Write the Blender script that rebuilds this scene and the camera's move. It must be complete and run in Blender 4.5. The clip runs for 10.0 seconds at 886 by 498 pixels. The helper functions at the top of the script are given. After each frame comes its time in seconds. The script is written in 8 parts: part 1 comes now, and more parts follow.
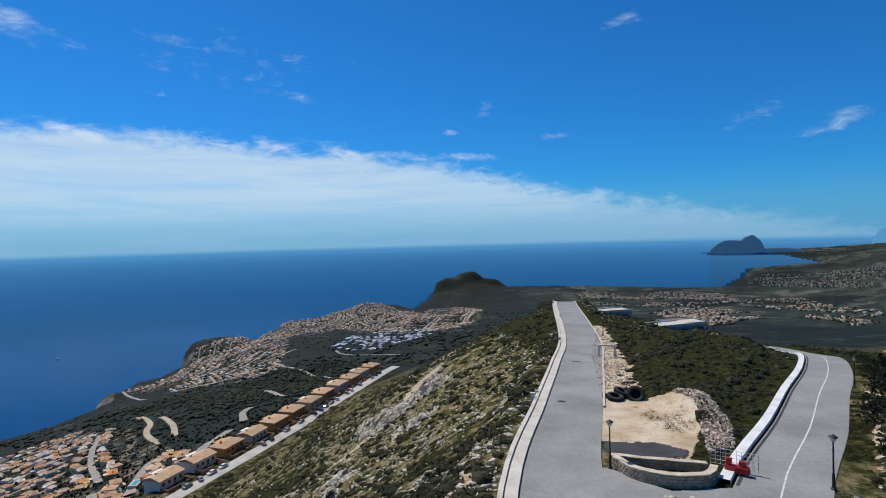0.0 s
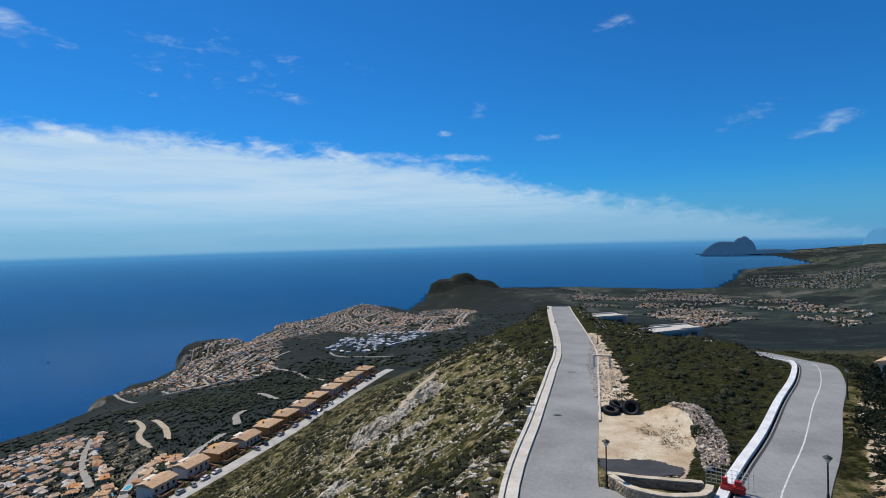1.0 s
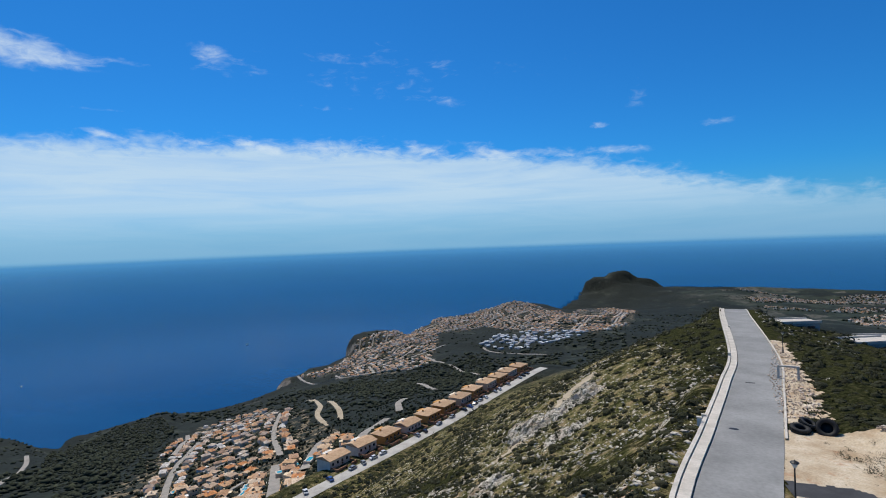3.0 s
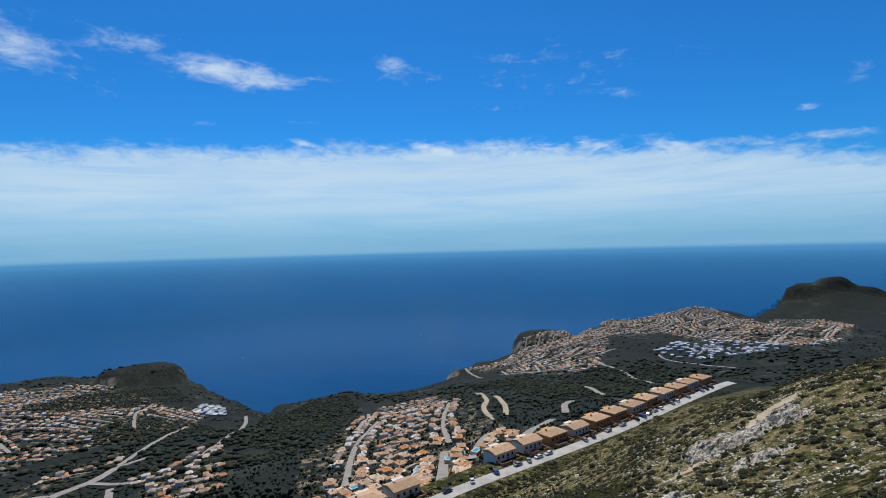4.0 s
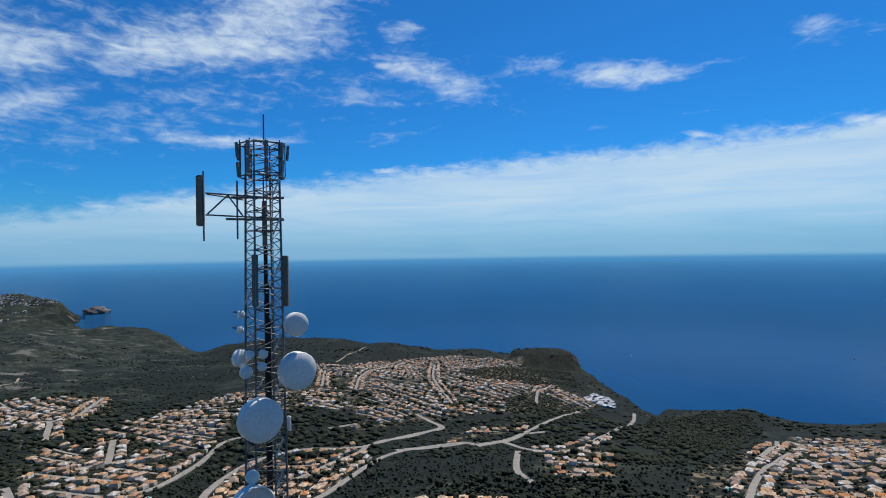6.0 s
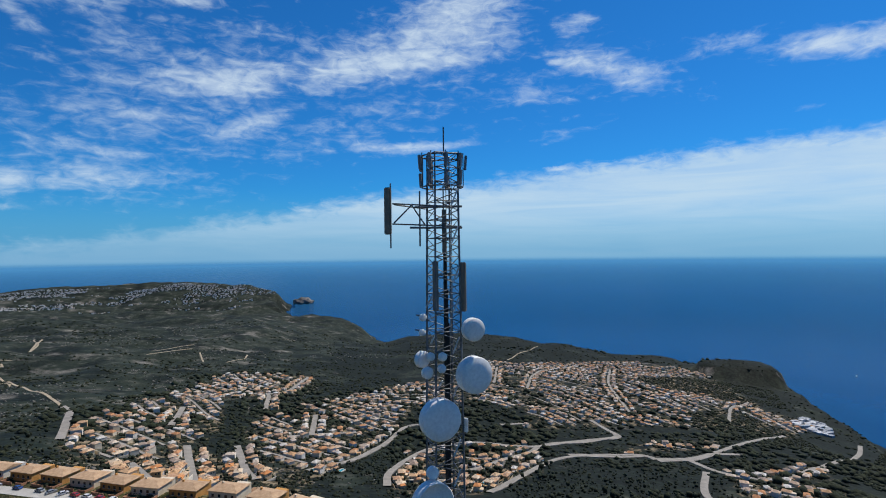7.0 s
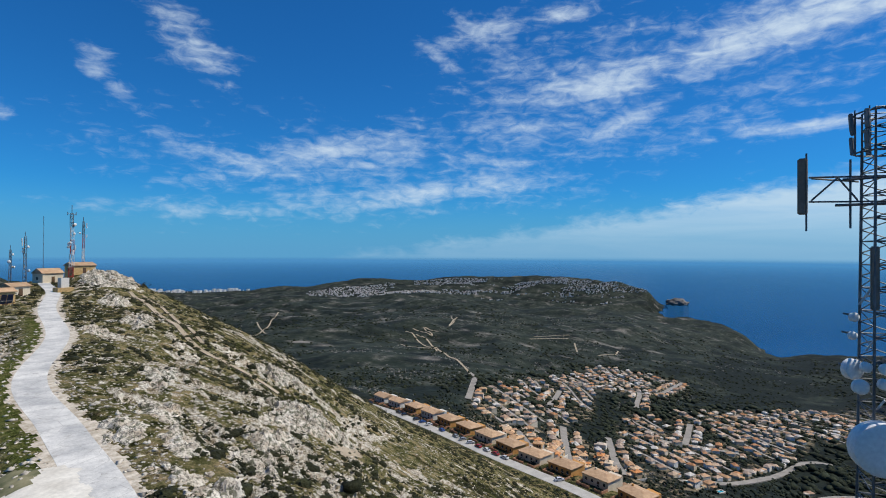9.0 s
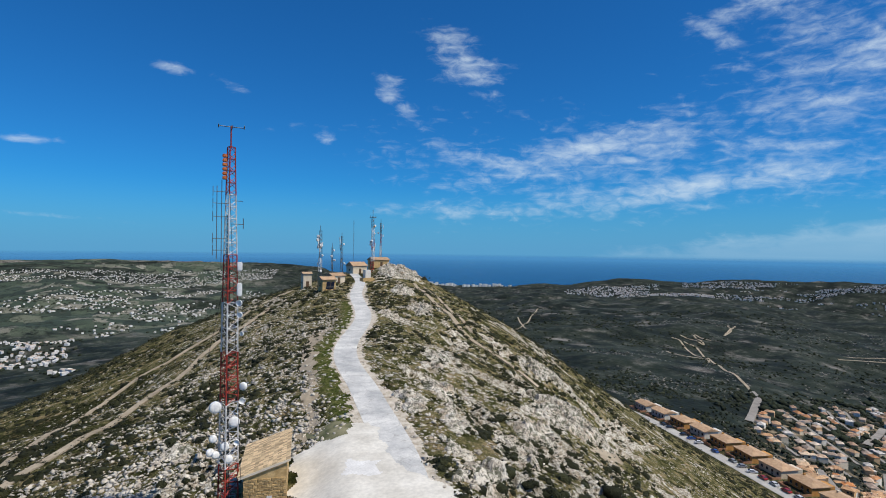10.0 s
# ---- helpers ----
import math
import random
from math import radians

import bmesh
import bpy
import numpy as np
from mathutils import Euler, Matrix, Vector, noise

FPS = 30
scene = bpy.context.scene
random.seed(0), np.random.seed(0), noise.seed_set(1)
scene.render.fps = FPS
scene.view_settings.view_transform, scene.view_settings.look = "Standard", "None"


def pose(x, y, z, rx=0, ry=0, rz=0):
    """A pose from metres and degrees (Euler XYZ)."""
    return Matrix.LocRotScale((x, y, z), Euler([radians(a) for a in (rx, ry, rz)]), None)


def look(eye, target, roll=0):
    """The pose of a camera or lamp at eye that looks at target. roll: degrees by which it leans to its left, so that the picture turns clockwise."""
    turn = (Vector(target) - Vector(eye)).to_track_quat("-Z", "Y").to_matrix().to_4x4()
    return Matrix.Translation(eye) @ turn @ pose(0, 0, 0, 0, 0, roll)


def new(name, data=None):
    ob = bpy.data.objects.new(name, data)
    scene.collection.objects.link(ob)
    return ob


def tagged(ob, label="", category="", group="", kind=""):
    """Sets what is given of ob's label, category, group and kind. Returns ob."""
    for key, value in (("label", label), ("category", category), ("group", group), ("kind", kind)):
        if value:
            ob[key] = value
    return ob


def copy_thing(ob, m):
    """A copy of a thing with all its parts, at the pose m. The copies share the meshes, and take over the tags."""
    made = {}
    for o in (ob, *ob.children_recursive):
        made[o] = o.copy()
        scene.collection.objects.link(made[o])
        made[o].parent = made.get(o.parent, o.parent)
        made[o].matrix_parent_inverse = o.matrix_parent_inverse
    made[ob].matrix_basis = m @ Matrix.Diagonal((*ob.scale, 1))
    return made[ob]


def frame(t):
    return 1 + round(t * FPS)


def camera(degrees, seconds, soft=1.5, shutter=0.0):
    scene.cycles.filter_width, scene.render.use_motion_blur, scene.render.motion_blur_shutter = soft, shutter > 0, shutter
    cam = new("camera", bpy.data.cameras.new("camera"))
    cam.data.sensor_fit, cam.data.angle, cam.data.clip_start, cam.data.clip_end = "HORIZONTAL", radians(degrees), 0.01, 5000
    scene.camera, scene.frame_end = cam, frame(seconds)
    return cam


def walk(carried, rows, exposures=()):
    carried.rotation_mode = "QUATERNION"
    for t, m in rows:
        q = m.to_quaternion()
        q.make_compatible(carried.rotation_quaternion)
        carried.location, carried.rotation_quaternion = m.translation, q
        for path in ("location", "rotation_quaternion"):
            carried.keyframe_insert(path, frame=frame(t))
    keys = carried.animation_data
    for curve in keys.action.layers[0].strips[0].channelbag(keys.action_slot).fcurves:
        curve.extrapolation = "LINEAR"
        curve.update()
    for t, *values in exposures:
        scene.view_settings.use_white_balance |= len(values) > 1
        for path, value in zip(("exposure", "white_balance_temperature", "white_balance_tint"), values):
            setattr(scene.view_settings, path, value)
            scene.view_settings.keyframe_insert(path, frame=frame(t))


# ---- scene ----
cam = camera(79.7, 10.0, soft=1.0)
# a drone hovers over the crest and turns to its left
walk(cam, [
    (0, pose(0.00, 0.00, 440.00, 88.96, 1.52, 0.00)),
    (0.5, pose(-0.12, 0.02, 440.79, 88.94, 1.46, -0.48)),
    (1, pose(-0.13, 0.04, 441.23, 89.07, 1.53, -0.62)),
    (1.5, pose(-0.14, -0.02, 441.36, 89.10, 1.69, -0.37)),
    (2, pose(-0.10, -0.11, 441.35, 89.09, 1.84, 2.99)),
    (2.2, pose(-0.10, -0.29, 441.37, 89.10, 1.92, 5.08)),
    (3.3, pose(-0.67, -1.16, 441.59, 89.46, 2.06, 20.59)),
    (3.5, pose(-0.70, -1.21, 441.59, 89.61, 1.92, 24.16)),
    (4, pose(-0.83, -1.22, 441.49, 89.63, 1.50, 33.60)),
    (4.5, pose(-0.68, -1.20, 441.20, 89.76, 1.28, 43.61)),
    (5, pose(-0.39, -1.23, 441.19, 89.96, 1.06, 53.97)),
    (5.5, pose(-0.28, -1.31, 441.44, 90.12, 0.96, 63.84)),
    (5.7, pose(-0.51, -1.45, 441.30, 90.24, 0.93, 68.04)),
    (6.8, pose(-1.06, -1.78, 441.83, 90.36, 0.71, 88.52)),
    (7, pose(-1.15, -1.81, 441.87, 90.45, 0.61, 92.33)),
    (7.5, pose(-1.02, -1.90, 441.86, 90.40, 0.50, 101.49)),
    (8, pose(-0.65, -2.03, 441.70, 90.52, 0.14, 111.21)),
    (8.5, pose(-0.67, -2.28, 441.39, 90.43, -0.12, 120.40)),
    (9, pose(-0.79, -2.58, 441.03, 90.33, -0.29, 130.91)),
    (9.5, pose(-0.82, -2.64, 440.91, 90.25, -0.54, 143.05)),
    (10, pose(-0.61, -2.68, 440.91, 89.93, -0.71, 158.28)),
])

# ---- light ----
SUN_AZ, SUN_EL = 42.0, 58.0


def way(az, el=0.0):
    a, e = radians(az), radians(el)
    return Vector((-math.sin(a) * math.cos(e), math.cos(a) * math.cos(e), math.sin(e)))


world = bpy.data.worlds.new("sky")
scene.world = world
world.use_nodes = True
WN, WL = world.node_tree.nodes, world.node_tree.links
sky = WN.new("ShaderNodeTexSky")
sky.sky_type, sky.sun_disc = "NISHITA", False
sky.sun_elevation, sky.sun_rotation = radians(SUN_EL), radians(-SUN_AZ)
sky.altitude, sky.air_density, sky.dust_density, sky.ozone_density = 440, 1.0, 0.3, 3.0


def wnode(kind, *ins, **sets):
    made = WN.new(kind)
    for key, value in sets.items():
        setattr(made, key, value)
    for i, v in enumerate(ins):
        if isinstance(v, bpy.types.NodeSocket):
            WL.new(v, made.inputs[i])
        elif v is not None:
            made.inputs[i].default_value = v
    return made


def wmath(how, a, b=None, c=None):
    return wnode("ShaderNodeMath", a, b, c, operation=how).outputs[0]


# azimuth and elevation of each part of the sky, in degrees
turned = wnode("ShaderNodeMapping", wnode("ShaderNodeTexCoord").outputs["Generated"], (0, 0, 0), (0, 0, radians(-80)))
axes = wnode("ShaderNodeSeparateXYZ", turned.outputs[0])
sky_az = wmath("MULTIPLY_ADD", wmath("ARCTAN2", wmath("MULTIPLY", axes.outputs[0], -1.0), axes.outputs[1]), 57.2958, 80.0)
sky_el = wmath("MULTIPLY", wmath("ARCSINE", axes.outputs[2]), 57.2958)
flat_sky = wnode("ShaderNodeCombineXYZ", sky_az, sky_el, 0.0).outputs[0]


def wisp(width, tall, detail=7.0, lean=0.0, twist=0.6):
    m = wnode("ShaderNodeMapping", flat_sky, (0, 0, 0), (0, 0, radians(lean)), (1 / width, 1 / tall, 1))
    n = wnode("ShaderNodeTexNoise", m.outputs[0])
    n.inputs["Scale"].default_value, n.inputs["Detail"].default_value, n.inputs["Roughness"].default_value = 1.0, detail, 0.6
    n.inputs["Distortion"].default_value = twist
    return n.outputs["Fac"]


broad, fine, streak = wisp(7.0, 2.6), wisp(1.9, 0.85, 8.0), wisp(16.0, 1.5, 8.0, -8.0)

# the long bank of high cloud over the sea: its upper edge by azimuth, from -60 to 200 degrees
BANK_TOP = [(-60, -3.0), (-35, 1.6), (-15, 5.2), (0, 8.8), (20, 11.0), (40, 11.6), (65, 10.4), (80, 9.2), (95, 7.4), (108, 5.4), (125, 2.6), (145, -0.5), (175, -5.0), (200, -5.0)]
ramp = wnode("ShaderNodeValToRGB", wnode("ShaderNodeMapRange", sky_az, -60.0, 200.0).outputs[0])
while len(ramp.color_ramp.elements) < len(BANK_TOP):
    ramp.color_ramp.elements.new(0.5)
for e, (az, el) in zip(ramp.color_ramp.elements, BANK_TOP):
    e.position, e.color = (az + 60) / 260, ((el + 5) / 20,) * 3 + (1,)
edge = wmath("MULTIPLY_ADD", ramp.outputs[0], 20.0, -5.0)
edge = wmath("ADD", edge, wmath("MULTIPLY_ADD", fine, 2.6, -1.3))
edge = wmath("ADD", edge, wmath("MULTIPLY_ADD", broad, 3.0, -1.5))
bank = wnode("ShaderNodeMapRange", wmath("SUBTRACT", edge, sky_el), 0.0, 2.2, 0.0, 1.0, interpolation_type="SMOOTHSTEP").outputs[0]
bank = wmath("MULTIPLY", bank, wnode("ShaderNodeMapRange", sky_el, -0.4, 6.0, 0.24, 0.86, interpolation_type="SMOOTHSTEP").outputs[0])
bank = wmath("MULTIPLY", bank, wnode("ShaderNodeMapRange", sky_el, -0.9, -0.4, 0.0, 1.0).outputs[0])
bank = wmath("MULTIPLY", bank, wnode("ShaderNodeMapRange", streak, 0.3, 0.6, 0.72, 1.0).outputs[0])

# single clouds: azimuth, elevation, half width, half height, lean, weight
SOUTH_CLOUDS = [(38.1, 18.5, 2.6, 1.1, 15, 0.80), (34.2, 17.7, 1.9, 0.5, 15, 0.60), (14.6, 14.8, 2.6, 0.7, 5, 0.65), (-4.7, 13.5, 1.1, 1.7, 0, 0.50), (-1.0, 11.3, 0.9, 0.4, 0, 0.80), (-11.2, 10.4, 2.6, 0.4, 0, 0.60), (-19.0, 20.8, 2.2, 0.7, -10, 0.75), (-30.8, 10.8, 3.4, 0.9, -10, 0.65), (-37.0, 9.4, 2.7, 1.0, -15, 0.80), (34.7, 10.4, 3.1, 0.5, 15, 1.10), (28.3, 10.3, 2.6, 0.5, 13, 1.00), (22.4, 10.1, 1.8, 0.5, 15, 1.00), (16.5, 9.7, 3.3, 0.8, 12, 1.10), (10.8, 9.5, 3.8, 0.8, 10, 1.00), (4.2, 9.0, 4.2, 0.6, 6, 0.90), (-3.1, 8.8, 3.3, 0.5, 4, 0.80)]
SEA_CLOUDS = [(55.9, 17.4, 6.2, 1.3, 5, 1.20), (45.8, 17.3, 2.0, 0.4, 5, 0.65), (38.0, 18.7, 2.3, 0.8, 10, 0.70), (47.6, 10.8, 1.9, 0.3, 12, 1.10), (40.3, 10.5, 2.1, 0.3, 12, 1.00), (34.3, 10.3, 2.8, 0.5, 13, 1.10), (47.5, 13.0, 3.0, 0.2, 0, 0.65), (79.8, 19.4, 1.3, 0.6, 0, 1.05), (74.6, 18.2, 7.6, 1.6, 18, 1.10), (63.3, 18.8, 4.0, 1.1, -5, 0.80), (78.6, 12.5, 3.5, 0.3, -2, 0.70), (79.9, 8.7, 1.8, 0.3, 0, 0.90), (58.4, 12.4, 1.7, 0.3, 0, 0.60), (95.4, 20.3, 12.0, 2.8, -8, 1.10), (78.0, 22.8, 2.4, 0.9, 0, 1.05), (94.7, 11.4, 7.6, 0.6, -3, 0.95)]
CAPE_CLOUDS = [(78.8, 12.4, 3.7, 0.5, -5, 0.75), (91.8, 22.9, 10.0, 4.4, -25, 1.20), (101.6, 19.5, 9.1, 2.3, -20, 1.15), (112.4, 17.4, 11.6, 2.2, -6, 1.10), (112.5, 13.0, 5.0, 1.4, -20, 1.10), (77.9, 22.5, 2.2, 0.9, -10, 1.00), (131.0, 20.0, 3.5, 0.8, 35, 0.90), (126.7, 22.9, 4.3, 0.9, 20, 0.85), (118.1, 23.7, 3.5, 1.1, 0, 0.95), (130.1, 17.0, 2.0, 0.5, 0, 0.75), (126.7, 12.8, 3.5, 0.9, -15, 0.75), (136.7, 10.8, 6.9, 0.7, 0, 0.62), (94.4, 11.2, 6.9, 0.7, -8, 0.90), (78.0, 12.3, 4.4, 0.4, -15, 0.65), (135.4, 14.0, 4.6, 0.6, 5, 0.58), (133.3, 5.6, 11.9, 0.8, -3, 0.60)]
NORTH_CLOUDS = [(127.0, 22.4, 5.8, 1.6, -15, 0.95), (117.5, 23.7, 3.8, 1.0, -10, 0.85), (156.3, 19.3, 4.7, 2.2, 35, 0.95), (164.2, 16.5, 1.9, 1.5, 45, 0.80), (162.4, 14.5, 1.4, 1.0, 30, 0.80), (150.5, 8.8, 7.6, 1.1, 12, 0.98), (141.5, 10.7, 11.1, 1.7, -5, 0.98), (126.9, 12.4, 5.1, 1.0, -15, 0.78), (134.8, 6.1, 18.7, 1.6, -6, 0.95), (150.5, 4.0, 5.9, 0.7, 0, 0.90), (130.0, 16.7, 2.6, 0.6, -5, 0.75), (180.2, 15.7, 2.0, 0.6, 10, 0.80), (185.7, 16.5, 1.8, 0.6, 5, 0.70), (170.9, 11.3, 1.2, 0.7, 0, 0.90), (196.3, 8.8, 2.3, 0.4, -3, 0.80), (194.7, 2.4, 4.7, 0.3, 3, 0.70)]
VEILS = [(150, 8, 18, 5, 10, 0.66), (152, 4, 14, 2.5, 0, 0.66), (140, 9.5, 22, 4.5, -8, 0.7), (124, 11.5, 16, 5.5, -10, 0.74), (130, 6, 24, 2.4, -3, 0.66), (100, 15, 16, 6, -12, 0.6), (20, 17, 16, 3, 0, 0.42), (116, 17, 16, 6, -12, 0.78), (84, 17, 14, 4, -5, 0.55)]
puffs = None
for az, el, w, h, lean, weight in SOUTH_CLOUDS + SEA_CLOUDS + CAPE_CLOUDS + NORTH_CLOUDS + VEILS:
    m = wnode("ShaderNodeMapping", flat_sky, (az, el, 0), (0, 0, radians(lean)), (w * 2.1, h * 2.1, 1), vector_type="TEXTURE")
    r = wnode("ShaderNodeVectorMath", m.outputs[0], operation="LENGTH").outputs["Value"]
    g = wnode("ShaderNodeMapRange", r, 1.0, 0.0, 0.0, weight, interpolation_type="SMOOTHSTEP").outputs[0]
    puffs = g if puffs is None else wmath("MAXIMUM", puffs, g)
grain = wmath("ADD", wmath("MULTIPLY", broad, 0.9), wmath("ADD", wmath("MULTIPLY", fine, 1.0), wmath("MULTIPLY", streak, 0.7)))
puffs = wmath("MULTIPLY_ADD", puffs, 0.8, wmath("SUBTRACT", grain, 1.62))
puffs = wnode("ShaderNodeMapRange", puffs, 0.0, 1.0, 0.0, 0.9, interpolation_type="SMOOTHSTEP").outputs[0]

deep = wnode("ShaderNodeMix", 1.0, data_type="RGBA", blend_type="MULTIPLY")
WL.new(sky.outputs[0], deep.inputs[6])
deep.inputs[7].default_value = (0.0105, 0.058, 0.105, 1)
haze = wnode("ShaderNodeMix", wnode("ShaderNodeMapRange", sky_el, 7.0, -0.5, 0.0, 0.8, interpolation_type="SMOOTHSTEP").outputs[0], data_type="RGBA")
WL.new(deep.outputs[2], haze.inputs[6])
haze.inputs[7].default_value = (0.115, 0.35, 0.63, 1)
# haze colour below the horizon, seen through the faded far water
under = wnode("ShaderNodeMix", wnode("ShaderNodeMapRange", sky_el, -0.5, -1.0, 0.0, 1.0, interpolation_type="SMOOTHSTEP").outputs[0], data_type="RGBA")
WL.new(haze.outputs[2], under.inputs[6])
under.inputs[7].default_value = (0.075, 0.275, 0.55, 1)
banked = wnode("ShaderNodeMix", bank, data_type="RGBA")
WL.new(under.outputs[2], banked.inputs[6])
banked.inputs[7].default_value = (0.56, 0.72, 0.84, 1)
clouded = wnode("ShaderNodeMix", puffs, data_type="RGBA")
WL.new(banked.outputs[2], clouded.inputs[6])
clouded.inputs[7].default_value = (0.66, 0.78, 0.88, 1)
WL.new(clouded.outputs[2], WN["Background"].inputs[0])
WN["Background"].inputs[1].default_value = 1.0

sun = new("sun", bpy.data.lights.new("sun", "SUN"))
sun.data.energy, sun.data.angle, sun.data.color = 4.4, radians(0.53), (1.0, 0.94, 0.83)
sun.matrix_world = look(way(SUN_AZ, SUN_EL) * 900, (0, 0, 0))

# ---- materials ----


class Nodes:
    """A short way to write a procedural material."""

    def __init__(self, name, rough=0.8, metal=0.0, spec=0.3):
        self.mat = bpy.data.materials.new(name)
        self.mat.use_nodes = True
        self.n, self.l = self.mat.node_tree.nodes, self.mat.node_tree.links
        self.b = self.n["Principled BSDF"]
        self.b.inputs["Roughness"].default_value = rough
        self.b.inputs["Metallic"].default_value = metal
        self.b.inputs["Specular IOR Level"].default_value = spec

    def node(self, kind, **sets):
        made = self.n.new(kind)
        for key, value in sets.items():
            setattr(made, key, value)
        return made

    def put(self, socket, value):
        if isinstance(value, bpy.types.NodeSocket):
            self.l.new(value, socket)
        elif value is not None:
            socket.default_value = (*value, 1.0) if isinstance(value, tuple) and len(value) == 3 and socket.type == "RGBA" else value

    def place(self, local=False):
        if local:
            return self.node("ShaderNodeTexCoord").outputs["Object"]
        return self.node("ShaderNodeNewGeometry").outputs["Position"]

    def noise(self, where, size, detail=4.0, rough=0.55, stretch=None, kind="fBM"):
        if stretch:
            m = self.node("ShaderNodeMapping")
            m.inputs["Scale"].default_value = stretch
            self.l.new(where, m.inputs[0])
            where = m.outputs[0]
        t = self.node("ShaderNodeTexNoise")
        self.l.new(where, t.inputs["Vector"])
        t.inputs["Scale"].default_value = 1.0 / size
        t.inputs["Detail"].default_value = detail
        t.inputs["Roughness"].default_value = rough
        return t.outputs["Fac"]

    def cells(self, where, size, feature="F1", out="Distance"):
        t = self.node("ShaderNodeTexVoronoi", feature=feature)
        self.l.new(where, t.inputs["Vector"])
        t.inputs["Scale"].default_value = 1.0 / size
        return t.outputs[out]

    def ramp(self, fac, *stops):
        r = self.node("ShaderNodeValToRGB")
        self.l.new(fac, r.inputs[0])
        e = r.color_ramp.elements
        while len(e) < len(stops):
            e.new(0.5)
        for el, (at, c) in zip(e, stops):
            el.position = at
            el.color = (*c, 1.0) if isinstance(c, tuple) else (c, c, c, 1.0)
        return r.outputs["Color"]

    def mix(self, fac, a, b, how="MIX"):
        m = self.node("ShaderNodeMix", data_type="RGBA", blend_type=how)
        self.put(m.inputs[0], fac)
        self.put(m.inputs[6], a)
        self.put(m.inputs[7], b)
        return m.outputs[2]

    def sum(self, a, b, how="MULTIPLY"):
        m = self.node("ShaderNodeMath", operation=how)
        self.put(m.inputs[0], a)
        self.put(m.inputs[1], b)
        return m.outputs[0]

    def each(self, island=False):
        if island:
            return self.node("ShaderNodeNewGeometry").outputs["Random Per Island"]
        return self.node("ShaderNodeObjectInfo").outputs["Random"]

    def color(self, value):
        self.put(self.b.inputs["Base Color"], value)

    def bump(self, height, strength, depth):
        m = self.node("ShaderNodeBump")
        m.inputs["Strength"].default_value, m.inputs["Distance"].default_value = strength, depth
        self.l.new(height, m.inputs["Height"])
        self.l.new(m.outputs[0], self.b.inputs["Normal"])


def plain(name, dark, light, size=1.0, rough=0.8, metal=0.0, spec=0.3, relief=0.0, local=True, fine=0.12, each=0.0, island=False):
    """A surface of one substance: broad stains, fine grain and some relief."""
    s = Nodes(name, rough, metal, spec)
    at = s.place(local)
    big = s.ramp(s.noise(at, size, 5), (0.3, dark), (0.7, light))
    grain = s.ramp(s.noise(at, size * fine, 3), (0.25, 0.72), (0.75, 1.0))
    c = s.mix(0.8, big, grain, "MULTIPLY")
    if each:
        c = s.mix(1.0, c, s.ramp(s.each(island), (0.0, 1.0 - each), (1.0, 1.0)), "MULTIPLY")
    s.color(c)
    if relief:
        s.bump(s.noise(at, size * fine, 4), 0.6, relief)
    return s.mat


def tinted(name, colors, size=0.6, rough=0.85, island=False, wear=0.7):
    """Each object (or each island of a mesh) takes one of some paints, with stains."""
    s = Nodes(name, rough)
    r = s.node("ShaderNodeValToRGB")
    r.color_ramp.interpolation = "CONSTANT"
    s.l.new(s.each(island), r.inputs[0])
    e = r.color_ramp.elements
    while len(e) < len(colors):
        e.new(0.5)
    for i, c in enumerate(colors):
        e[i].position, e[i].color = i / len(colors), (*c, 1.0)
    at = s.place(not island)
    c = s.mix(1.0, r.outputs[0], s.ramp(s.noise(at, size, 6), (0.3, wear), (0.65, 1.0)), "MULTIPLY")
    s.color(c)
    s.bump(s.noise(at, size * 0.2, 3), 0.4, 0.02)
    return s.mat


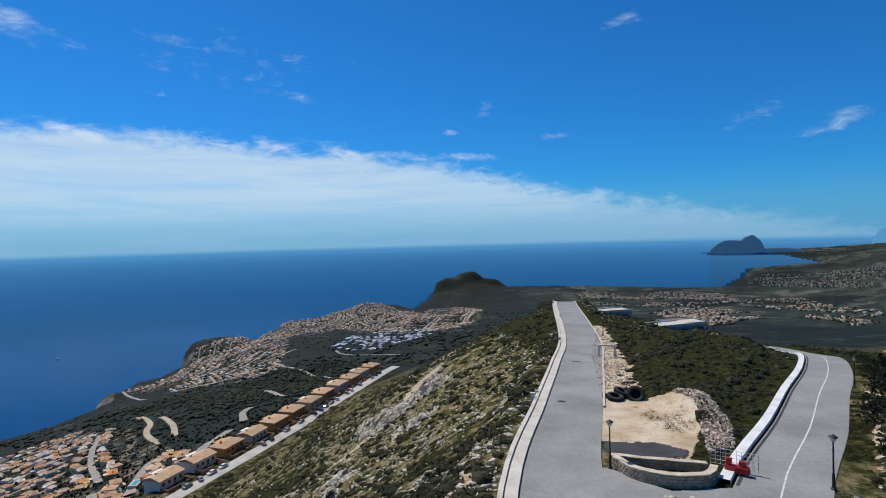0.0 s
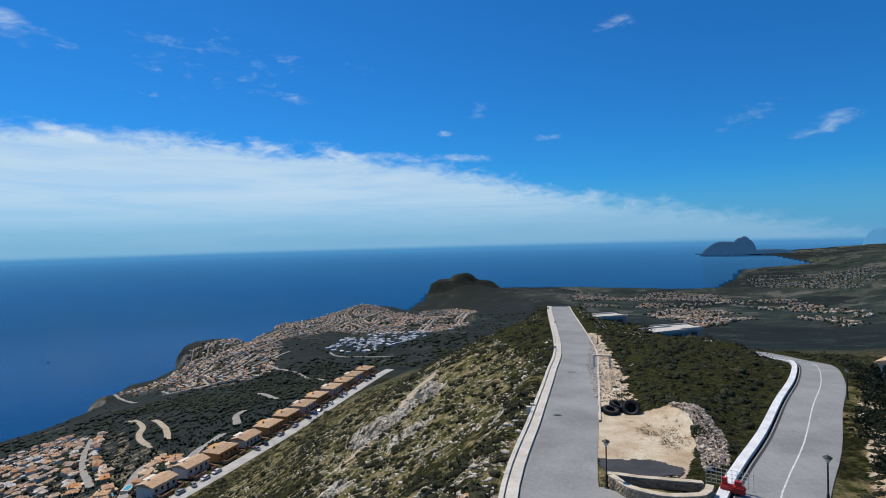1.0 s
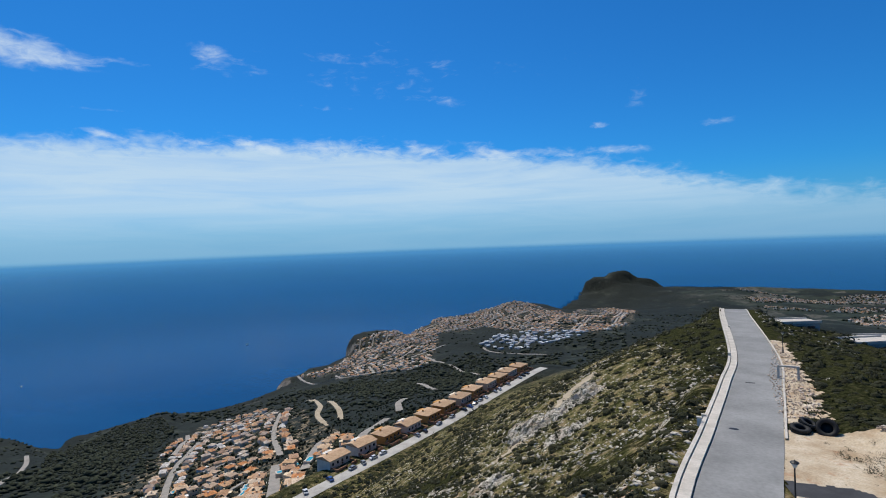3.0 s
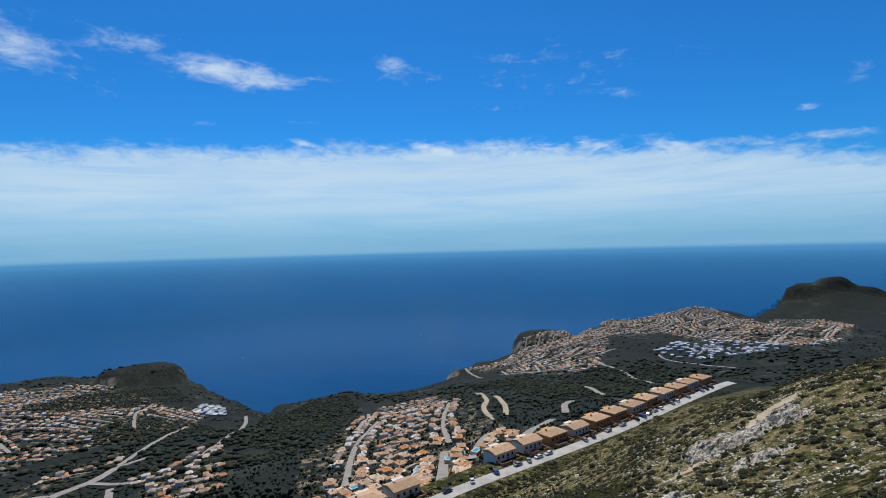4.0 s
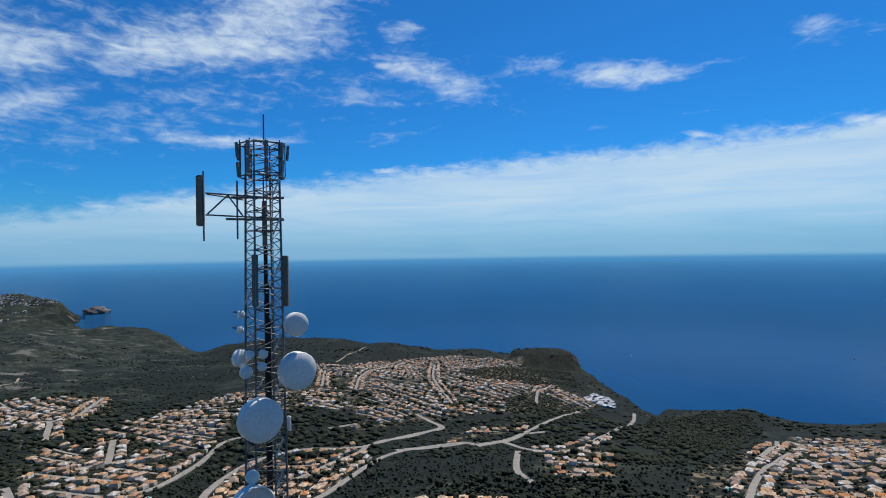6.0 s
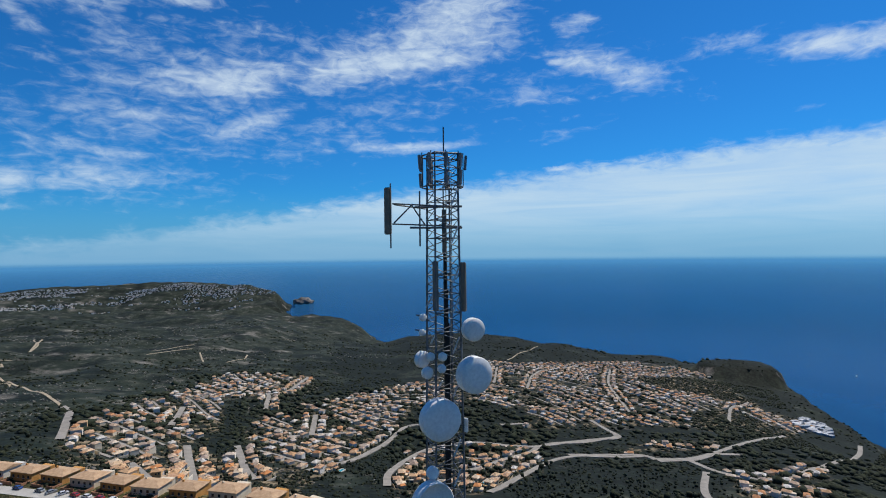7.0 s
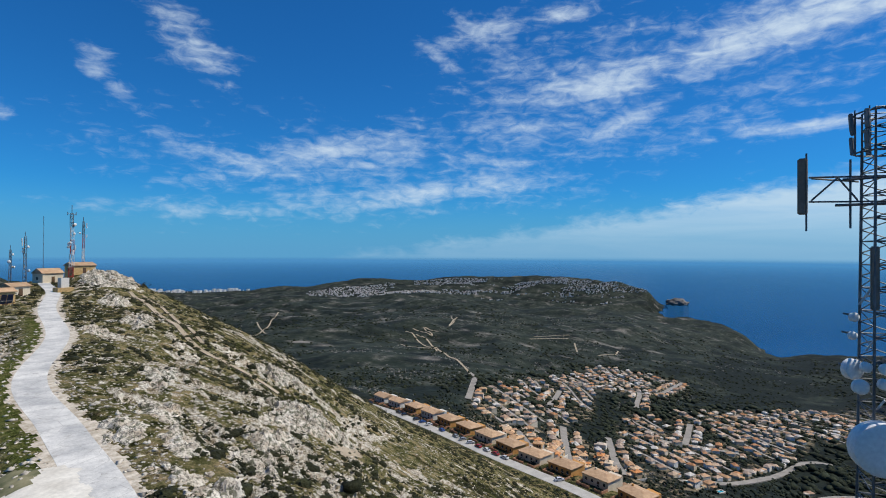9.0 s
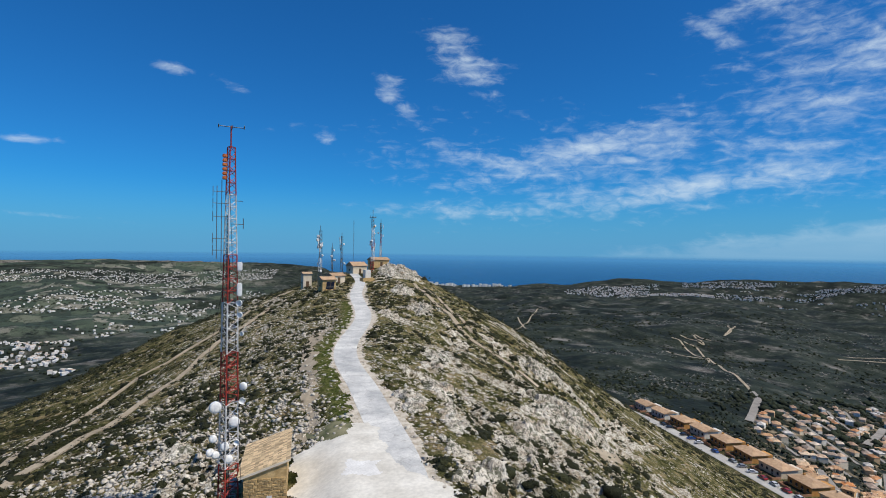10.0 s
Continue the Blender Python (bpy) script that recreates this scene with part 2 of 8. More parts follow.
def ground_material():
    """Mediterranean hillside: dark scrub, tawny grass, pale limestone. Attributes say how stony or grassy a place is, and whether it is crest or far slope."""
    s = Nodes("hillside", 0.92, spec=0.1)
    at = s.place()

    def layer(key):
        return s.node("ShaderNodeAttribute", attribute_name=key).outputs["Fac"]
    stony, near, open_land = layer("stony"), layer("near"), layer("open")
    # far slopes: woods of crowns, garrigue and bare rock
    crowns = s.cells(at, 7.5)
    # crown cells darken towards their edges: shade between trees put into the colour
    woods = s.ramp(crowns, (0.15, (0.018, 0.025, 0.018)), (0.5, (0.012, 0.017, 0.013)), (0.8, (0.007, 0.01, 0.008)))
    heath = s.ramp(s.noise(at, 26.0, 9, 0.72), (0.38, (0.014, 0.021, 0.014)), (0.54, (0.033, 0.041, 0.029)), (0.7, (0.115, 0.114, 0.098)))
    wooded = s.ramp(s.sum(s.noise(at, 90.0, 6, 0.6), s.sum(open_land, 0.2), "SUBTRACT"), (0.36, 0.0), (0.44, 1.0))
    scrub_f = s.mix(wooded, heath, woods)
    stone_f = s.ramp(s.noise(at, 16.0, 9, 0.75), (0.36, (0.1, 0.09, 0.075)), (0.66, (0.36, 0.33, 0.29)))
    # the crest: soil and herbs, with stones lying in them
    soil = s.ramp(s.noise(at, 2.4, 8, 0.7), (0.38, (0.03, 0.034, 0.012)), (0.47, (0.09, 0.09, 0.035)), (0.55, (0.21, 0.178, 0.085)), (0.66, (0.38, 0.28, 0.16)))
    small = s.node("ShaderNodeTexVoronoi")
    s.l.new(at, small.inputs["Vector"])
    small.inputs["Scale"].default_value = 1 / 0.42
    large = s.node("ShaderNodeTexVoronoi")
    s.l.new(at, large.inputs["Vector"])
    large.inputs["Scale"].default_value = 1 / 1.15
    where = s.sum(s.noise(at, 5.5, 6, 0.62), stony, "ADD")

    def lying(v, start, spread):
        chance = s.node("ShaderNodeSeparateColor")
        s.l.new(v.outputs["Color"], chance.inputs[0])
        some = s.ramp(s.sum(s.sum(s.sum(chance.outputs[0], 0.45), where, "ADD"), 0.8, "SUBTRACT"), (start, 0.0), (start + spread, 1.0))
        return s.sum(some, s.ramp(v.outputs["Distance"], (0.36, 1.0), (0.5, 0.0)))
    stones = s.sum(lying(small, 0.52, 0.05), lying(large, 0.62, 0.05), "MAXIMUM")
    rock = s.ramp(s.noise(at, 0.75, 9, 0.8), (0.4, (0.05, 0.048, 0.022)), (0.46, (0.3, 0.25, 0.18)), (0.52, (0.6, 0.55, 0.45)), (0.6, (0.8, 0.755, 0.655)))
    scrub_c = s.mix(stones, soil, rock)
    slab = s.ramp(s.sum(s.sum(where, s.sum(s.noise(at, 1.2, 8, 0.75), 0.8), "ADD"), 0.9, "SUBTRACT"), (0.8, 0.0), (0.87, 1.0))
    scrub_c = s.mix(slab, scrub_c, rock)
    bare = s.ramp(s.sum(layer("rocky"), s.sum(s.noise(at, 1.3, 8, 0.75), 0.9), "ADD"), (0.72, 0.0), (0.9, 1.0))
    bare = s.sum(bare, s.ramp(layer("rocky"), (0.04, 0.0), (0.2, 1.0)))
    scrub_c = s.mix(bare, scrub_c, s.mix(s.sum(s.ramp(s.noise(at, 3.1, 6, 0.65), (0.5, 0.0), (0.68, 1.0)), 0.5), rock, (0.42, 0.31, 0.19)))
    k = s.ramp(s.sum(s.sum(s.noise(at, 70.0, 9, 0.66), stony, "ADD"), 1.0, "SUBTRACT"), (0.0, 0.0), (0.14, 0.8))
    plots = s.node("ShaderNodeTexVoronoi", distance="CHEBYCHEV")
    s.l.new(at, plots.inputs["Vector"])
    plots.inputs["Scale"].default_value = 1 / 85.0
    shade = s.node("ShaderNodeSeparateColor")
    s.l.new(plots.outputs["Color"], shade.inputs[0])
    crops = s.ramp(shade.outputs[0], (0.0, (0.032, 0.045, 0.036)), (0.35, (0.054, 0.074, 0.052)), (0.6, (0.085, 0.107, 0.07)), (0.8, (0.15, 0.154, 0.115)), (1.0, (0.29, 0.27, 0.22)))
    crops = s.mix(s.ramp(s.noise(at, 30.0, 6, 0.7), (0.52, 0.0), (0.6, 1.0)), crops, scrub_f)
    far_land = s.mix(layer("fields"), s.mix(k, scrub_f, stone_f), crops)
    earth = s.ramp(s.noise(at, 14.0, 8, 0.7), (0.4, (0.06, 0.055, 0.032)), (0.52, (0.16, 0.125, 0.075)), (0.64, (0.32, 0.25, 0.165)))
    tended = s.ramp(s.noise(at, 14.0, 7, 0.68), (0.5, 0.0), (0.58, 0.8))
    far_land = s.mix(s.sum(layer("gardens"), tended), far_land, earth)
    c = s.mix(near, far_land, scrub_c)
    shrub = s.ramp(s.noise(at, 0.55, 7, 0.75), (0.34, (0.012, 0.014, 0.006)), (0.5, (0.037, 0.041, 0.017)), (0.68, (0.1, 0.093, 0.044)))
    tall = s.ramp(s.sum(layer("bushy"), s.sum(s.noise(at, 3.2, 8, 0.68), 1.0), "ADD"), (0.62, 0.0), (0.69, 1.0))
    tall = s.sum(tall, s.sum(1.0, s.sum(bare, 0.7), "SUBTRACT"))
    c = s.mix(s.sum(tall, near), c, shrub)
    grass = s.ramp(s.noise(at, 0.9, 7, 0.7), (0.36, (0.045, 0.06, 0.016)), (0.52, (0.11, 0.125, 0.035)), (0.68, (0.25, 0.21, 0.1)))
    c = s.mix(layer("grassy"), c, grass)
    c = s.mix(0.85, c, s.ramp(s.noise(at, 0.22, 4, 0.7), (0.38, 0.5), (0.54, 1.0)), "MULTIPLY")
    s.color(c)
    s.put(s.b.inputs["Specular IOR Level"], s.sum(s.sum(1.0, near, "SUBTRACT"), 0.1))
    s.put(s.b.inputs["Roughness"], s.sum(0.85, s.sum(near, 0.08), "ADD"))
    lift = s.mix(near, s.sum(crowns, -0.35), s.sum(s.sum(s.sum(stones, 0.12), s.sum(s.noise(at, 0.8, 9, 0.75), 0.4), "ADD"), s.sum(tall, 0.3), "ADD"))
    s.bump(lift, 1.0, 1.2)
    return s.mat


def sea_material():
    s = Nodes("sea_water", 0.2, spec=0.12)
    at = s.place()
    c = s.ramp(s.noise(at, 900.0, 5, 0.6, stretch=(1.0, 3.0, 1.0)), (0.3, (0.0004, 0.038, 0.122)), (0.7, (0.0008, 0.05, 0.15)))
    s.color(c)
    s.bump(s.noise(at, 26.0, 7, 0.65), 0.2, 1.3)
    # haze put in as transparency: the farthest water fades to the sky's colour
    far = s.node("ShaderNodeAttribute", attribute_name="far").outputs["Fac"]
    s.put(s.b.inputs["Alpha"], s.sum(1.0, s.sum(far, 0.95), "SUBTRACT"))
    s.b.inputs["IOR"].default_value = 1.33
    return s.mat


HILLSIDE = ground_material()
SEA = sea_material()
ROAD = plain("worn_road", (0.2, 0.2, 0.195), (0.31, 0.31, 0.3), 5.0, 0.9, relief=0.01, local=False, fine=0.06)
CLEARING = plain("pale_worn_clearing", (0.6, 0.56, 0.48), (0.8, 0.76, 0.67), 2.4, 0.9, relief=0.02, local=False)


def track_material():
    """Old concrete: paler repairs, darker worn lanes, stains and hairline cracks."""
    s = Nodes("worn_concrete_track", 0.9, spec=0.2)
    at = s.place()
    c = s.ramp(s.noise(at, 3.4, 7, 0.65), (0.34, (0.4, 0.4, 0.39)), (0.5, (0.56, 0.55, 0.52)), (0.66, (0.72, 0.7, 0.65)))
    c = s.mix(s.ramp(s.noise(at, 1.1, 8, 0.72), (0.56, 0.0), (0.66, 0.55)), c, (0.3, 0.29, 0.26))
    c = s.mix(s.ramp(s.cells(at, 2.3, "DISTANCE_TO_EDGE"), (0.0, 0.5), (0.012, 0.0)), c, (0.22, 0.2, 0.17))
    s.color(s.mix(0.7, c, s.ramp(s.noise(at, 0.15, 4, 0.7), (0.3, 0.7), (0.6, 1.0)), "MULTIPLY"))
    s.bump(s.noise(at, 0.3, 5, 0.7), 0.6, 0.03)
    return s.mat


TRACK_CONCRETE = track_material()
STREET = plain("pale_street", (0.36, 0.34, 0.31), (0.52, 0.5, 0.46), 6.0, 0.9, local=False)
LANE = plain("far_lane", (0.22, 0.2, 0.175), (0.34, 0.31, 0.27), 9.0, 0.9, local=False)
DIRT = plain("dirt_track", (0.3, 0.24, 0.16), (0.48, 0.4, 0.29), 6.0, 0.95, local=False)

# ---- land and sea ----
EYE_Z = 440.0


def fold(x, y, z):
    """The view ends at 5 km, so what lies past 2.2 km is drawn in towards the crest, along the line of sight."""
    d = np.maximum(np.hypot(x, y), 1e-6)
    z = z - d * d / 1.48e7
    far = np.maximum(d - 2200, 0)
    f = np.where(d <= 2200, d, 2200 + 2700 * far / (2700 + far))
    k = f / d
    return x * k, y * k, EYE_Z + (z - EYE_Z) * k


def speck(ix, iy, seed):
    h = (ix * 374761393 + iy * 668265263 + seed * 1446649) & 0xFFFFFFFF
    h = ((h ^ (h >> 13)) * 1274126177) & 0xFFFFFFFF
    return ((h ^ (h >> 16)) & 0xFFFF) / 65535.0


def lumps(x, y, size, seed):
    """Smooth noise from -1 to 1 with lumps of that size."""
    u, v = np.asarray(x) / size, np.asarray(y) / size
    iu, iv = np.floor(u).astype(np.int64), np.floor(v).astype(np.int64)
    a, b = u - iu, v - iv
    a, b = a * a * (3 - 2 * a), b * b * (3 - 2 * b)
    low = speck(iu, iv, seed) * (1 - a) + speck(iu + 1, iv, seed) * a
    high = speck(iu, iv + 1, seed) * (1 - a) + speck(iu + 1, iv + 1, seed) * a
    return (low * (1 - b) + high * b) * 2 - 1


def step(x, a, b):
    k = np.clip((x - a) / (b - a), 0, 1)
    return k * k * (3 - 2 * k)


# the coast, from the far south-west round to the far north
SOUTH_COAST = [(9000, 12800), (7300, 11900), (5900, 11900), (5750, 11500), (6650, 10500), (6388, 9749), (5600, 8000), (4893, 6610),
               (3659, 6304), (3028, 5268), (2133, 4084), (1300, 4600), (700, 4800), (220, 4720), (-80, 4420), (-89, 3910), (-190, 3446),
               (-150, 3100), (-200, 2850), (-268, 2787), (-405, 2649), (-551, 2387), (-673, 2147), (-694, 1950), (-774, 1823), (-850, 1670), (-965, 1560), (-940, 1450), (-880, 1340), (-917, 1225),
               (-1000, 1225), (-1085, 1110), (-1209, 1000), (-1195, 900), (-1290, 880), (-1449, 915), (-1660, 985), (-1800, 960)]
NORTH_COAST = [(-1950, 800), (-2080, 500), (-2250, 200), (-2430, -150), (-2600, -440), (-2760, -480), (-2960, -600), (-3080, -760), (-3200, -1010),
               (-3558, -1231), (-4111, -1422), (-4693, -1600), (-4950, -1850), (-5300, -2600), (-5700, -3800), (-5500, -4900), (-4300, -5700),
               (-3018, -5488), (-2165, -6257), (-1400, -7500), (-1500, -8800), (-700, -9800), (1500, -10600), (6000, -11500),
               (15000, -9000), (17000, 0), (15000, 14000)]
COAST = SOUTH_COAST + NORTH_COAST

# heights over the sea: azimuth from the crest (degrees, left of south-west), distance, height
CREST = [(0, 0, 424.5), (90, 12, 422.5), (-90, 25, 423), (-6, 33, 425), (-12, 54, 424.2), (-14, 75, 423.6), (-13, 110, 422.4), (-12.3, 150, 421), (-12, 210, 408),
         (-11, 330, 372), (163, 36, 424.7), (183, 42, 420.6), (177, 41, 422.0), (181, 33, 422.4), (176, 50, 422.0), (167, 60, 425.2), (168.5, 80, 426.2), (168.5, 140, 428.5), (167.8, 205, 430.5), (164, 208, 434), (168, 260, 428),
         (170, 420, 396), (172, 800, 300), (-35, 90, 421), (-30, 60, 424), (-30, 95, 422.3), (-36, 115, 417.5), (-20, 80, 424.3), (-21, 115, 420), (-22, 150, 416), (-26, 220, 395)]
SEAWARD = [(5, 60, 414), (3, 110, 410.5), (5.5, 200, 386), (5, 390, 344), (11, 345, 345), (18, 60, 408), (19, 275, 345), (26, 215, 344), (37, 180, 346), (60, 150, 344), (90, 145, 343),
           (90, 60, 394), (60, 60, 394), (118, 228, 343), (129, 272, 342), (139.5, 358, 339), (142, 390, 336), (144, 500, 322), (145, 76, 415.5), (140, 50, 417), (142, 110, 404), (153.6, 180, 418), (146.5, 120, 413.5),
           (150, 280, 395), (120, 100, 389), (115, 60, 402)]
VALLEY = [(49, 400, 256), (49, 600, 214), (49, 800, 170), (49, 1100, 102), (52.4, 1300, 50), (52.4, 1400, 16), (55, 1450, 58), (44, 1340, 80), (46.6, 1340, 68), (49.5, 1300, 60), (42.6, 1330, 58), (39.5, 1350, 63), (36, 1400, 60), (40, 1480, 30), (46, 1430, 50), (40, 1200, 84), (36, 420, 270), (35, 700, 204), (34, 1100, 130), (32, 1560, 62), (58, 800, 170), (58, 1050, 118), (58, 1350, 72),
          (62, 1500, 84), (58.5, 1500, 76), (57.2, 1460, 66), (60.5, 1640, 66), (64, 1640, 80), (75, 500, 230), (75, 800, 172), (75, 1100, 142), (75, 1600, 114), (75, 1830, 86), (68, 1850, 80), (71, 1900, 80), (80, 2000, 100), (84, 1900, 112), (85, 2175, 97), (88.6, 2275, 96), (90, 2080, 116), (81.9, 2125, 82), (75, 2100, 56), (68.4, 2050, 50), (97, 420, 246), (97, 620, 212), (97, 900, 187)]
NORTH_HILLS = [(97, 1300, 150), (97, 1700, 120), (98, 2300, 60), (115, 500, 252), (115, 640, 236), (115, 1000, 208), (115, 1500, 190), (112, 2300, 168), (104, 2650, 90), (108, 3200, 78), (113, 3300, 84), (118, 3200, 112), (118, 4000, 72), (125, 3300, 128), (125, 4100, 84), (131, 3500, 138), (118, 4600, 64), (124, 4900, 70), (138, 3600, 140), (138, 4700, 84), (130, 600, 285), (130, 900, 250), (130, 1500, 216),
               (130, 2300, 214), (130, 4500, 92), (130, 5800, 128), (112, 4900, 120), (118, 5300, 178), (121, 6200, 180), (112.6, 5300, 172), (106.6, 3240, 96), (101.5, 2880, 72), (100, 2680, 24), (98.6, 2500, 24), (96, 2450, 62), (125, 6700, 150), (129, 7050, 128), (133, 7100, 62), (137, 7080, 96), (140, 7080, 92), (145, 6500, 12), (151, 6100, 16), (157, 6300, 6), (132, 5500, 120), (142, 5600, 90), (145, 800, 268), (145, 1500, 240), (145, 2600, 185), (145, 4000, 110), (148, 6000, 60)]
INLAND = [(152, 2200, 200), (152, 4500, 80), (165, 1500, 190), (165, 4000, 60), (180, 600, 300), (187, 2000, 130), (187, 3500, 80), (187, 6500, 35), (175, 9480, 162), (183, 9480, 172), (190, 9480, 188), (197, 9480, 170), (215, 9000, 160), (190, 120, 411), (185.5, 200, 411), (198, 150, 402.5), (200, 110, 407), (215, 150, 400), (200, 300, 356), (187, 330, 385), (200, 600, 282),
          (200, 1300, 176), (200, 1800, 150), (194, 4300, 150), (230, 500, 330), (250, 800, 300), (270, 300, 385), (270, 1000, 280), (270, 4000, 120), (230, 4000, 80), (200, 5200, 60)]
SOUTH_WEST = [(-30, 1800, 146), (-30, 3000, 82), (-30, 4400, 20), (-38, 3000, 96), (-38, 1500, 195), (-38, 6000, 90), (-45, 9000, 250), (-20, 2400, 108), (-20, 3400, 46), (-20, 4300, 18), (-12.5, 3900, 78), (-10, 3900, 74), (-8, 3900, 70), (-2.5, 4250, 100),
              (-4.6, 4200, 80), (-6.5, 4200, 56), (-6, 4650, 14), (-7.4, 4380, 16), (-8, 4550, 6), (-10, 4500, 12), (-13, 4550, 8), (-16, 4500, 8), (5, 2720, 104), (1, 2560, 108), (-2, 2520, 112), (-4, 2480, 106), (0, 3000, 36), (-3, 3050, 44), (-0.5, 3700, 22), (3, 3050, 20), (-4, 3600, 52), (-9, 2900, 80), (8.2, 2620, 140), (8.7, 1600, 138), (8, 1050, 186), (8, 520, 306), (22.6, 1920, 106), (19.6, 2000, 106), (17.6, 2080, 126), (13, 2370, 116), (20, 1300, 156), (21, 800, 220), (21, 600, 258), (25.4, 1760, 84), (27.8, 1760, 52), (29.4, 1700, 50), (27, 1000, 180), (-20, 900, 290), (-10, 1200, 215), (-29, 12300, 15), (-45, 400, 375), (-36, 12000, 30)]


# headlands that stand up steeply: middle, half lengths, turn, height
CRAGS = [(440, 4100, 300, 200, 20, 44), (-4650, -1700, 330, 160, 20, 110)]

# and those with sheer faces: middle, half lengths, turn, height, steepness
CLIFFS = [(-742, 1752, 118, 132, 22, 121, 11), (-832, 1413, 92, 52, 30, 57, 8), (120, 4300, 200, 240, 0, 121, 7), (200, 4310, 160, 220, 0, 170, 3), (320, 4320, 210, 200, 0, 112, 3), (-1612, 796, 110, 128, -27, 103, 12), (-1600, 800, 70, 70, -27, 116, 3)]


def spots():
    rows = []
    for group in (CREST, SEAWARD, VALLEY, NORTH_HILLS, INLAND, SOUTH_WEST):
        for az, d, z in group:
            rows.append((-math.sin(radians(az)) * d, math.cos(radians(az)) * d, z))
    return np.array(rows)


SPOTS = spots()


def warp(x, y):
    """Spreads the crest and draws in the distance, so that one smooth sheet serves both."""
    d = np.hypot(x, y) + 1e-6
    k = np.log1p(d / 60.0) / d
    return x * k, y * k


def fitted_sheet():
    u, v = warp(SPOTS[:, 0], SPOTS[:, 1])
    r = np.hypot(u[:, None] - u, v[:, None] - v)
    n = len(u)
    a = np.zeros((n + 3, n + 3))
    a[:n, :n] = r + np.eye(n) * -0.004
    a[:n, n:] = np.stack([np.ones(n), u, v], 1)
    a[n:, :n] = a[:n, n:].T
    return u, v, np.linalg.solve(a, np.concatenate([SPOTS[:, 2], np.zeros(3)]))


SHEET = fitted_sheet()


def sheet(x, y):
    u, v = warp(x, y)
    su, sv, w = SHEET
    out = w[-3] + w[-2] * u + w[-1] * v
    for i in range(len(su)):
        out = out + w[i] * np.hypot(u - su[i], v - sv[i])
    return out


def smooth(points, every):
    """A smooth line through the points, with a point about every so many metres."""
    p = [Vector(q) for q in points]
    p = [p[0] * 2 - p[1]] + p + [p[-1] * 2 - p[-2]]
    out = []
    for i in range(1, len(p) - 2):
        n = max(2, int((p[i + 1] - p[i]).length / every))
        for j in range(n):
            t = j / n
            out.append(0.5 * ((2 * p[i]) + (p[i + 1] - p[i - 1]) * t + (2 * p[i - 1] - 5 * p[i] + 4 * p[i + 1] - p[i + 2]) * t * t
                              + (3 * p[i] - p[i - 1] - 3 * p[i + 1] + p[i + 2]) * t * t * t))
    return out + [p[-2]]


# roads near the crest: middle line with heights
SOUTH_ROAD = smooth([(2, -14, 424.7), (3.6, 8, 424.8), (6.6, 30.8, 424.8), (11.7, 48.7, 424.3), (16.8, 66, 423.9), (22.2, 86, 423.3), (31, 133.5, 421.9), (37.5, 165, 419.5), (44, 200, 412), (52, 260, 398)], 3)
EAST_ROAD = smooth([(5, -2, 424.8), (10.5, 16, 424.9), (18.9, 30, 424.8), (28.4, 41.4, 424.4), (37, 52.5, 423.6), (46.2, 64, 422.7), (57, 80, 420.6), (66, 98, 417), (72, 130, 412), (74, 180, 400)], 3)
NORTH_ROAD = smooth([(2, -14, 424.7), (-5, -24, 424.6), (-11.6, -36, 424.8), (-14.2, -58, 425.2), (-15.8, -78, 426.2), (-25, -106, 427.2), (-31, -140, 428.5), (-40, -175, 429.6), (-45, -207, 430.4), (-50, -232, 430.3)], 3)
TERRACE_STREET = smooth([(-38, 402, 344.4), (-44, 385, 345), (-60, 330, 345.5), (-74, 284, 345), (-91, 234, 345), (-110, 183, 345), (-121, 148, 344.6), (-160, 20, 343), (-185, -50, 342.4), (-203, -98, 342), (-212, -151, 342), (-218, -178, 341.8), (-226, -212, 341), (-233, -246, 340), (-240, -292, 338), (-256, -330, 334)], 8)


FLANK_PATHS = [smooth([(x, y, 0) for x, y in line], 2.5) for line in ([(-57, -170), (-54, -147), (-50, -125), (-47, -108), (-49, -99), (-56, -91)], [(-60, -168), (-57, -146), (-53, -126), (-49.5, -108)])]


def near_line(x, y, line):
    """Distance to a line, and the line's height there."""
    best, zed = np.full(np.shape(x), 1e9), np.zeros(np.shape(x))
    for a, b in zip(line[:-1], line[1:]):
        e = b - a
        t = np.clip(((x - a.x) * e.x + (y - a.y) * e.y) / max(e.x * e.x + e.y * e.y, 1e-9), 0, 1)
        d = np.hypot(x - a.x - t * e.x, y - a.y - t * e.y)
        closer = d < best
        best, zed = np.where(closer, d, best), np.where(closer, a.z + t * e.z, zed)
    return best, zed


def coast_gap(x, y):
    """Distance to the shore, positive on land."""
    best, inside = np.full(np.shape(x), 1e9), np.zeros(np.shape(x), bool)
    for (ax, ay), (bx, by) in zip(COAST, COAST[1:] + COAST[:1]):
        ex, ey = bx - ax, by - ay
        t = np.clip(((x - ax) * ex + (y - ay) * ey) / (ex * ex + ey * ey), 0, 1)
        best = np.minimum(best, np.hypot(x - ax - t * ex, y - ay - t * ey))
        if ay != by:
            cross = ((ay > y) != (by > y)) & (x < (bx - ax) * (y - ay) / (by - ay) + ax)
            inside ^= cross
    return np.where(inside, best, -best)


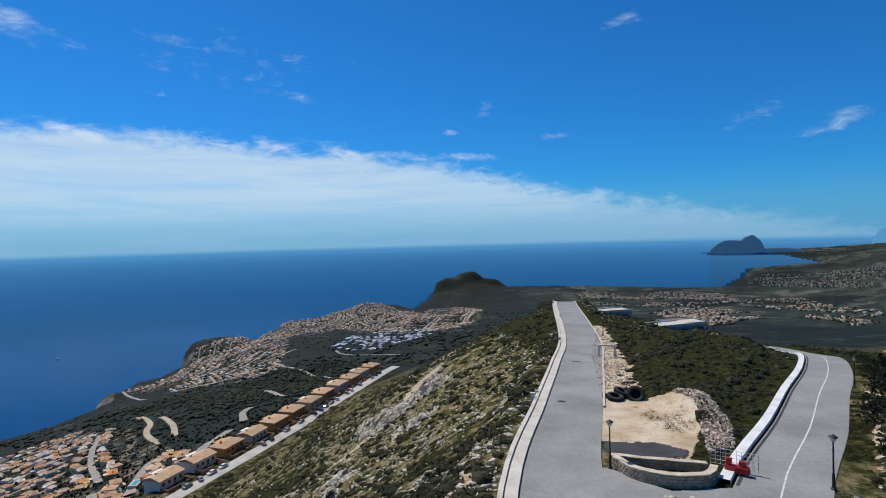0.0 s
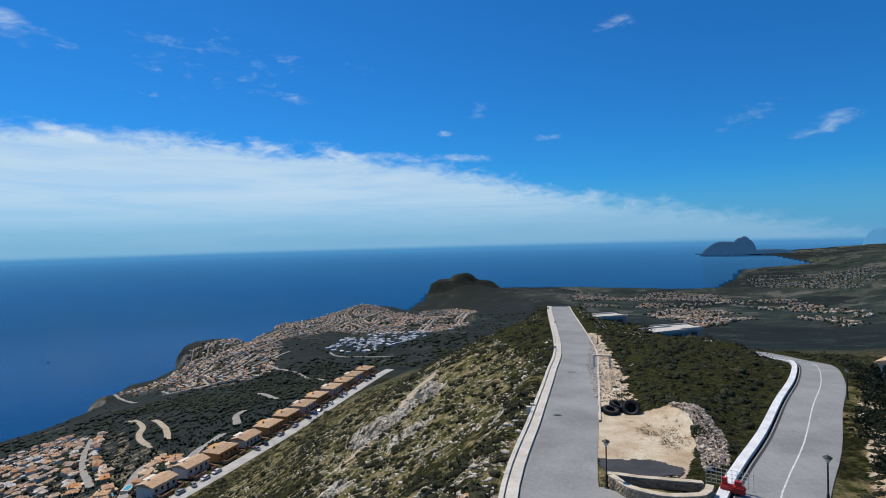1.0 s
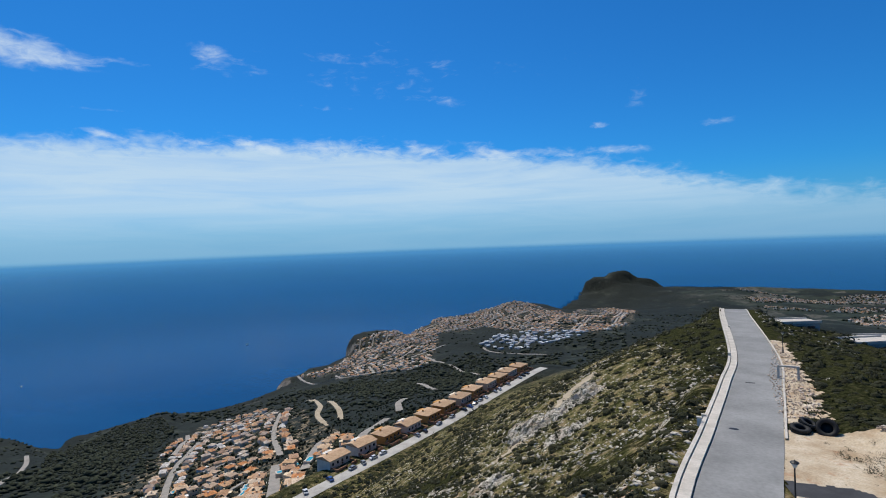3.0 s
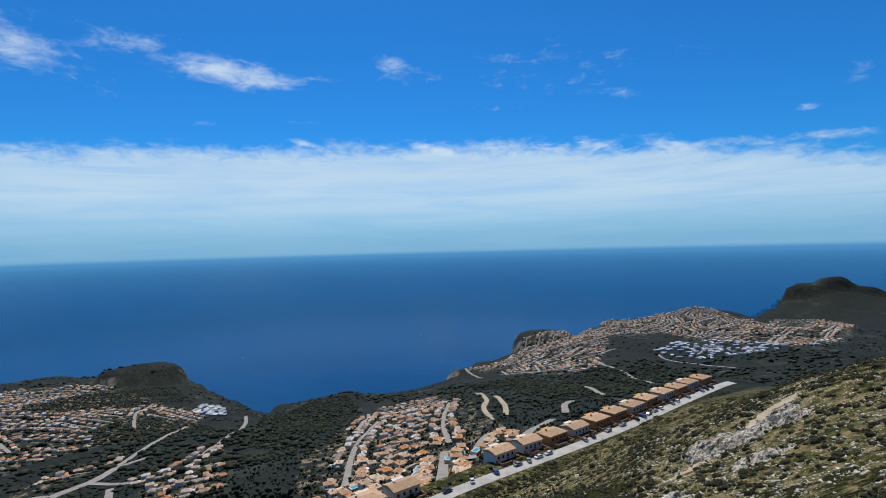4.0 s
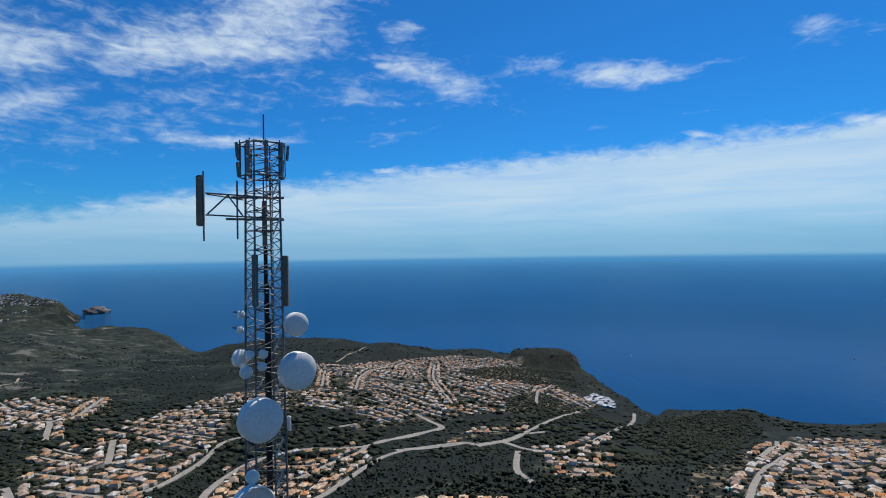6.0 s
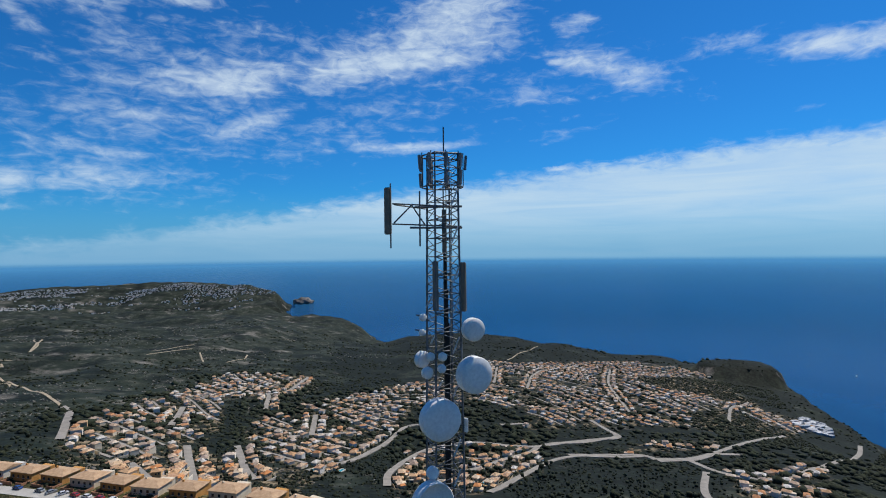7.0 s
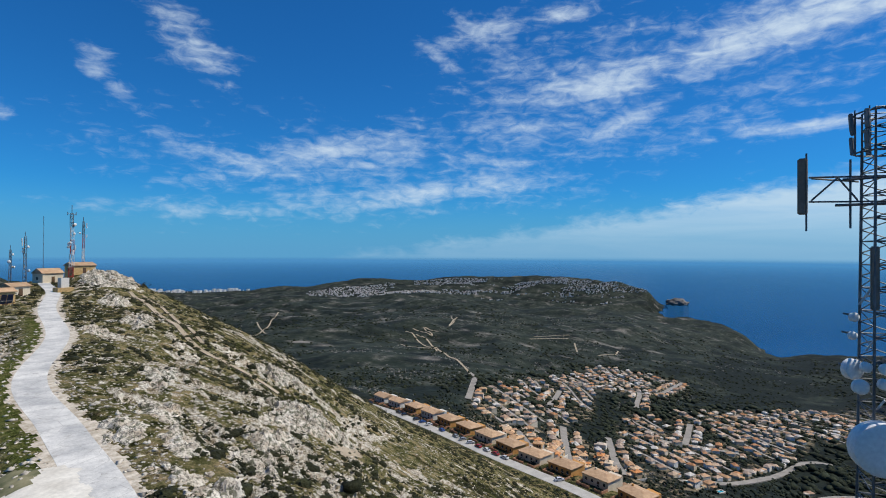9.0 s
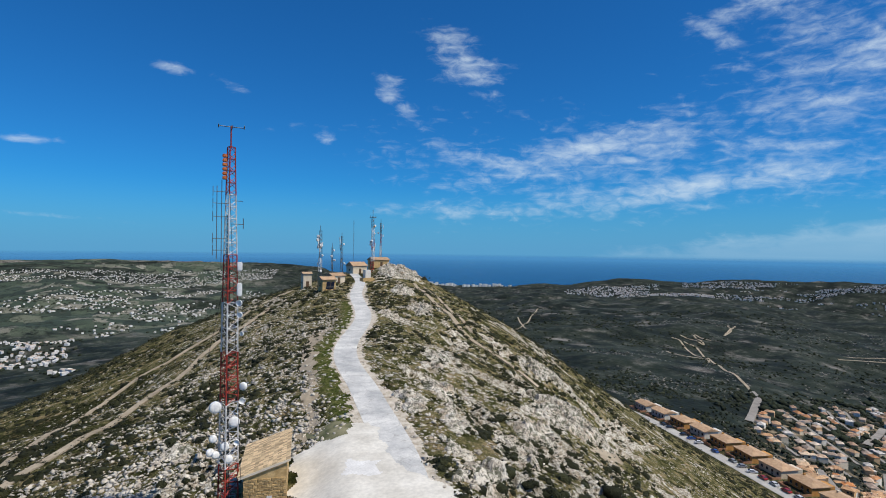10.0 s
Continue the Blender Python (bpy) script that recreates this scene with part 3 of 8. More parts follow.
def plates(x, y, size, amp, lean, seed):
    """Tilted, broken plates: each cell of an uneven lattice has its own level and slope, with clefts between."""
    iu, iv = np.floor(x / size).astype(np.int64), np.floor(y / size).astype(np.int64)
    best, out, edge = np.full(x.shape, 1e9), np.zeros(x.shape), np.full(x.shape, 1e9)
    for a in (-1, 0, 1):
        for b in (-1, 0, 1):
            cu = (iu + a + speck(iu + a, iv + b, seed)) * size
            cv = (iv + b + speck(iu + a, iv + b, seed + 1)) * size
            q = np.hypot(x - cu, y - cv)
            level = (speck(iu + a, iv + b, seed + 2) - 0.5) * amp + (x - cu) * (speck(iu + a, iv + b, seed + 3) - 0.5) * lean + (y - cv) * (speck(iu + a, iv + b, seed + 4) - 0.5) * lean
            closer = q < best
            edge = np.where(closer, best, np.minimum(edge, q))
            out, best = np.where(closer, level, out), np.minimum(best, q)
    return out - amp * 0.5 * (1 - step(edge - best, 0.0, size * 0.2))


def bare_rock(x, y):
    """How far limestone breaks out of the soil on the crest, from 0 to 1."""
    d = np.hypot(x, y)
    want = lumps(x, y, 16, 26) * 0.6 + lumps(x, y, 5.5, 27) * 0.6 + lumps(x, y, 2.0, 28) * 0.65
    flank = step(-y, 20, 34) * step(-x - 0.22 * np.maximum(-y - 40, 0), 10, 17)
    want = want + 0.3 * flank * (1 - 0.9 * step(-x + 0.3 * y, 42, 66)) - 0.58 - 0.2 * step(y, 0, 30)
    want = want - 1.2 * step(x, 4, 24) * step(-y, 40, 70) - 1.5 * step(x, 13, 17) * step(y, 16, 24)
    k = step(want, 0.0, 0.35) * step(d, 22, 30) * (1 - step(d, 150, 260))
    for line, free in ((FLANK_PATHS[0], 0.8), (FLANK_PATHS[1], 0.8), (SOUTH_ROAD, 5.5), (EAST_ROAD, 5.5), (NORTH_ROAD, 2.6), (TERRACE_STREET, 24)):
        k = k * step(near_line(x, y, line)[0], free, free + 2.5)
    return k * step(np.hypot(x + 4, y + 37), 12, 15)


def height(x, y):
    d = np.hypot(x, y)
    h = sheet(x, y)
    rock = bare_rock(x, y)
    h = h + rock * (0.35 + plates(x, y, 4.2, 0.8, 0.4, 101) + plates(x, y, 1.7, 0.5, 0.4, 111) + plates(x, y, 0.8, 0.25, 0.3, 121))
    gully = step(d, 250, 900)
    h = h + gully * (lumps(x, y, 310, 3) * 9 + lumps(x, y, 140, 4) * 5 + lumps(x, y, 60, 5) * 2.2)
    ridges = step(-y, 300, 800) * step(d, 800, 1400) * (1 - step(d, 3600, 4600))
    h = h - ridges * (np.abs(lumps(x + lumps(x, y, 300, 16) * 120, y, 420, 17)) * 42 + np.abs(lumps(x, y, 170, 18)) * 16 - 20)
    rough = step(d, 18, 60)
    h = h + rough * (1 - gully * 0.5) * (lumps(x, y, 23, 6) * 0.9 + lumps(x, y, 9, 7) * 0.5 + lumps(x, y, 3.1, 8) * 0.28)
    plot = np.hypot((x - 16) / 5.2, (y - 43) / 9.0)
    w = 1 - step(plot, 0.75, 1.25)
    h = h * (1 - w) + (424.68 - 0.03 * (y - 36)) * w
    for line, half, ease in ((SOUTH_ROAD, 4.6, 5), (EAST_ROAD, 4.4, 5), (NORTH_ROAD, 3.2, 3.5), (TERRACE_STREET, 11.0, 24)):
        gap, z = near_line(x, y, line)
        w = 1 - step(gap, half, half + ease)
        h = h * (1 - w) + z * w
    for cx, cy, rx, ry, turn, top in CRAGS:
        u, v = x - cx, y - cy
        c, q = math.cos(radians(turn)), math.sin(radians(turn))
        r = np.hypot((u * c + v * q) / rx, (v * c - u * q) / ry)
        h = np.maximum(h, top * (1.06 - r ** 3.2) + lumps(x, y, rx * 0.3, 12) * top * 0.07)
    shore = coast_gap(x + lumps(x, y, 90, 9) * 28, y + lumps(x, y, 70, 10) * 28)
    face = 26 + d * 0.012
    h = np.where(shore > -face, np.maximum(h, 2) * step(shore, -face * 0.4, face) - 3 * (1 - step(shore, -face, face * 0.3)), -6.0)
    for cx, cy, rx, ry, turn, top, steep in CLIFFS:
        u, v = x - cx, y - cy
        c, q = math.cos(radians(turn)), math.sin(radians(turn))
        r = np.hypot((u * c + v * q) / rx, (v * c - u * q) / ry) + lumps(x, y, rx * 0.4, 13) * 0.1 + lumps(x, y, rx * 0.13, 14) * 0.05
        h = np.maximum(h, top * (1.0 - np.minimum(r, 1.3) ** steep) * (1.02 + lumps(x, y, rx * 0.5, 15) * 0.04))
    return h


# one sheet, finer towards the crest
RINGS = np.concatenate([5.0 * 1.018 ** np.arange(92), 25.8 * 1.0085 ** np.arange(1, 206), 147.5 * 1.018 ** np.arange(270)])
TURNS = np.radians(np.concatenate([np.arange(-46, 206, 0.4), np.arange(206, 314, 2.4)]))
GRID_R, GRID_A = np.meshgrid(RINGS, TURNS, indexing="ij")
GRID_X, GRID_Y = -np.sin(GRID_A) * GRID_R, np.cos(GRID_A) * GRID_R
GRID_Z = height(GRID_X, GRID_Y)


def ground(x, y):
    """The height of the sheet at a place."""
    x, y = np.asarray(x, float), np.asarray(y, float)
    d = np.clip(np.hypot(x, y), 5.001, RINGS[-1] - 1)
    a = np.degrees(np.arctan2(-x, y))
    a = np.where(a < -46, a + 360, a)
    i = np.searchsorted(RINGS, d, side="right") - 1
    j = np.clip(np.searchsorted(np.degrees(TURNS), a, side="right") - 1, 0, len(TURNS) - 2)
    f, ta = (d - RINGS[i]) / (RINGS[i + 1] - RINGS[i]), np.degrees(TURNS)
    g = np.clip((a - ta[j]) / (ta[j + 1] - ta[j]), 0, 1)
    return (GRID_Z[i, j] * (1 - g) + GRID_Z[i, j + 1] * g) * (1 - f) + (GRID_Z[i + 1, j] * (1 - g) + GRID_Z[i + 1, j + 1] * g) * f


def sheet_mesh(name, xs, ys, zs, material, closed=True, floor=None):
    nr, na = xs.shape
    fx, fy, fz = fold(xs, ys, zs)
    co = np.stack([fx, fy, fz], -1).reshape(-1, 3)
    i, j = np.meshgrid(np.arange(nr - 1), np.arange(na if closed else na - 1), indexing="ij")
    k = (j + 1) % na
    quads = np.stack([i * na + j, (i + 1) * na + j, (i + 1) * na + k, i * na + k], -1).reshape(-1, 4)
    if floor is not None:
        quads = quads[(zs.ravel()[quads] > floor).any(1)]
    me = bpy.data.meshes.new(name)
    me.vertices.add(len(co))
    me.vertices.foreach_set("co", co.ravel())
    me.loops.add(len(quads) * 4)
    me.loops.foreach_set("vertex_index", quads.ravel())
    me.polygons.add(len(quads))
    me.polygons.foreach_set("loop_start", np.arange(len(quads)) * 4)
    me.update(calc_edges=True)
    me.polygons.foreach_set("use_smooth", np.ones(len(quads), bool))
    me.materials.append(material)
    return me


land_mesh = sheet_mesh("ground", GRID_X, GRID_Y, GRID_Z, HILLSIDE, floor=-1.5)
gz = GRID_Z.copy()
slope = np.hypot(np.gradient(gz, axis=0) / np.gradient(GRID_R, axis=0), np.gradient(gz, axis=1) / np.maximum(np.gradient(GRID_A, axis=1) * GRID_R, 1e-3))
stony = 0.33 + 0.24 * step(slope, 0.75, 1.3) * (1 - 0.85 * step(GRID_R, 2400, 3400)) + 0.10 * lumps(GRID_X, GRID_Y, 60, 21) * step(GRID_R, 100, 400) + 0.12 * (1 - step(GRID_R, 150, 300))
stony += 0.05 * (1 - step(GRID_R, 120, 260)) + 0.02 * (1 - step(GRID_R, 140, 280)) * step(-GRID_Y, 10, 60)
stony += 0.06 * (1 - step(GRID_R, 140, 260)) * step(-GRID_Y, 20, 50) * step(GRID_X, -30, 0)
stony -= 0.08 * (1 - step(GRID_R, 200, 300)) * step(-GRID_X, 32, 50) * step(-GRID_Y, 20, 50)
stony -= 0.2 * (1 - step(GRID_R, 250, 330)) * step(GRID_X, 4, 24) * step(-GRID_Y, 40, 70)
rocky = bare_rock(GRID_X, GRID_Y)
stony -= 0.3 * (1 - step(near_line(GRID_X, GRID_Y, TERRACE_STREET)[0], 18, 40))
stony += 0.1 * step(-GRID_Y, 200, 700) * step(GRID_R, 500, 900) + 0.3 * step(GRID_R, 9500, 10500) * step(-GRID_Y, 0, 500)
fields = np.maximum(step(GRID_X, 350, 800) * step(GRID_R, 1700, 2500), step(GRID_X, -600, 100) * step(-GRID_Y, 1500, 2600)) * (lumps(GRID_X, GRID_Y, 700, 23) + 0.6 * lumps(GRID_X, GRID_Y, 260, 24) > -0.25) * (1 - 0.65 * step(GRID_Y, 0, 800))
stony -= 0.2 * step(GRID_X, 12, 18) * step(GRID_Y, 18, 26) * (1 - step(GRID_R, 150, 260))
east_side = step(GRID_X - 28.4 - (GRID_Y - 41.4) * 0.78, -1, 4)
bushy = 0.09 - 0.07 * step(-GRID_Y, 5, 40) + 0.1 * step(GRID_X, 4, 24) * step(-GRID_Y, 40, 70) + 0.15 * lumps(GRID_X, GRID_Y, 15, 25) + 0.3 * step(GRID_X, 13, 17) * step(GRID_Y, 16, 24) * step(GRID_R, 30, 40) * (1 - 0.65 * east_side)
for key, value in (("open", np.clip(step(-GRID_Y, 100, 600) * 0.7, 0, 1)), ("stony", stony), ("fields", fields), ("rocky", rocky), ("bushy", bushy), ("grassy", (1 - step(np.abs(near_line(GRID_X, GRID_Y, [p + Vector((2.6, 0.6, 0)) for p in NORTH_ROAD])[0]), 1.0, 2.7)) * (GRID_R < 130)), ("near", 1 - step(GRID_R, 160, 420))):
    layer = land_mesh.attributes.new(key, "FLOAT", "POINT")
    layer.data.foreach_set("value", np.clip(value, 0, 1).astype(np.float32).ravel())
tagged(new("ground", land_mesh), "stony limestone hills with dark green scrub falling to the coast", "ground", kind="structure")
cap = bmesh.new()
ring = [cap.verts.new((GRID_X[0, j], GRID_Y[0, j], GRID_Z[0, j])) for j in range(len(TURNS))]
hub = cap.verts.new((0, 0, GRID_Z[0].mean()))
for j in range(len(ring)):
    cap.faces.new((hub, ring[(j + 1) % len(ring)], ring[j]))
me = bpy.data.meshes.new("ground")
cap.to_mesh(me)
me.materials.append(CLEARING)
tagged(new("ground", me), "pale worn clearing on the crest under the drone", "ground", kind="structure")

wr, wa = np.meshgrid(np.concatenate([[600], 900 * 1.045 ** np.arange(103)]), np.radians(np.arange(0, 360, 1.5)), indexing="ij")
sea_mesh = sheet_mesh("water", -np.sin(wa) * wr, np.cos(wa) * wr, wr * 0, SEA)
# how strongly the painted haze fades the water, growing with distance
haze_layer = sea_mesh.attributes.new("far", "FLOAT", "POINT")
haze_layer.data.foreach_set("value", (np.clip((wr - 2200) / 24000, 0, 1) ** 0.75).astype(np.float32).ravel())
sea_mesh.normals_split_custom_set_from_vertices([(0, 0, 1)] * len(sea_mesh.vertices))
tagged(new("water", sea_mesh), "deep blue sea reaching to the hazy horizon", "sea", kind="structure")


# the rock over the far bay and the sierra behind it, a dozen kilometres off, as a backdrop with haze put in as a blue
# glow
FAR_ROCK = [(6420, 11075, 250, 330, -30, 345), (6150, 11230, 480, 300, -30, 250), (6830, 10830, 520, 260, -30, 95)]
SIERRA = [(11000, 13000, 420, 520, -40, 470), (11700, 12500, 700, 500, -40, 560)]


def backdrop(crags, tint, haze_glow, label):
    cx, cy = crags[0][0], crags[0][1]
    u, v = np.meshgrid(np.linspace(-1700, 1700, 120), np.linspace(-900, 900, 40), indexing="ij")
    c, q = math.cos(radians(crags[0][4])), math.sin(radians(crags[0][4]))
    x, y = cx + u * c - v * q, cy + u * q + v * c
    h = np.full(x.shape, -40.0)
    for ax, ay, rx, ry, turn, top in crags:
        e, f = math.cos(radians(turn)), math.sin(radians(turn))
        k = np.hypot(((x - ax) * e + (y - ay) * f) / rx, ((y - ay) * e - (x - ax) * f) / ry)
        h = np.maximum(h, top * (1.04 - k ** 3) + lumps(x, y, rx * 0.35, 12) * top * 0.08 + lumps(x, y, rx * 0.12, 13) * top * 0.04)
    h = np.maximum(h, -40)
    m = Nodes("hazed_distant_rock", 0.9, spec=0.1)
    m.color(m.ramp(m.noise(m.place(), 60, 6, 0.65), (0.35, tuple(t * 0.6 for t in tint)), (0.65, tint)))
    # blue emission stands in for the haze over the rock
    m.put(m.b.inputs["Emission Color"], haze_glow)
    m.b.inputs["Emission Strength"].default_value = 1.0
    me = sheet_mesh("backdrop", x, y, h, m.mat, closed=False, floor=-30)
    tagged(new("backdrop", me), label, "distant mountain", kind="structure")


backdrop(FAR_ROCK, (0.05, 0.06, 0.065), (0.02, 0.062, 0.135), "steep rock over the far bay, glowing haze blue")
backdrop(SIERRA, (0.03, 0.035, 0.04), (0.09, 0.29, 0.53), "sierra far beyond the bay, glowing pale haze blue")


def part(name, bm, material, parent=None, label="", flat=True):
    """Links a bmesh as one mesh object under a thing or a part."""
    me = bpy.data.meshes.new(name)
    bm.normal_update()
    bm.to_mesh(me)
    bm.free()
    for m in material if isinstance(material, (list, tuple)) else (material,):
        me.materials.append(m)
    if not flat:
        me.polygons.foreach_set("use_smooth", np.ones(len(me.polygons), bool))
    ob = new(name, me)
    ob.parent = parent
    if label:
        ob["label"] = label
    return ob


def ribbon(name, line, left, right, lift, material, label, category="road", thick=0.25, drape=False, kind="structure", crown=0.0):
    """A road or kerb along a line, from so far left to so far right of it; with a skirt at both edges."""
    bm = bmesh.new()
    rows = []
    n = len(line)
    for i in range(n):
        e = (line[min(i + 1, n - 1)] - line[max(i - 1, 0)]).to_2d()
        if e.length < 1e-6:
            continue
        e.normalize()
        side = Vector((-e.y, e.x))
        pts = []
        for s in (left, (left - right) / 2, -right):
            q = line[i].to_2d() + side * s
            z = float(ground(q.x, q.y)) + lift if drape else line[i].z + lift
            pts.append((q.x, q.y, z))
        if drape:
            top = max(p[2] for p in pts)
            pts = [(p[0], p[1], top * 0.6 + p[2] * 0.4) for p in pts]
        x, y, z = fold(*np.array(pts).T)
        p = [Vector(c) for c in zip(x, y, z)]
        low = Vector((0, 0, thick))
        rows.append([bm.verts.new(q) for q in (p[0] - low, p[0], p[1] + Vector((0, 0, crown)), p[2], p[2] - low)])
    for a, b in zip(rows[:-1], rows[1:]):
        for k in range(4):
            bm.faces.new((a[k], a[k + 1], b[k + 1], b[k]))
    bmesh.ops.recalc_face_normals(bm, faces=bm.faces)
    ob = part(name, bm, material)
    return tagged(ob, label, category, kind=kind)


south_road = ribbon("road", SOUTH_ROAD, 2.5, 2.5, 0.085, ROAD, "worn grey asphalt road running along the crest")
east_road = ribbon("road", EAST_ROAD, 2.4, 2.4, 0.07, ROAD, "wide pale grey asphalt road with a white line")
north_road = ribbon("road", NORTH_ROAD, 1.6, 1.6, 0.045, TRACK_CONCRETE, "narrow pale concrete track up the rocky crest")
street = ribbon("road", TERRACE_STREET, 3.0, 3.4, 0.12, STREET, "pale residential street below the crest")

# ---- valley: lanes, houses, trees ----
WALLS = tinted("painted_render", [(0.76, 0.6, 0.4), (0.8, 0.68, 0.5), (0.84, 0.76, 0.63), (0.68, 0.42, 0.2), (0.78, 0.62, 0.42), (0.86, 0.81, 0.72), (0.7, 0.5, 0.3), (0.8, 0.66, 0.46)], 1.5)
ROOFS = tinted("clay_roof_tiles", [(0.58, 0.34, 0.18), (0.66, 0.46, 0.29), (0.46, 0.27, 0.15), (0.7, 0.54, 0.38), (0.6, 0.25, 0.09), (0.54, 0.39, 0.27), (0.5, 0.3, 0.18), (0.64, 0.4, 0.22)], 1.0, wear=0.6)
WALLS_FAR = tinted("painted_render_far", [(0.72, 0.58, 0.4), (0.76, 0.65, 0.49), (0.8, 0.73, 0.62), (0.6, 0.4, 0.22), (0.74, 0.62, 0.45), (0.82, 0.78, 0.71)], 4.0, island=True)
ROOFS_FAR = tinted("clay_roof_tiles_far", [(0.54, 0.34, 0.2), (0.6, 0.43, 0.3), (0.42, 0.27, 0.18), (0.66, 0.54, 0.43), (0.54, 0.26, 0.12), (0.66, 0.61, 0.55), (0.42, 0.32, 0.25), (0.58, 0.34, 0.18)], 3.0, island=True, wear=0.55)
GREY_ROOFS = tinted("pale_flat_roofs", [(0.4, 0.41, 0.43), (0.52, 0.53, 0.55), (0.3, 0.32, 0.35)], 3.0, island=True)
WINDOW = plain("dark_window", (0.02, 0.024, 0.03), (0.05, 0.06, 0.07), 1.0, 0.15, spec=0.6)
POOL = plain("pool_water", (0.03, 0.3, 0.42), (0.06, 0.42, 0.55), 3.0, 0.08, spec=0.6)
PAVING = plain("pool_paving", (0.48, 0.42, 0.34), (0.62, 0.56, 0.47), 2.0, 0.9)


def tree_material(name, dark, mid, light):
    s = Nodes(name, 0.85, spec=0.15)
    at = s.place()
    c = s.ramp(s.noise(at, 9.0, 6, 0.6), (0.3, dark), (0.55, mid), (0.78, light))
    c = s.mix(0.85, c, s.ramp(s.noise(at, 0.5, 4), (0.3, 0.45), (0.7, 1.0)), "MULTIPLY")
    c = s.mix(1.0, c, s.ramp(s.each(True), (0.0, 0.6), (1.0, 1.0)), "MULTIPLY")
    s.color(c)
    s.bump(s.noise(at, 0.9, 5, 0.7), 0.9, 0.6)
    return s.mat


PINES = tree_material("pine_foliage", (0.024, 0.034, 0.02), (0.044, 0.055, 0.031), (0.085, 0.092, 0.05))
SCRUB = tree_material("scrub_foliage", (0.024, 0.027, 0.012), (0.05, 0.053, 0.023), (0.115, 0.105, 0.052))
BARK = plain("bark", (0.09, 0.065, 0.045), (0.16, 0.12, 0.085), 0.6, 0.95)


def box(bm, x0, y0, z0, x1, y1, z1, m=0):
    v = [bm.verts.new(c) for c in ((x0, y0, z0), (x1, y0, z0), (x1, y1, z0), (x0, y1, z0), (x0, y0, z1), (x1, y0, z1), (x1, y1, z1), (x0, y1, z1))]
    for q in ((3, 2, 1, 0), (4, 5, 6, 7), (0, 1, 5, 4), (1, 2, 6, 5), (2, 3, 7, 6), (3, 0, 4, 7)):
        bm.faces.new([v[i] for i in q]).material_index = m
    return v


def hip(bm, x0, y0, x1, y1, z, rise, over=0.45, thick=0.22, inset=None):
    """A hipped (inset) or gabled (inset 0) roof with eaves that have thickness."""
    x0, y0, x1, y1 = x0 - over, y0 - over, x1 + over, y1 + over
    along = (x1 - x0) >= (y1 - y0)
    k = min(x1 - x0, y1 - y0) / 2 if inset is None else inset
    low = [bm.verts.new(c) for c in ((x0, y0, z), (x1, y0, z), (x1, y1, z), (x0, y1, z))]
    up = [bm.verts.new(c) for c in ((x0, y0, z + thick), (x1, y0, z + thick), (x1, y1, z + thick), (x0, y1, z + thick))]
    cx, cy = (x0 + x1) / 2, (y0 + y1) / 2
    if along:
        a, b = bm.verts.new((x0 + k * 0.98, cy, z + rise)), bm.verts.new((x1 - k * 0.98, cy, z + rise))
        tops = ((up[0], up[1], b, a), (up[1], up[2], b), (up[2], up[3], a, b), (up[3], up[0], a))
    else:
        a, b = bm.verts.new((cx, y0 + k * 0.98, z + rise)), bm.verts.new((cx, y1 - k * 0.98, z + rise))
        tops = ((up[1], up[2], b, a), (up[2], up[3], b), (up[3], up[0], a, b), (up[0], up[1], a))
    for f in tops:
        bm.faces.new(f)
    for i in range(4):
        bm.faces.new((low[i], low[(i + 1) % 4], up[(i + 1) % 4], up[i]))
    bm.faces.new(low[::-1])


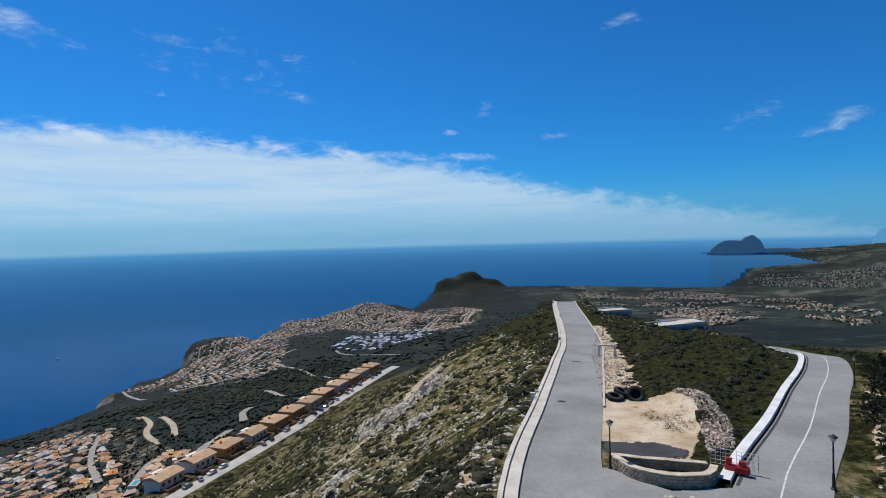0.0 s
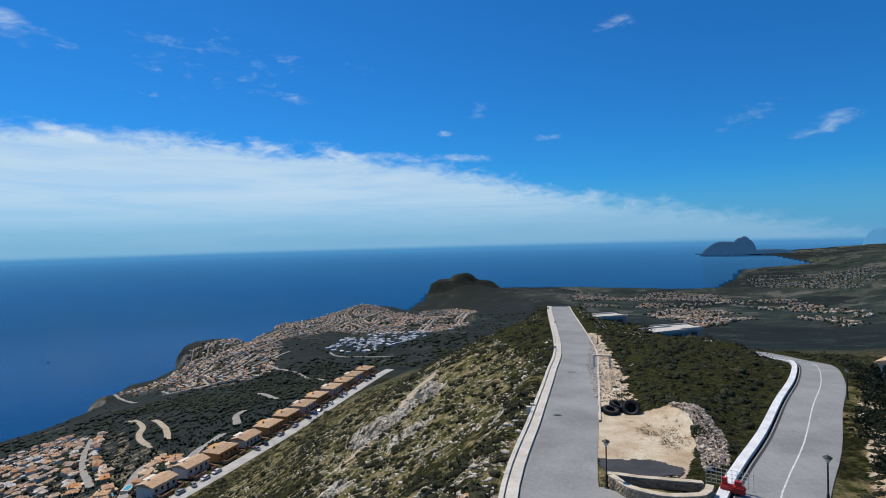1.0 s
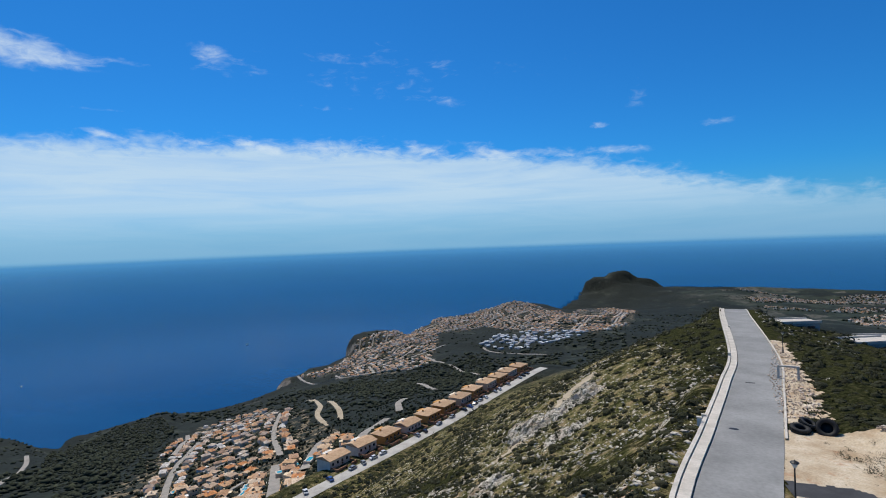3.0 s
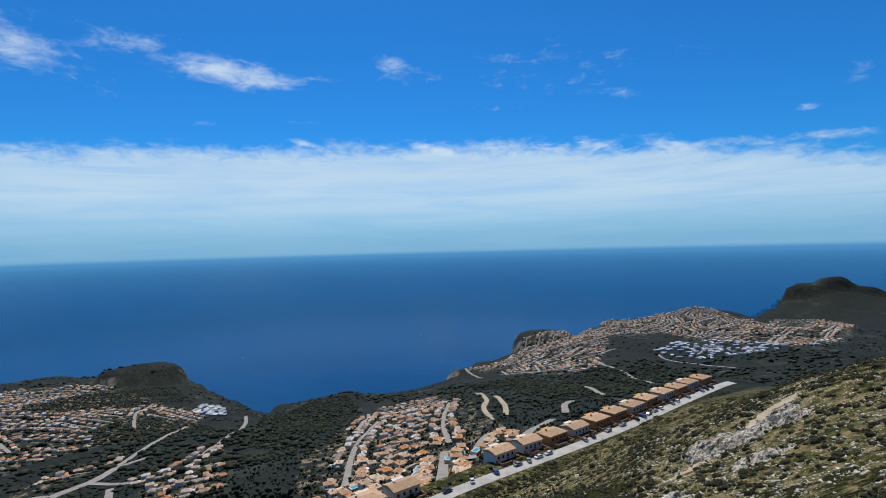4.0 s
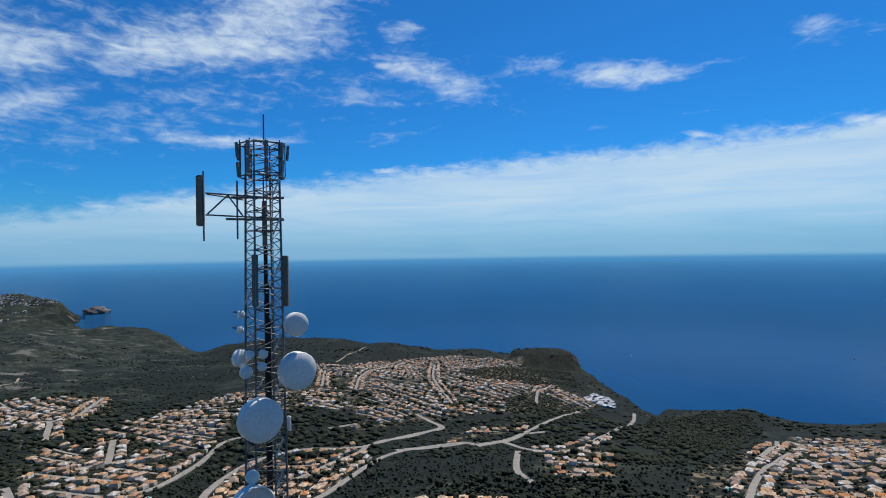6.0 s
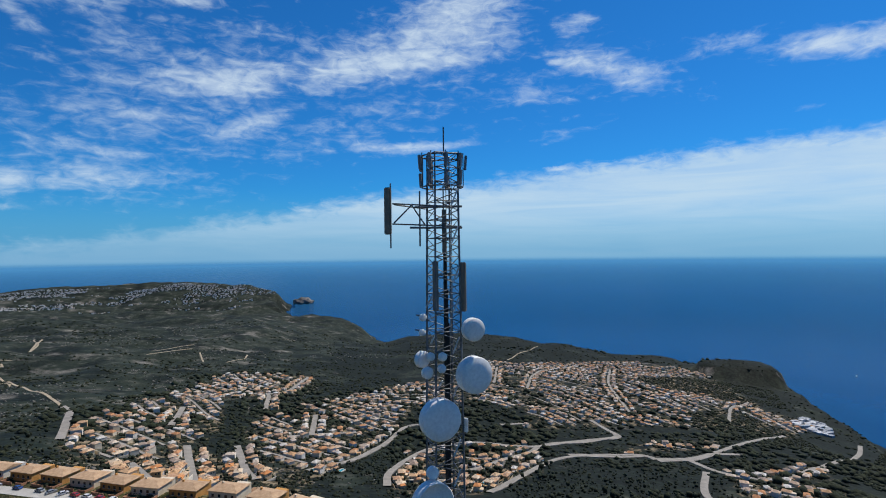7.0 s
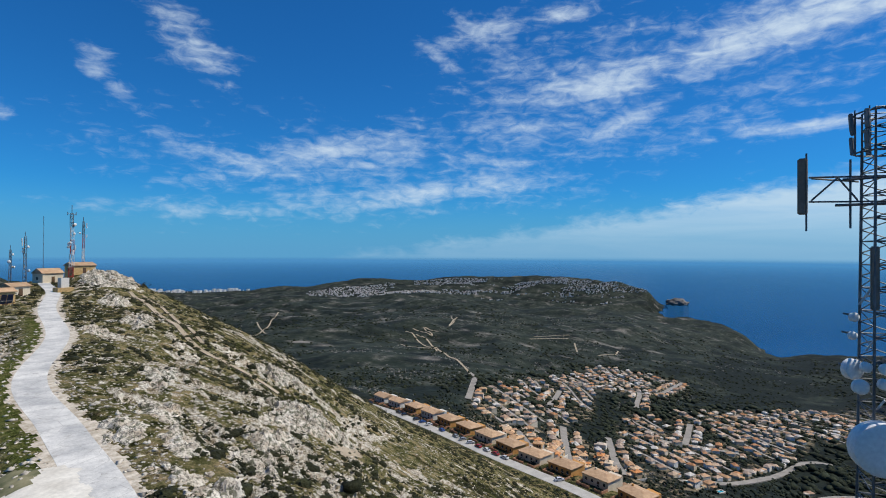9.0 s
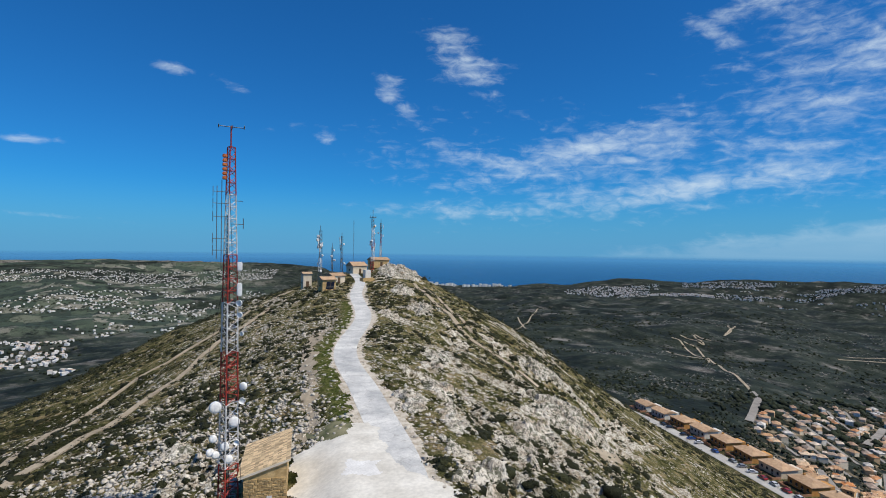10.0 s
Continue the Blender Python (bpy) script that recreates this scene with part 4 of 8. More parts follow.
def villa(seed, pool=True):
    """A detached house of stepped blocks: rendered walls, hipped tile roofs, windows, porch, chimney, garden wall and sometimes a pool."""
    r = random.Random(seed)
    base = new("villa")
    w, d, h = r.uniform(6.2, 8.4), r.uniform(5.2, 6.6), r.choice((2.9, 3.0, 3.1, 5.2))
    sx = r.choice((-1, 1))
    blocks = [(-w / 2, -d / 2, w / 2, d / 2, h)]
    aw, ad = r.uniform(3.4, 4.8), r.uniform(3.6, 4.8)
    ax0, ax1 = sorted((sx * (w / 2 - 0.6), sx * (w / 2 + aw - 0.6)))
    ay = r.uniform(-d / 2 - 1.8, d / 2 - ad + 1.0)
    blocks.append((ax0, ay, ax1, ay + ad, 2.8))
    bw, bx = r.uniform(3.0, 4.4), -sx * r.uniform(0.2, 1.6)
    blocks.append((bx - bw / 2, -d / 2 - r.uniform(2.2, 3.2), bx + bw / 2, -d / 2 + 0.4, 2.7))
    for x0, y0, x1, y1, top in blocks:
        bm = bmesh.new()
        box(bm, x0, y0, -4, x1, y1, top)
        part("wall", bm, WALLS, base)
    flat_one = r.random() < 0.35
    for k, (x0, y0, x1, y1, top) in enumerate(blocks):
        bm = bmesh.new()
        if k == 2 and flat_one:
            box(bm, x0 - 0.1, y0 - 0.1, top, x1 + 0.1, y1 - 0.5, top + 0.35)
            part("roof", bm, WALLS, base, "flat roof terrace with a low rim")
        else:
            hip(bm, x0, y0, x1, y1, top, (1.7, 1.2, 1.1)[k], 0.5)
            part("roof", bm, ROOFS, base)
    x0, y0, x1, y1, top = blocks[2]
    bm = bmesh.new()
    # no opening is cut: a dark slab paints the shade inside the porch
    box(bm, x0 + 0.5, y0 - 0.06, 0.1, x1 - 0.5, y0 + 0.2, 2.2)
    part("porch", bm, WINDOW, base, "dark slab standing for the shade in the porch")
    for s in (-1, 1):
        for k in range(3):
            if r.random() < 0.7:
                bm = bmesh.new()
                x = (k - 1) * w / 3.4
                z = h - 2.1
                box(bm, x - 0.55, s * d / 2 - 0.1, z, x + 0.55, s * d / 2 + 0.1, z + 1.2)
                part("window", bm, WINDOW, base)
    bm = bmesh.new()
    box(bm, w * 0.2 - 0.35, -0.35, h, w * 0.2 + 0.35, 0.35, h + 2.0)
    box(bm, w * 0.2 - 0.45, -0.45, h + 2.0, w * 0.2 + 0.45, 0.45, h + 2.2)
    part("chimney", bm, WALLS, base)
    bm = bmesh.new()
    box(bm, -w / 2 - 2.6, d / 2 + 2.4, -4, w / 2 + 2.6, d / 2 + 2.65, 1.0)
    part("garden_wall", bm, WALLS, base)
    if pool:
        px, py = -sx * w * 0.45, -d / 2 - 5.2
        bm = bmesh.new()
        box(bm, px - 4.2, py - 2.8, -5, px + 4.2, py + 2.8, -0.1)
        part("terrace", bm, PAVING, base)
        bm = bmesh.new()
        box(bm, px - 3.1, py - 1.6, -0.6, px + 3.1, py + 1.6, -0.04)
        part("pool", bm, POOL, base, "turquoise swimming pool")
    return base


def inside(x, y, ring):
    hit, n = False, len(ring)
    for i in range(n):
        (ax, ay), (bx, by) = ring[i], ring[(i + 1) % n]
        if (ay > y) != (by > y) and x < (bx - ax) * (y - ay) / (by - ay) + ax:
            hit = not hit
    return hit


def stroll(line, gap, start=0.0):
    """Places along a line every so many metres: point and direction."""
    out, left = [], start
    for a, b in zip(line[:-1], line[1:]):
        e = b - a
        n = e.to_2d().length
        while left <= n:
            out.append((a + e * (left / n), e.to_2d().normalized()))
            left += gap
        left -= n
    return out


# lanes through the valley
LANES = [
    [(-692, 96), (-718, 121), (-755, 181), (-795, 219), (-840, 215)], [(-650, 121), (-678, 177), (-676, 217), (-649, 225)], [(-649, 225), (-663, 269), (-716, 325), (-840, 440), (-964, 558)],
    [(-652, 265), (-599, 282), (-590, 328), (-717, 467), (-902, 639), (-1042, 744)], [(-449, 210), (-510, 221), (-600, 262)], [(-529, 558), (-637, 701), (-725, 802)],
    [(-150, 215), (-256, 377)], [(-189, 310), (-230, 398), (-236, 424)], [(-152, 312), (-180, 387), (-188, 454)], [(-190, 491), (-220, 568), (-223, 601)], [(-267, 766), (-222, 683), (-201, 650)],
    [(-860, 1400), (-700, 1230), (-518, 1112), (-413, 1181), (-379, 1232)], [(-428, 1302), (-269, 1035), (-207, 940)], [(-303, 1443), (-269, 1391), (-177, 1332), (-113, 1273)], [(-215, 1487), (-203, 1624), (-153, 1757)],
    [(-387, -203), (-535, -288)], [(-609, -347), (-741, -404)], [(-445, -180), (-479, -203), (-572, -252)]]
NORTH_LANES = [
    [(-498, -152), (-564, -118), (-739, -89), (-763, -64)], [(-636, -221), (-703, -147)], [(-768, -295), (-905, -347), (-834, -390)], [(-898, -344), (-962, -326), (-1165, -351)], [(-656, -195), (-767, -221)], [(-350, -212), (-419, -273)],
    [(-473, -73), (-528, -77), (-633, -52), (-670, 12), (-682, 85), (-738, 145), (-781, 216), (-823, 219), (-883, 201)], [(-551, 0), (-638, 66), (-686, 91)], [(-461, 17), (-536, 54), (-617, 102), (-658, 149), (-669, 216)],
    [(-640, 225), (-660, 275), (-703, 319), (-718, 365)], [(-781, 48), (-808, 89)], [(-458, -362), (-591, -454), (-625, -490)]]
DIRT_WAYS = [
    [(-798, -707), (-965, -880), (-971, -932)], [(-1041, -1009), (-1005, -908), (-1073, -999), (-1050, -929)], [(-1160, -985), (-1244, -1034), (-1312, -1102)], [(-1248, -768), (-1383, -725)],
    [(-1348, -688), (-1252, -631)], [(-1245, -571), (-1318, -563), (-1389, -581)], [(-700, -1150), (-737, -1249), (-820, -1432)],
    [(-625, -490), (-662, -534), (-833, -738), (-937, -887), (-992, -991)], [(-839, -851), (-789, -766), (-833, -738)], [(-282, 513), (-352, 613), (-397, 704), (-532, 894)], [(-1546, 119), (-1785, 208), (-1914, 255)],
    [(-1298, -785), (-1427, -745)], [(-1178, -997), (-1337, -1099)], [(-500, -960), (-620, -1130), (-788, -1331), (-1000, -1600)], [(-200, -500), (-260, -420), (-300, -330)]]
SANDY = [[(-486, 838), (-376, 667), (-342, 598), (-296, 533)], [(-388, 715), (-310, 595), (-276, 532)]]
lane_lines = []
for route in LANES + NORTH_LANES:
    line = smooth([(x, y, 0) for x, y in route], 12)
    lane_lines.append(line)
    ribbon("road", line, 3.6, 3.6, 0.7, LANE, "pale winding lane between the villas", thick=2.0, drape=True)
for route in DIRT_WAYS:
    line = smooth([(x, y, 0) for x, y in route], 12)
    ribbon("road", line, 1.9, 1.9, 0.6, DIRT, "sandy dirt track through dark scrub", thick=1.5, drape=True)

for route in SANDY:
    ribbon("road", smooth([(x, y, 0) for x, y in route], 12), 3.2, 3.2, 0.7, DIRT, "sandy graded track on the scrub slope", thick=2.0, drape=True)
for route in ([(-678, 1294), (-580, 1130)], [(-612, 1258), (-532, 1130)], [(-548, 1222), (-488, 1114)], [(-580, 1130), (-488, 1114), (-400, 1120)], [(-60, 1600), (-20, 1900), (40, 2200)], [(60, 1800), (90, 2050), (120, 2300)], [(-800, 1480), (-690, 1560), (-640, 1680)], [(-700, 1360), (-600, 1480), (-560, 1620)], [(-600, 1260), (-540, 1360), (-520, 1480)], [(-480, 1250), (-440, 1360), (-420, 1480)], [(-560, 1700), (-480, 1850), (-420, 2050)],
              [(-620, 1820), (-560, 2000), (-480, 2180)], [(-380, 2000), (-300, 2200), (-260, 2380)], [(-250, 1900), (-200, 2100), (-170, 2260)], [(-1000, 480), (-1150, 560), (-1240, 640)], [(-1000, 300), (-1250, 330), (-1500, 400)], [(-1100, 120), (-1350, 180), (-1600, 330)], [(-1180, 60), (-1400, 80)],
              [(-300, 300), (-420, 440), (-560, 640)], [(-280, 420), (-380, 560), (-500, 760)]):
    line = smooth([(x, y, 0) for x, y in route], 14)
    lane_lines.append(line)
    ribbon("road", line, 3.0, 3.0, 0.8, LANE, "pale lane between rows of villas", thick=2.0, drape=True)

ZONES = [
    ([(-290, 240), (-446, 383), (-543, 531), (-770, 878), (-690, 970), (-425, 704), (-337, 571), (-252, 478), (-161, 344), (-125, 240), (-160, 180)], 19.2),
    ([(-1523, 167), (-1625, 288), (-1710, 507), (-1642, 691), (-1514, 703), (-1527, 521), (-1349, 434), (-1260, 583), (-1129, 721), (-958, 558), (-891, 372), (-874, 241), (-770, 82)], 22.5),
    ([(-619, 291), (-703, 447), (-575, 398), (-413, 261), (-416, 219)], 22.2),
    ([(-853, 1387), (-388, 1229), (-499, 1700), (-392, 1900), (-112, 1617), (-100, 2300), (-350, 2600), (-520, 2330), (-640, 2100), (-680, 1900), (-760, 1750)], 19.2)]
NORTH_ZONES = [
    ([(-262, -205), (-285, -125), (-344, -122), (-470, -190), (-513, -205), (-533, -273), (-640, -330), (-719, -407), (-560, -330), (-400, -250)], 18.0),
    ([(-611, -194), (-720, -240), (-897, -324), (-760, -300), (-600, -260)], 19.0),
    ([(-465, -375), (-726, -459), (-1066, -498), (-1190, -359), (-1042, -291), (-827, -308), (-823, -385), (-648, -304), (-481, -262), (-433, -204), (-230, -89), (-240, -113), (-362, -277)], 19.2),
    ([(-753, -280), (-1010, -192), (-863, -90), (-759, -96), (-574, -123), (-431, -137), (-323, -121), (-504, -225)], 20.2),
    ([(-1483, 48), (-1551, 262), (-1729, 531), (-1494, 679), (-1240, 662), (-982, 523), (-984, 386), (-942, 270), (-877, 146), (-914, 19), (-1181, 1)], 18.7),
    ([(-450, -68), (-623, -72), (-672, 13), (-692, 81), (-558, 76), (-457, 8)], 24.2), ([(-731, 215), (-816, 375), (-741, 340), (-668, 197)], 19.2),
    ([(-250, -40), (-420, -70), (-440, 60), (-360, 190), (-250, 130)], 20.2), ([(-863, -90), (-1010, -192), (-1300, -60), (-1181, 1), (-914, 19)], 19.2)]
ZONES += [([(-104, 1692), (-100, 2300), (-29, 2480), (180, 2460), (142, 2123), (95, 1693), (3, 1487)], 19.0), ([(-600, 1145), (-673, 1341), (-481, 1288), (-406, 1313), (-356, 1100), (-440, 1056)], 20.0)]
# wooded gaps between the villages
GLADES = [[(-1371, 429), (-1511, 667), (-1454, 814), (-1247, 737), (-1223, 653), (-1279, 435)], [(-1032, 421), (-1109, 551), (-985, 601), (-872, 581), (-819, 435), (-942, 394)],
          [(-646, 459), (-1173, 892), (-918, 942), (-816, 873), (-563, 528), (-505, 416)], [(-702, 1120), (-390, 934), (-330, 1060), (-247, 1224), (-171, 693), (-235, 592)]]
gardens = np.zeros(GRID_X.shape, np.float32)
for ring, gap in ZONES + NORTH_ZONES:
    hit = np.zeros(GRID_X.shape, bool)
    for (ax, ay), (bx, by) in zip(ring, ring[1:] + ring[:1]):
        if ay != by:
            hit ^= ((ay > GRID_Y) != (by > GRID_Y)) & (GRID_X < (bx - ax) * (GRID_Y - ay) / (by - ay) + ax)
    gardens[hit] = 1.0
land_mesh.attributes.new("gardens", "FLOAT", "POINT").data.foreach_set("value", gardens.ravel())
lots = []
pick = random.Random(7)
taken, trodden, streets = {}, {}, {}


def room(x, y, gap, book):
    """True where nothing noted in the book lies within the gap."""
    i, j = int(x // 40), int(y // 40)
    for a in (i - 1, i, i + 1):
        for b in (j - 1, j, j + 1):
            for px, py in book.get((a, b), ()):
                if (px - x) ** 2 + (py - y) ** 2 < gap * gap:
                    return False
    return True


def note(x, y, book):
    book.setdefault((int(x // 40), int(y // 40)), []).append((x, y))


def tread(line):
    """Notes a way, so that no house or tree stands on it."""
    for p, q in zip(line[:-1], line[1:]):
        for k in (0.0, 0.33, 0.67):
            note(p.x + (q.x - p.x) * k, p.y + (q.y - p.y) * k, trodden)


for line in lane_lines:
    tread(line)
for route in SANDY + DIRT_WAYS:
    tread(smooth([(x, y, 0) for x, y in route], 12))
for p in TERRACE_STREET:
    note(p.x, p.y, streets)
# the broad lie of the land, for streets that follow the slope
LIE_X, LIE_Y = np.arange(-2000, 420, 30.0), np.arange(-660, 2760, 30.0)
LIE = sheet(*np.meshgrid(LIE_X, LIE_Y, indexing="ij")) + 6 * lumps(*np.meshgrid(LIE_X, LIE_Y, indexing="ij"), 210, 35)


def along_slope(x, y):
    """The level direction at a place."""
    i, j = min(max(int((x + 2000) / 30), 1), len(LIE_X) - 3), min(max(int((y + 660) / 30), 1), len(LIE_Y) - 3)
    gx, gy = LIE[i + 1, j] - LIE[i - 1, j], LIE[i, j + 1] - LIE[i, j - 1]
    n = math.hypot(gx, gy) + 1e-6
    return -gy / n, gx / n


def habitable(x, y, ring):
    return inside(x, y, ring) and not any(inside(x, y, g) for g in GLADES) and room(x, y, 36, streets)


village_lanes = []
for ring, gap in ZONES + NORTH_ZONES:
    xs, ys = [p[0] for p in ring], [p[1] for p in ring]
    for _ in range(int((max(xs) - min(xs)) * (max(ys) - min(ys)) / 500)):
        x, y = pick.uniform(min(xs), max(xs)), pick.uniform(min(ys), max(ys))
        if not habitable(x, y, ring) or not room(x, y, 33, trodden):
            continue
        halves = []
        for way_on in (1, -1):
            px, py, run = x, y, []
            while len(run) < 26:
                ux, uy = along_slope(px, py)
                if run and ux * hx + uy * hy < 0:
                    ux, uy = -ux, -uy
                elif not run:
                    ux, uy = ux * way_on, uy * way_on
                hx, hy = ux, uy
                px, py = px + ux * 12, py + uy * 12
                if not habitable(px, py, ring) or not room(px, py, 20, trodden):
                    break
                run.append((px, py))
            halves.append(run)
        route = halves[1][::-1] + [(x, y)] + halves[0]
        if len(route) < 5:
            continue
        village_lanes.append(smooth([(px, py, 0) for px, py in route], 12))
        tread(village_lanes[-1])
for line in village_lanes:
    lane_lines.append(line)
    ribbon("road", line, 1.7, 1.7, 0.7, LANE, "pale lane between rows of villas", thick=2.0, drape=True)
walked = lane_lines[:]
for line in walked:
    for side in (-1, 1):
        for p, e in stroll(line, 4.0, 4.0):
            off = pick.uniform(8.6, 14.5)
            x, y = p.x - e.y * side * off, p.y + e.x * side * off
            zone = [g for g in ZONES + NORTH_ZONES if inside(x, y, g[0])]
            if not zone or any(inside(x, y, g) for g in GLADES) or not room(x, y, 34, streets) or not room(x, y, 7.4, trodden):
                continue
            if lumps(x, y, 120, 31) + 0.5 * lumps(x, y, 50, 32) < -0.55 or not room(x, y, pick.choice((12.0, 13.0, 15.0, 19.0)), taken):
                continue
            note(x, y, taken)
            lots.append((x, y, math.atan2(e.y, e.x) + (math.pi if side > 0 else 0)))
lots.sort(key=lambda p: math.hypot(p[0], p[1]))
kinds = [villa(s, s % 3 == 0) for s in range(12)]
for k in kinds:
    tagged(k, "cream rendered villa with a hipped clay tile roof on the slope", "house", "villas in the valley")
used = set()
for i, (x, y, facing) in enumerate(lots[:225]):
    k = pick.randrange(len(kinds))
    m = pose(x, y, float(ground(x, y)) + 0.5, 0, 0, math.degrees(facing) + pick.choice((0, 0, 0, 90, 180)) + pick.uniform(-28, 28))
    if k in used:
        copy_thing(kinds[k], m)
    else:
        used.add(k)
        kinds[k].matrix_basis = m


def joined_houses(name, rows, label, mats, group=""):
    """Many far houses as one mesh: walls, and hipped or flat roofs."""
    co, faces, mi = [], [], []
    r = random.Random(len(rows))
    for x, y, w, d, h, rise, turn in rows:
        z = float(ground(x, y))
        k = len(co)
        c, s = math.cos(turn), math.sin(turn)
        o = min(w, d) / 2
        local = [(-w, -d, -5), (w, -d, -5), (w, d, -5), (-w, d, -5), (-w, -d, h), (w, -d, h), (w, d, h), (-w, d, h)]
        e = 1.06
        local += [(-w * e, -d * e, h), (w * e, -d * e, h), (w * e, d * e, h), (-w * e, d * e, h), (-w + o * 2 * 0.9, 0, h + rise), (w - o * 2 * 0.9, 0, h + rise)]
        for a, b, q in local:
            co.append((x + (a * c - b * s) / 2, y + (a * s + b * c) / 2, z + q))
        faces += [tuple(k + i for i in q) for q in ((0, 1, 5, 4), (1, 2, 6, 5), (2, 3, 7, 6), (3, 0, 4, 7))]
        mi += [0] * 4
        faces += [tuple(k + i for i in q) for q in ((8, 9, 13, 12), (9, 10, 13), (10, 11, 12, 13), (11, 8, 12))]
        mi += [1] * 4
    a = np.array(co)
    a = np.stack(fold(a[:, 0], a[:, 1], a[:, 2]), -1)
    me = bpy.data.meshes.new(name)
    me.from_pydata(a.tolist(), [], faces)
    me.polygons.foreach_set("material_index", mi)
    for m in mats:
        me.materials.append(m)
    return tagged(new(name, me), label, "houses", group, "stuff")


rest = []
for x, y, facing in lots[225:]:
    w = pick.uniform(6.5, 9.5)
    tall = pick.choice((2.8, 2.9, 3.0, 5.0))
    turn = facing + pick.choice((0, 0, 1.57)) + pick.uniform(-0.45, 0.45)
    rest.append((x, y, w, pick.uniform(5.2, min(w, 7.2)), tall, pick.uniform(1.5, 2.1), turn))
    if pick.random() < 0.8:
        side = pick.choice((-1, 1)) * (w / 2 + 1.2)
        rest.append((x + math.cos(turn) * side - math.sin(turn) * 1.6, y + math.sin(turn) * side + math.cos(turn) * 1.6, pick.uniform(3.6, 5.2), pick.uniform(3.4, 4.6), 2.6, pick.choice((0.2, 0.9)), turn))
joined_houses("far_villas", rest, "many cream villas with clay tile roofs on the far slopes", (WALLS_FAR, ROOFS_FAR))

WHITE_FAR = tinted("white_render_far", [(0.74, 0.72, 0.68), (0.66, 0.65, 0.62), (0.8, 0.78, 0.74)], 5.0, island=True)
rows = []
for ring, n, size in (([(-320, 1469), (-290, 1740), (-60, 1660), (-10, 1480), (-136, 1440), (-224, 1410)], 135, 9.5), ([(-1100, 640), (-1211, 749), (-1157, 764), (-1040, 690)], 60, 9)):
    xs, ys = [p[0] for p in ring], [p[1] for p in ring]
    made = 0
    while made < n:
        x, y = pick.uniform(min(xs), max(xs)), pick.uniform(min(ys), max(ys))
        if inside(x, y, ring):
            rows.append((x, y, pick.uniform(size, size * 1.7), size * 0.8, pick.uniform(3, 5), 0.15, 0.5 + pick.choice((0, 1.57)) + pick.uniform(-0.1, 0.1)))
            made += 1
joined_houses("white_terraces", rows, "stepped pale grey terraced houses above the cove", (tinted("pale_grey_render", [(0.5, 0.51, 0.53), (0.4, 0.42, 0.45), (0.62, 0.62, 0.62)], 4.0, island=True), GREY_ROOFS))

# towns in the far distance
TOWNS = [([(-4517, -1468), (-5192, -2098), (-5079, -3556), (-4892, -4724), (-3741, -3612), (-4155, -2597), (-4294, -1912)], 420), ([(900, 2300), (1250, 2700), (1250, 2050), (800, 1600)], 306), ([(849, 3723), (1892, 3669), (1558, 2740), (730, 2603)], 594), ([(2964, 5108), (3827, 4590), (2495, 2993), (2361, 3927)], 468), ([(1521, 2779), (1940, 2872), (1511, 1814), (1200, 1500)], 162),
         ([(-3444, -4305), (-3784, -3574), (-4807, -3596), (-5200, -2500), (-4500, -1800), (-3677, -1500), (-3200, -1900), (-3032, -2311), (-2700, -2700), (-2600, -3032)], 756),
         ([(2412, -7387), (-600, -7500), (-373, -5554), (362, -5165), (1862, -5708)], 756), ([(1423, -4364), (337, -4814), (-241, -4163), (205, -2165), (726, -2233)], 306), ([(-2200, -6000), (-1700, -6300), (-1900, -5700), (-2900, -5250)], 270), ([(-2798, -4040), (-4200, -4300), (-2900, -2300), (-2555, -2400), (-2352, -3395)], 360),
         ([(684, -2104), (457, -1979), (269, -1170), (420, -1296)], 72)]
rows = []
for ring, n in TOWNS:
    xs, ys = [p[0] for p in ring], [p[1] for p in ring]
    made = tries = 0
    while made < n * 1.9 and tries < 24000:
        tries += 1
        x, y = pick.uniform(min(xs), max(xs)), pick.uniform(min(ys), max(ys))
        if inside(x, y, ring) and lumps(x, y, 420, 33) + lumps(x, y, 160, 34) > -0.2 and coast_gap(np.array(x), np.array(y)) > 60:
            w = pick.uniform(5, 10) if y > 0 else pick.uniform(6, 13)
            rows.append((x, y, w, w * 0.7, pick.uniform(3.5, 7), 1.4, pick.uniform(0, 6.3)))
            made += 1
town_rows = [q[:2] for q in rows]
joined_houses("distant_towns", [q for q in rows if q[1] > 0], "cream houses of the town below the far bay", (WALLS_FAR, ROOFS_FAR))
joined_houses("distant_towns", [q for q in rows if q[1] <= 0], "pale houses of distant towns on the plain", (WHITE_FAR, tinted("pale_distant_roofs", [(0.6, 0.5, 0.42), (0.72, 0.68, 0.62), (0.5, 0.37, 0.28), (0.66, 0.6, 0.54)], 5.0, island=True)))
rows = []
for _ in range(46):
    k = pick.random()
    rows.append((-2000 - 900 * k + pick.uniform(-60, 60), -5950 + 560 * k + pick.uniform(-60, 60), 40, 22, pick.uniform(14, 34), 0.3, 0.6))
joined_houses("beach_blocks", rows, "pale apartment blocks along the far bay", (WHITE_FAR, GREY_ROOFS))


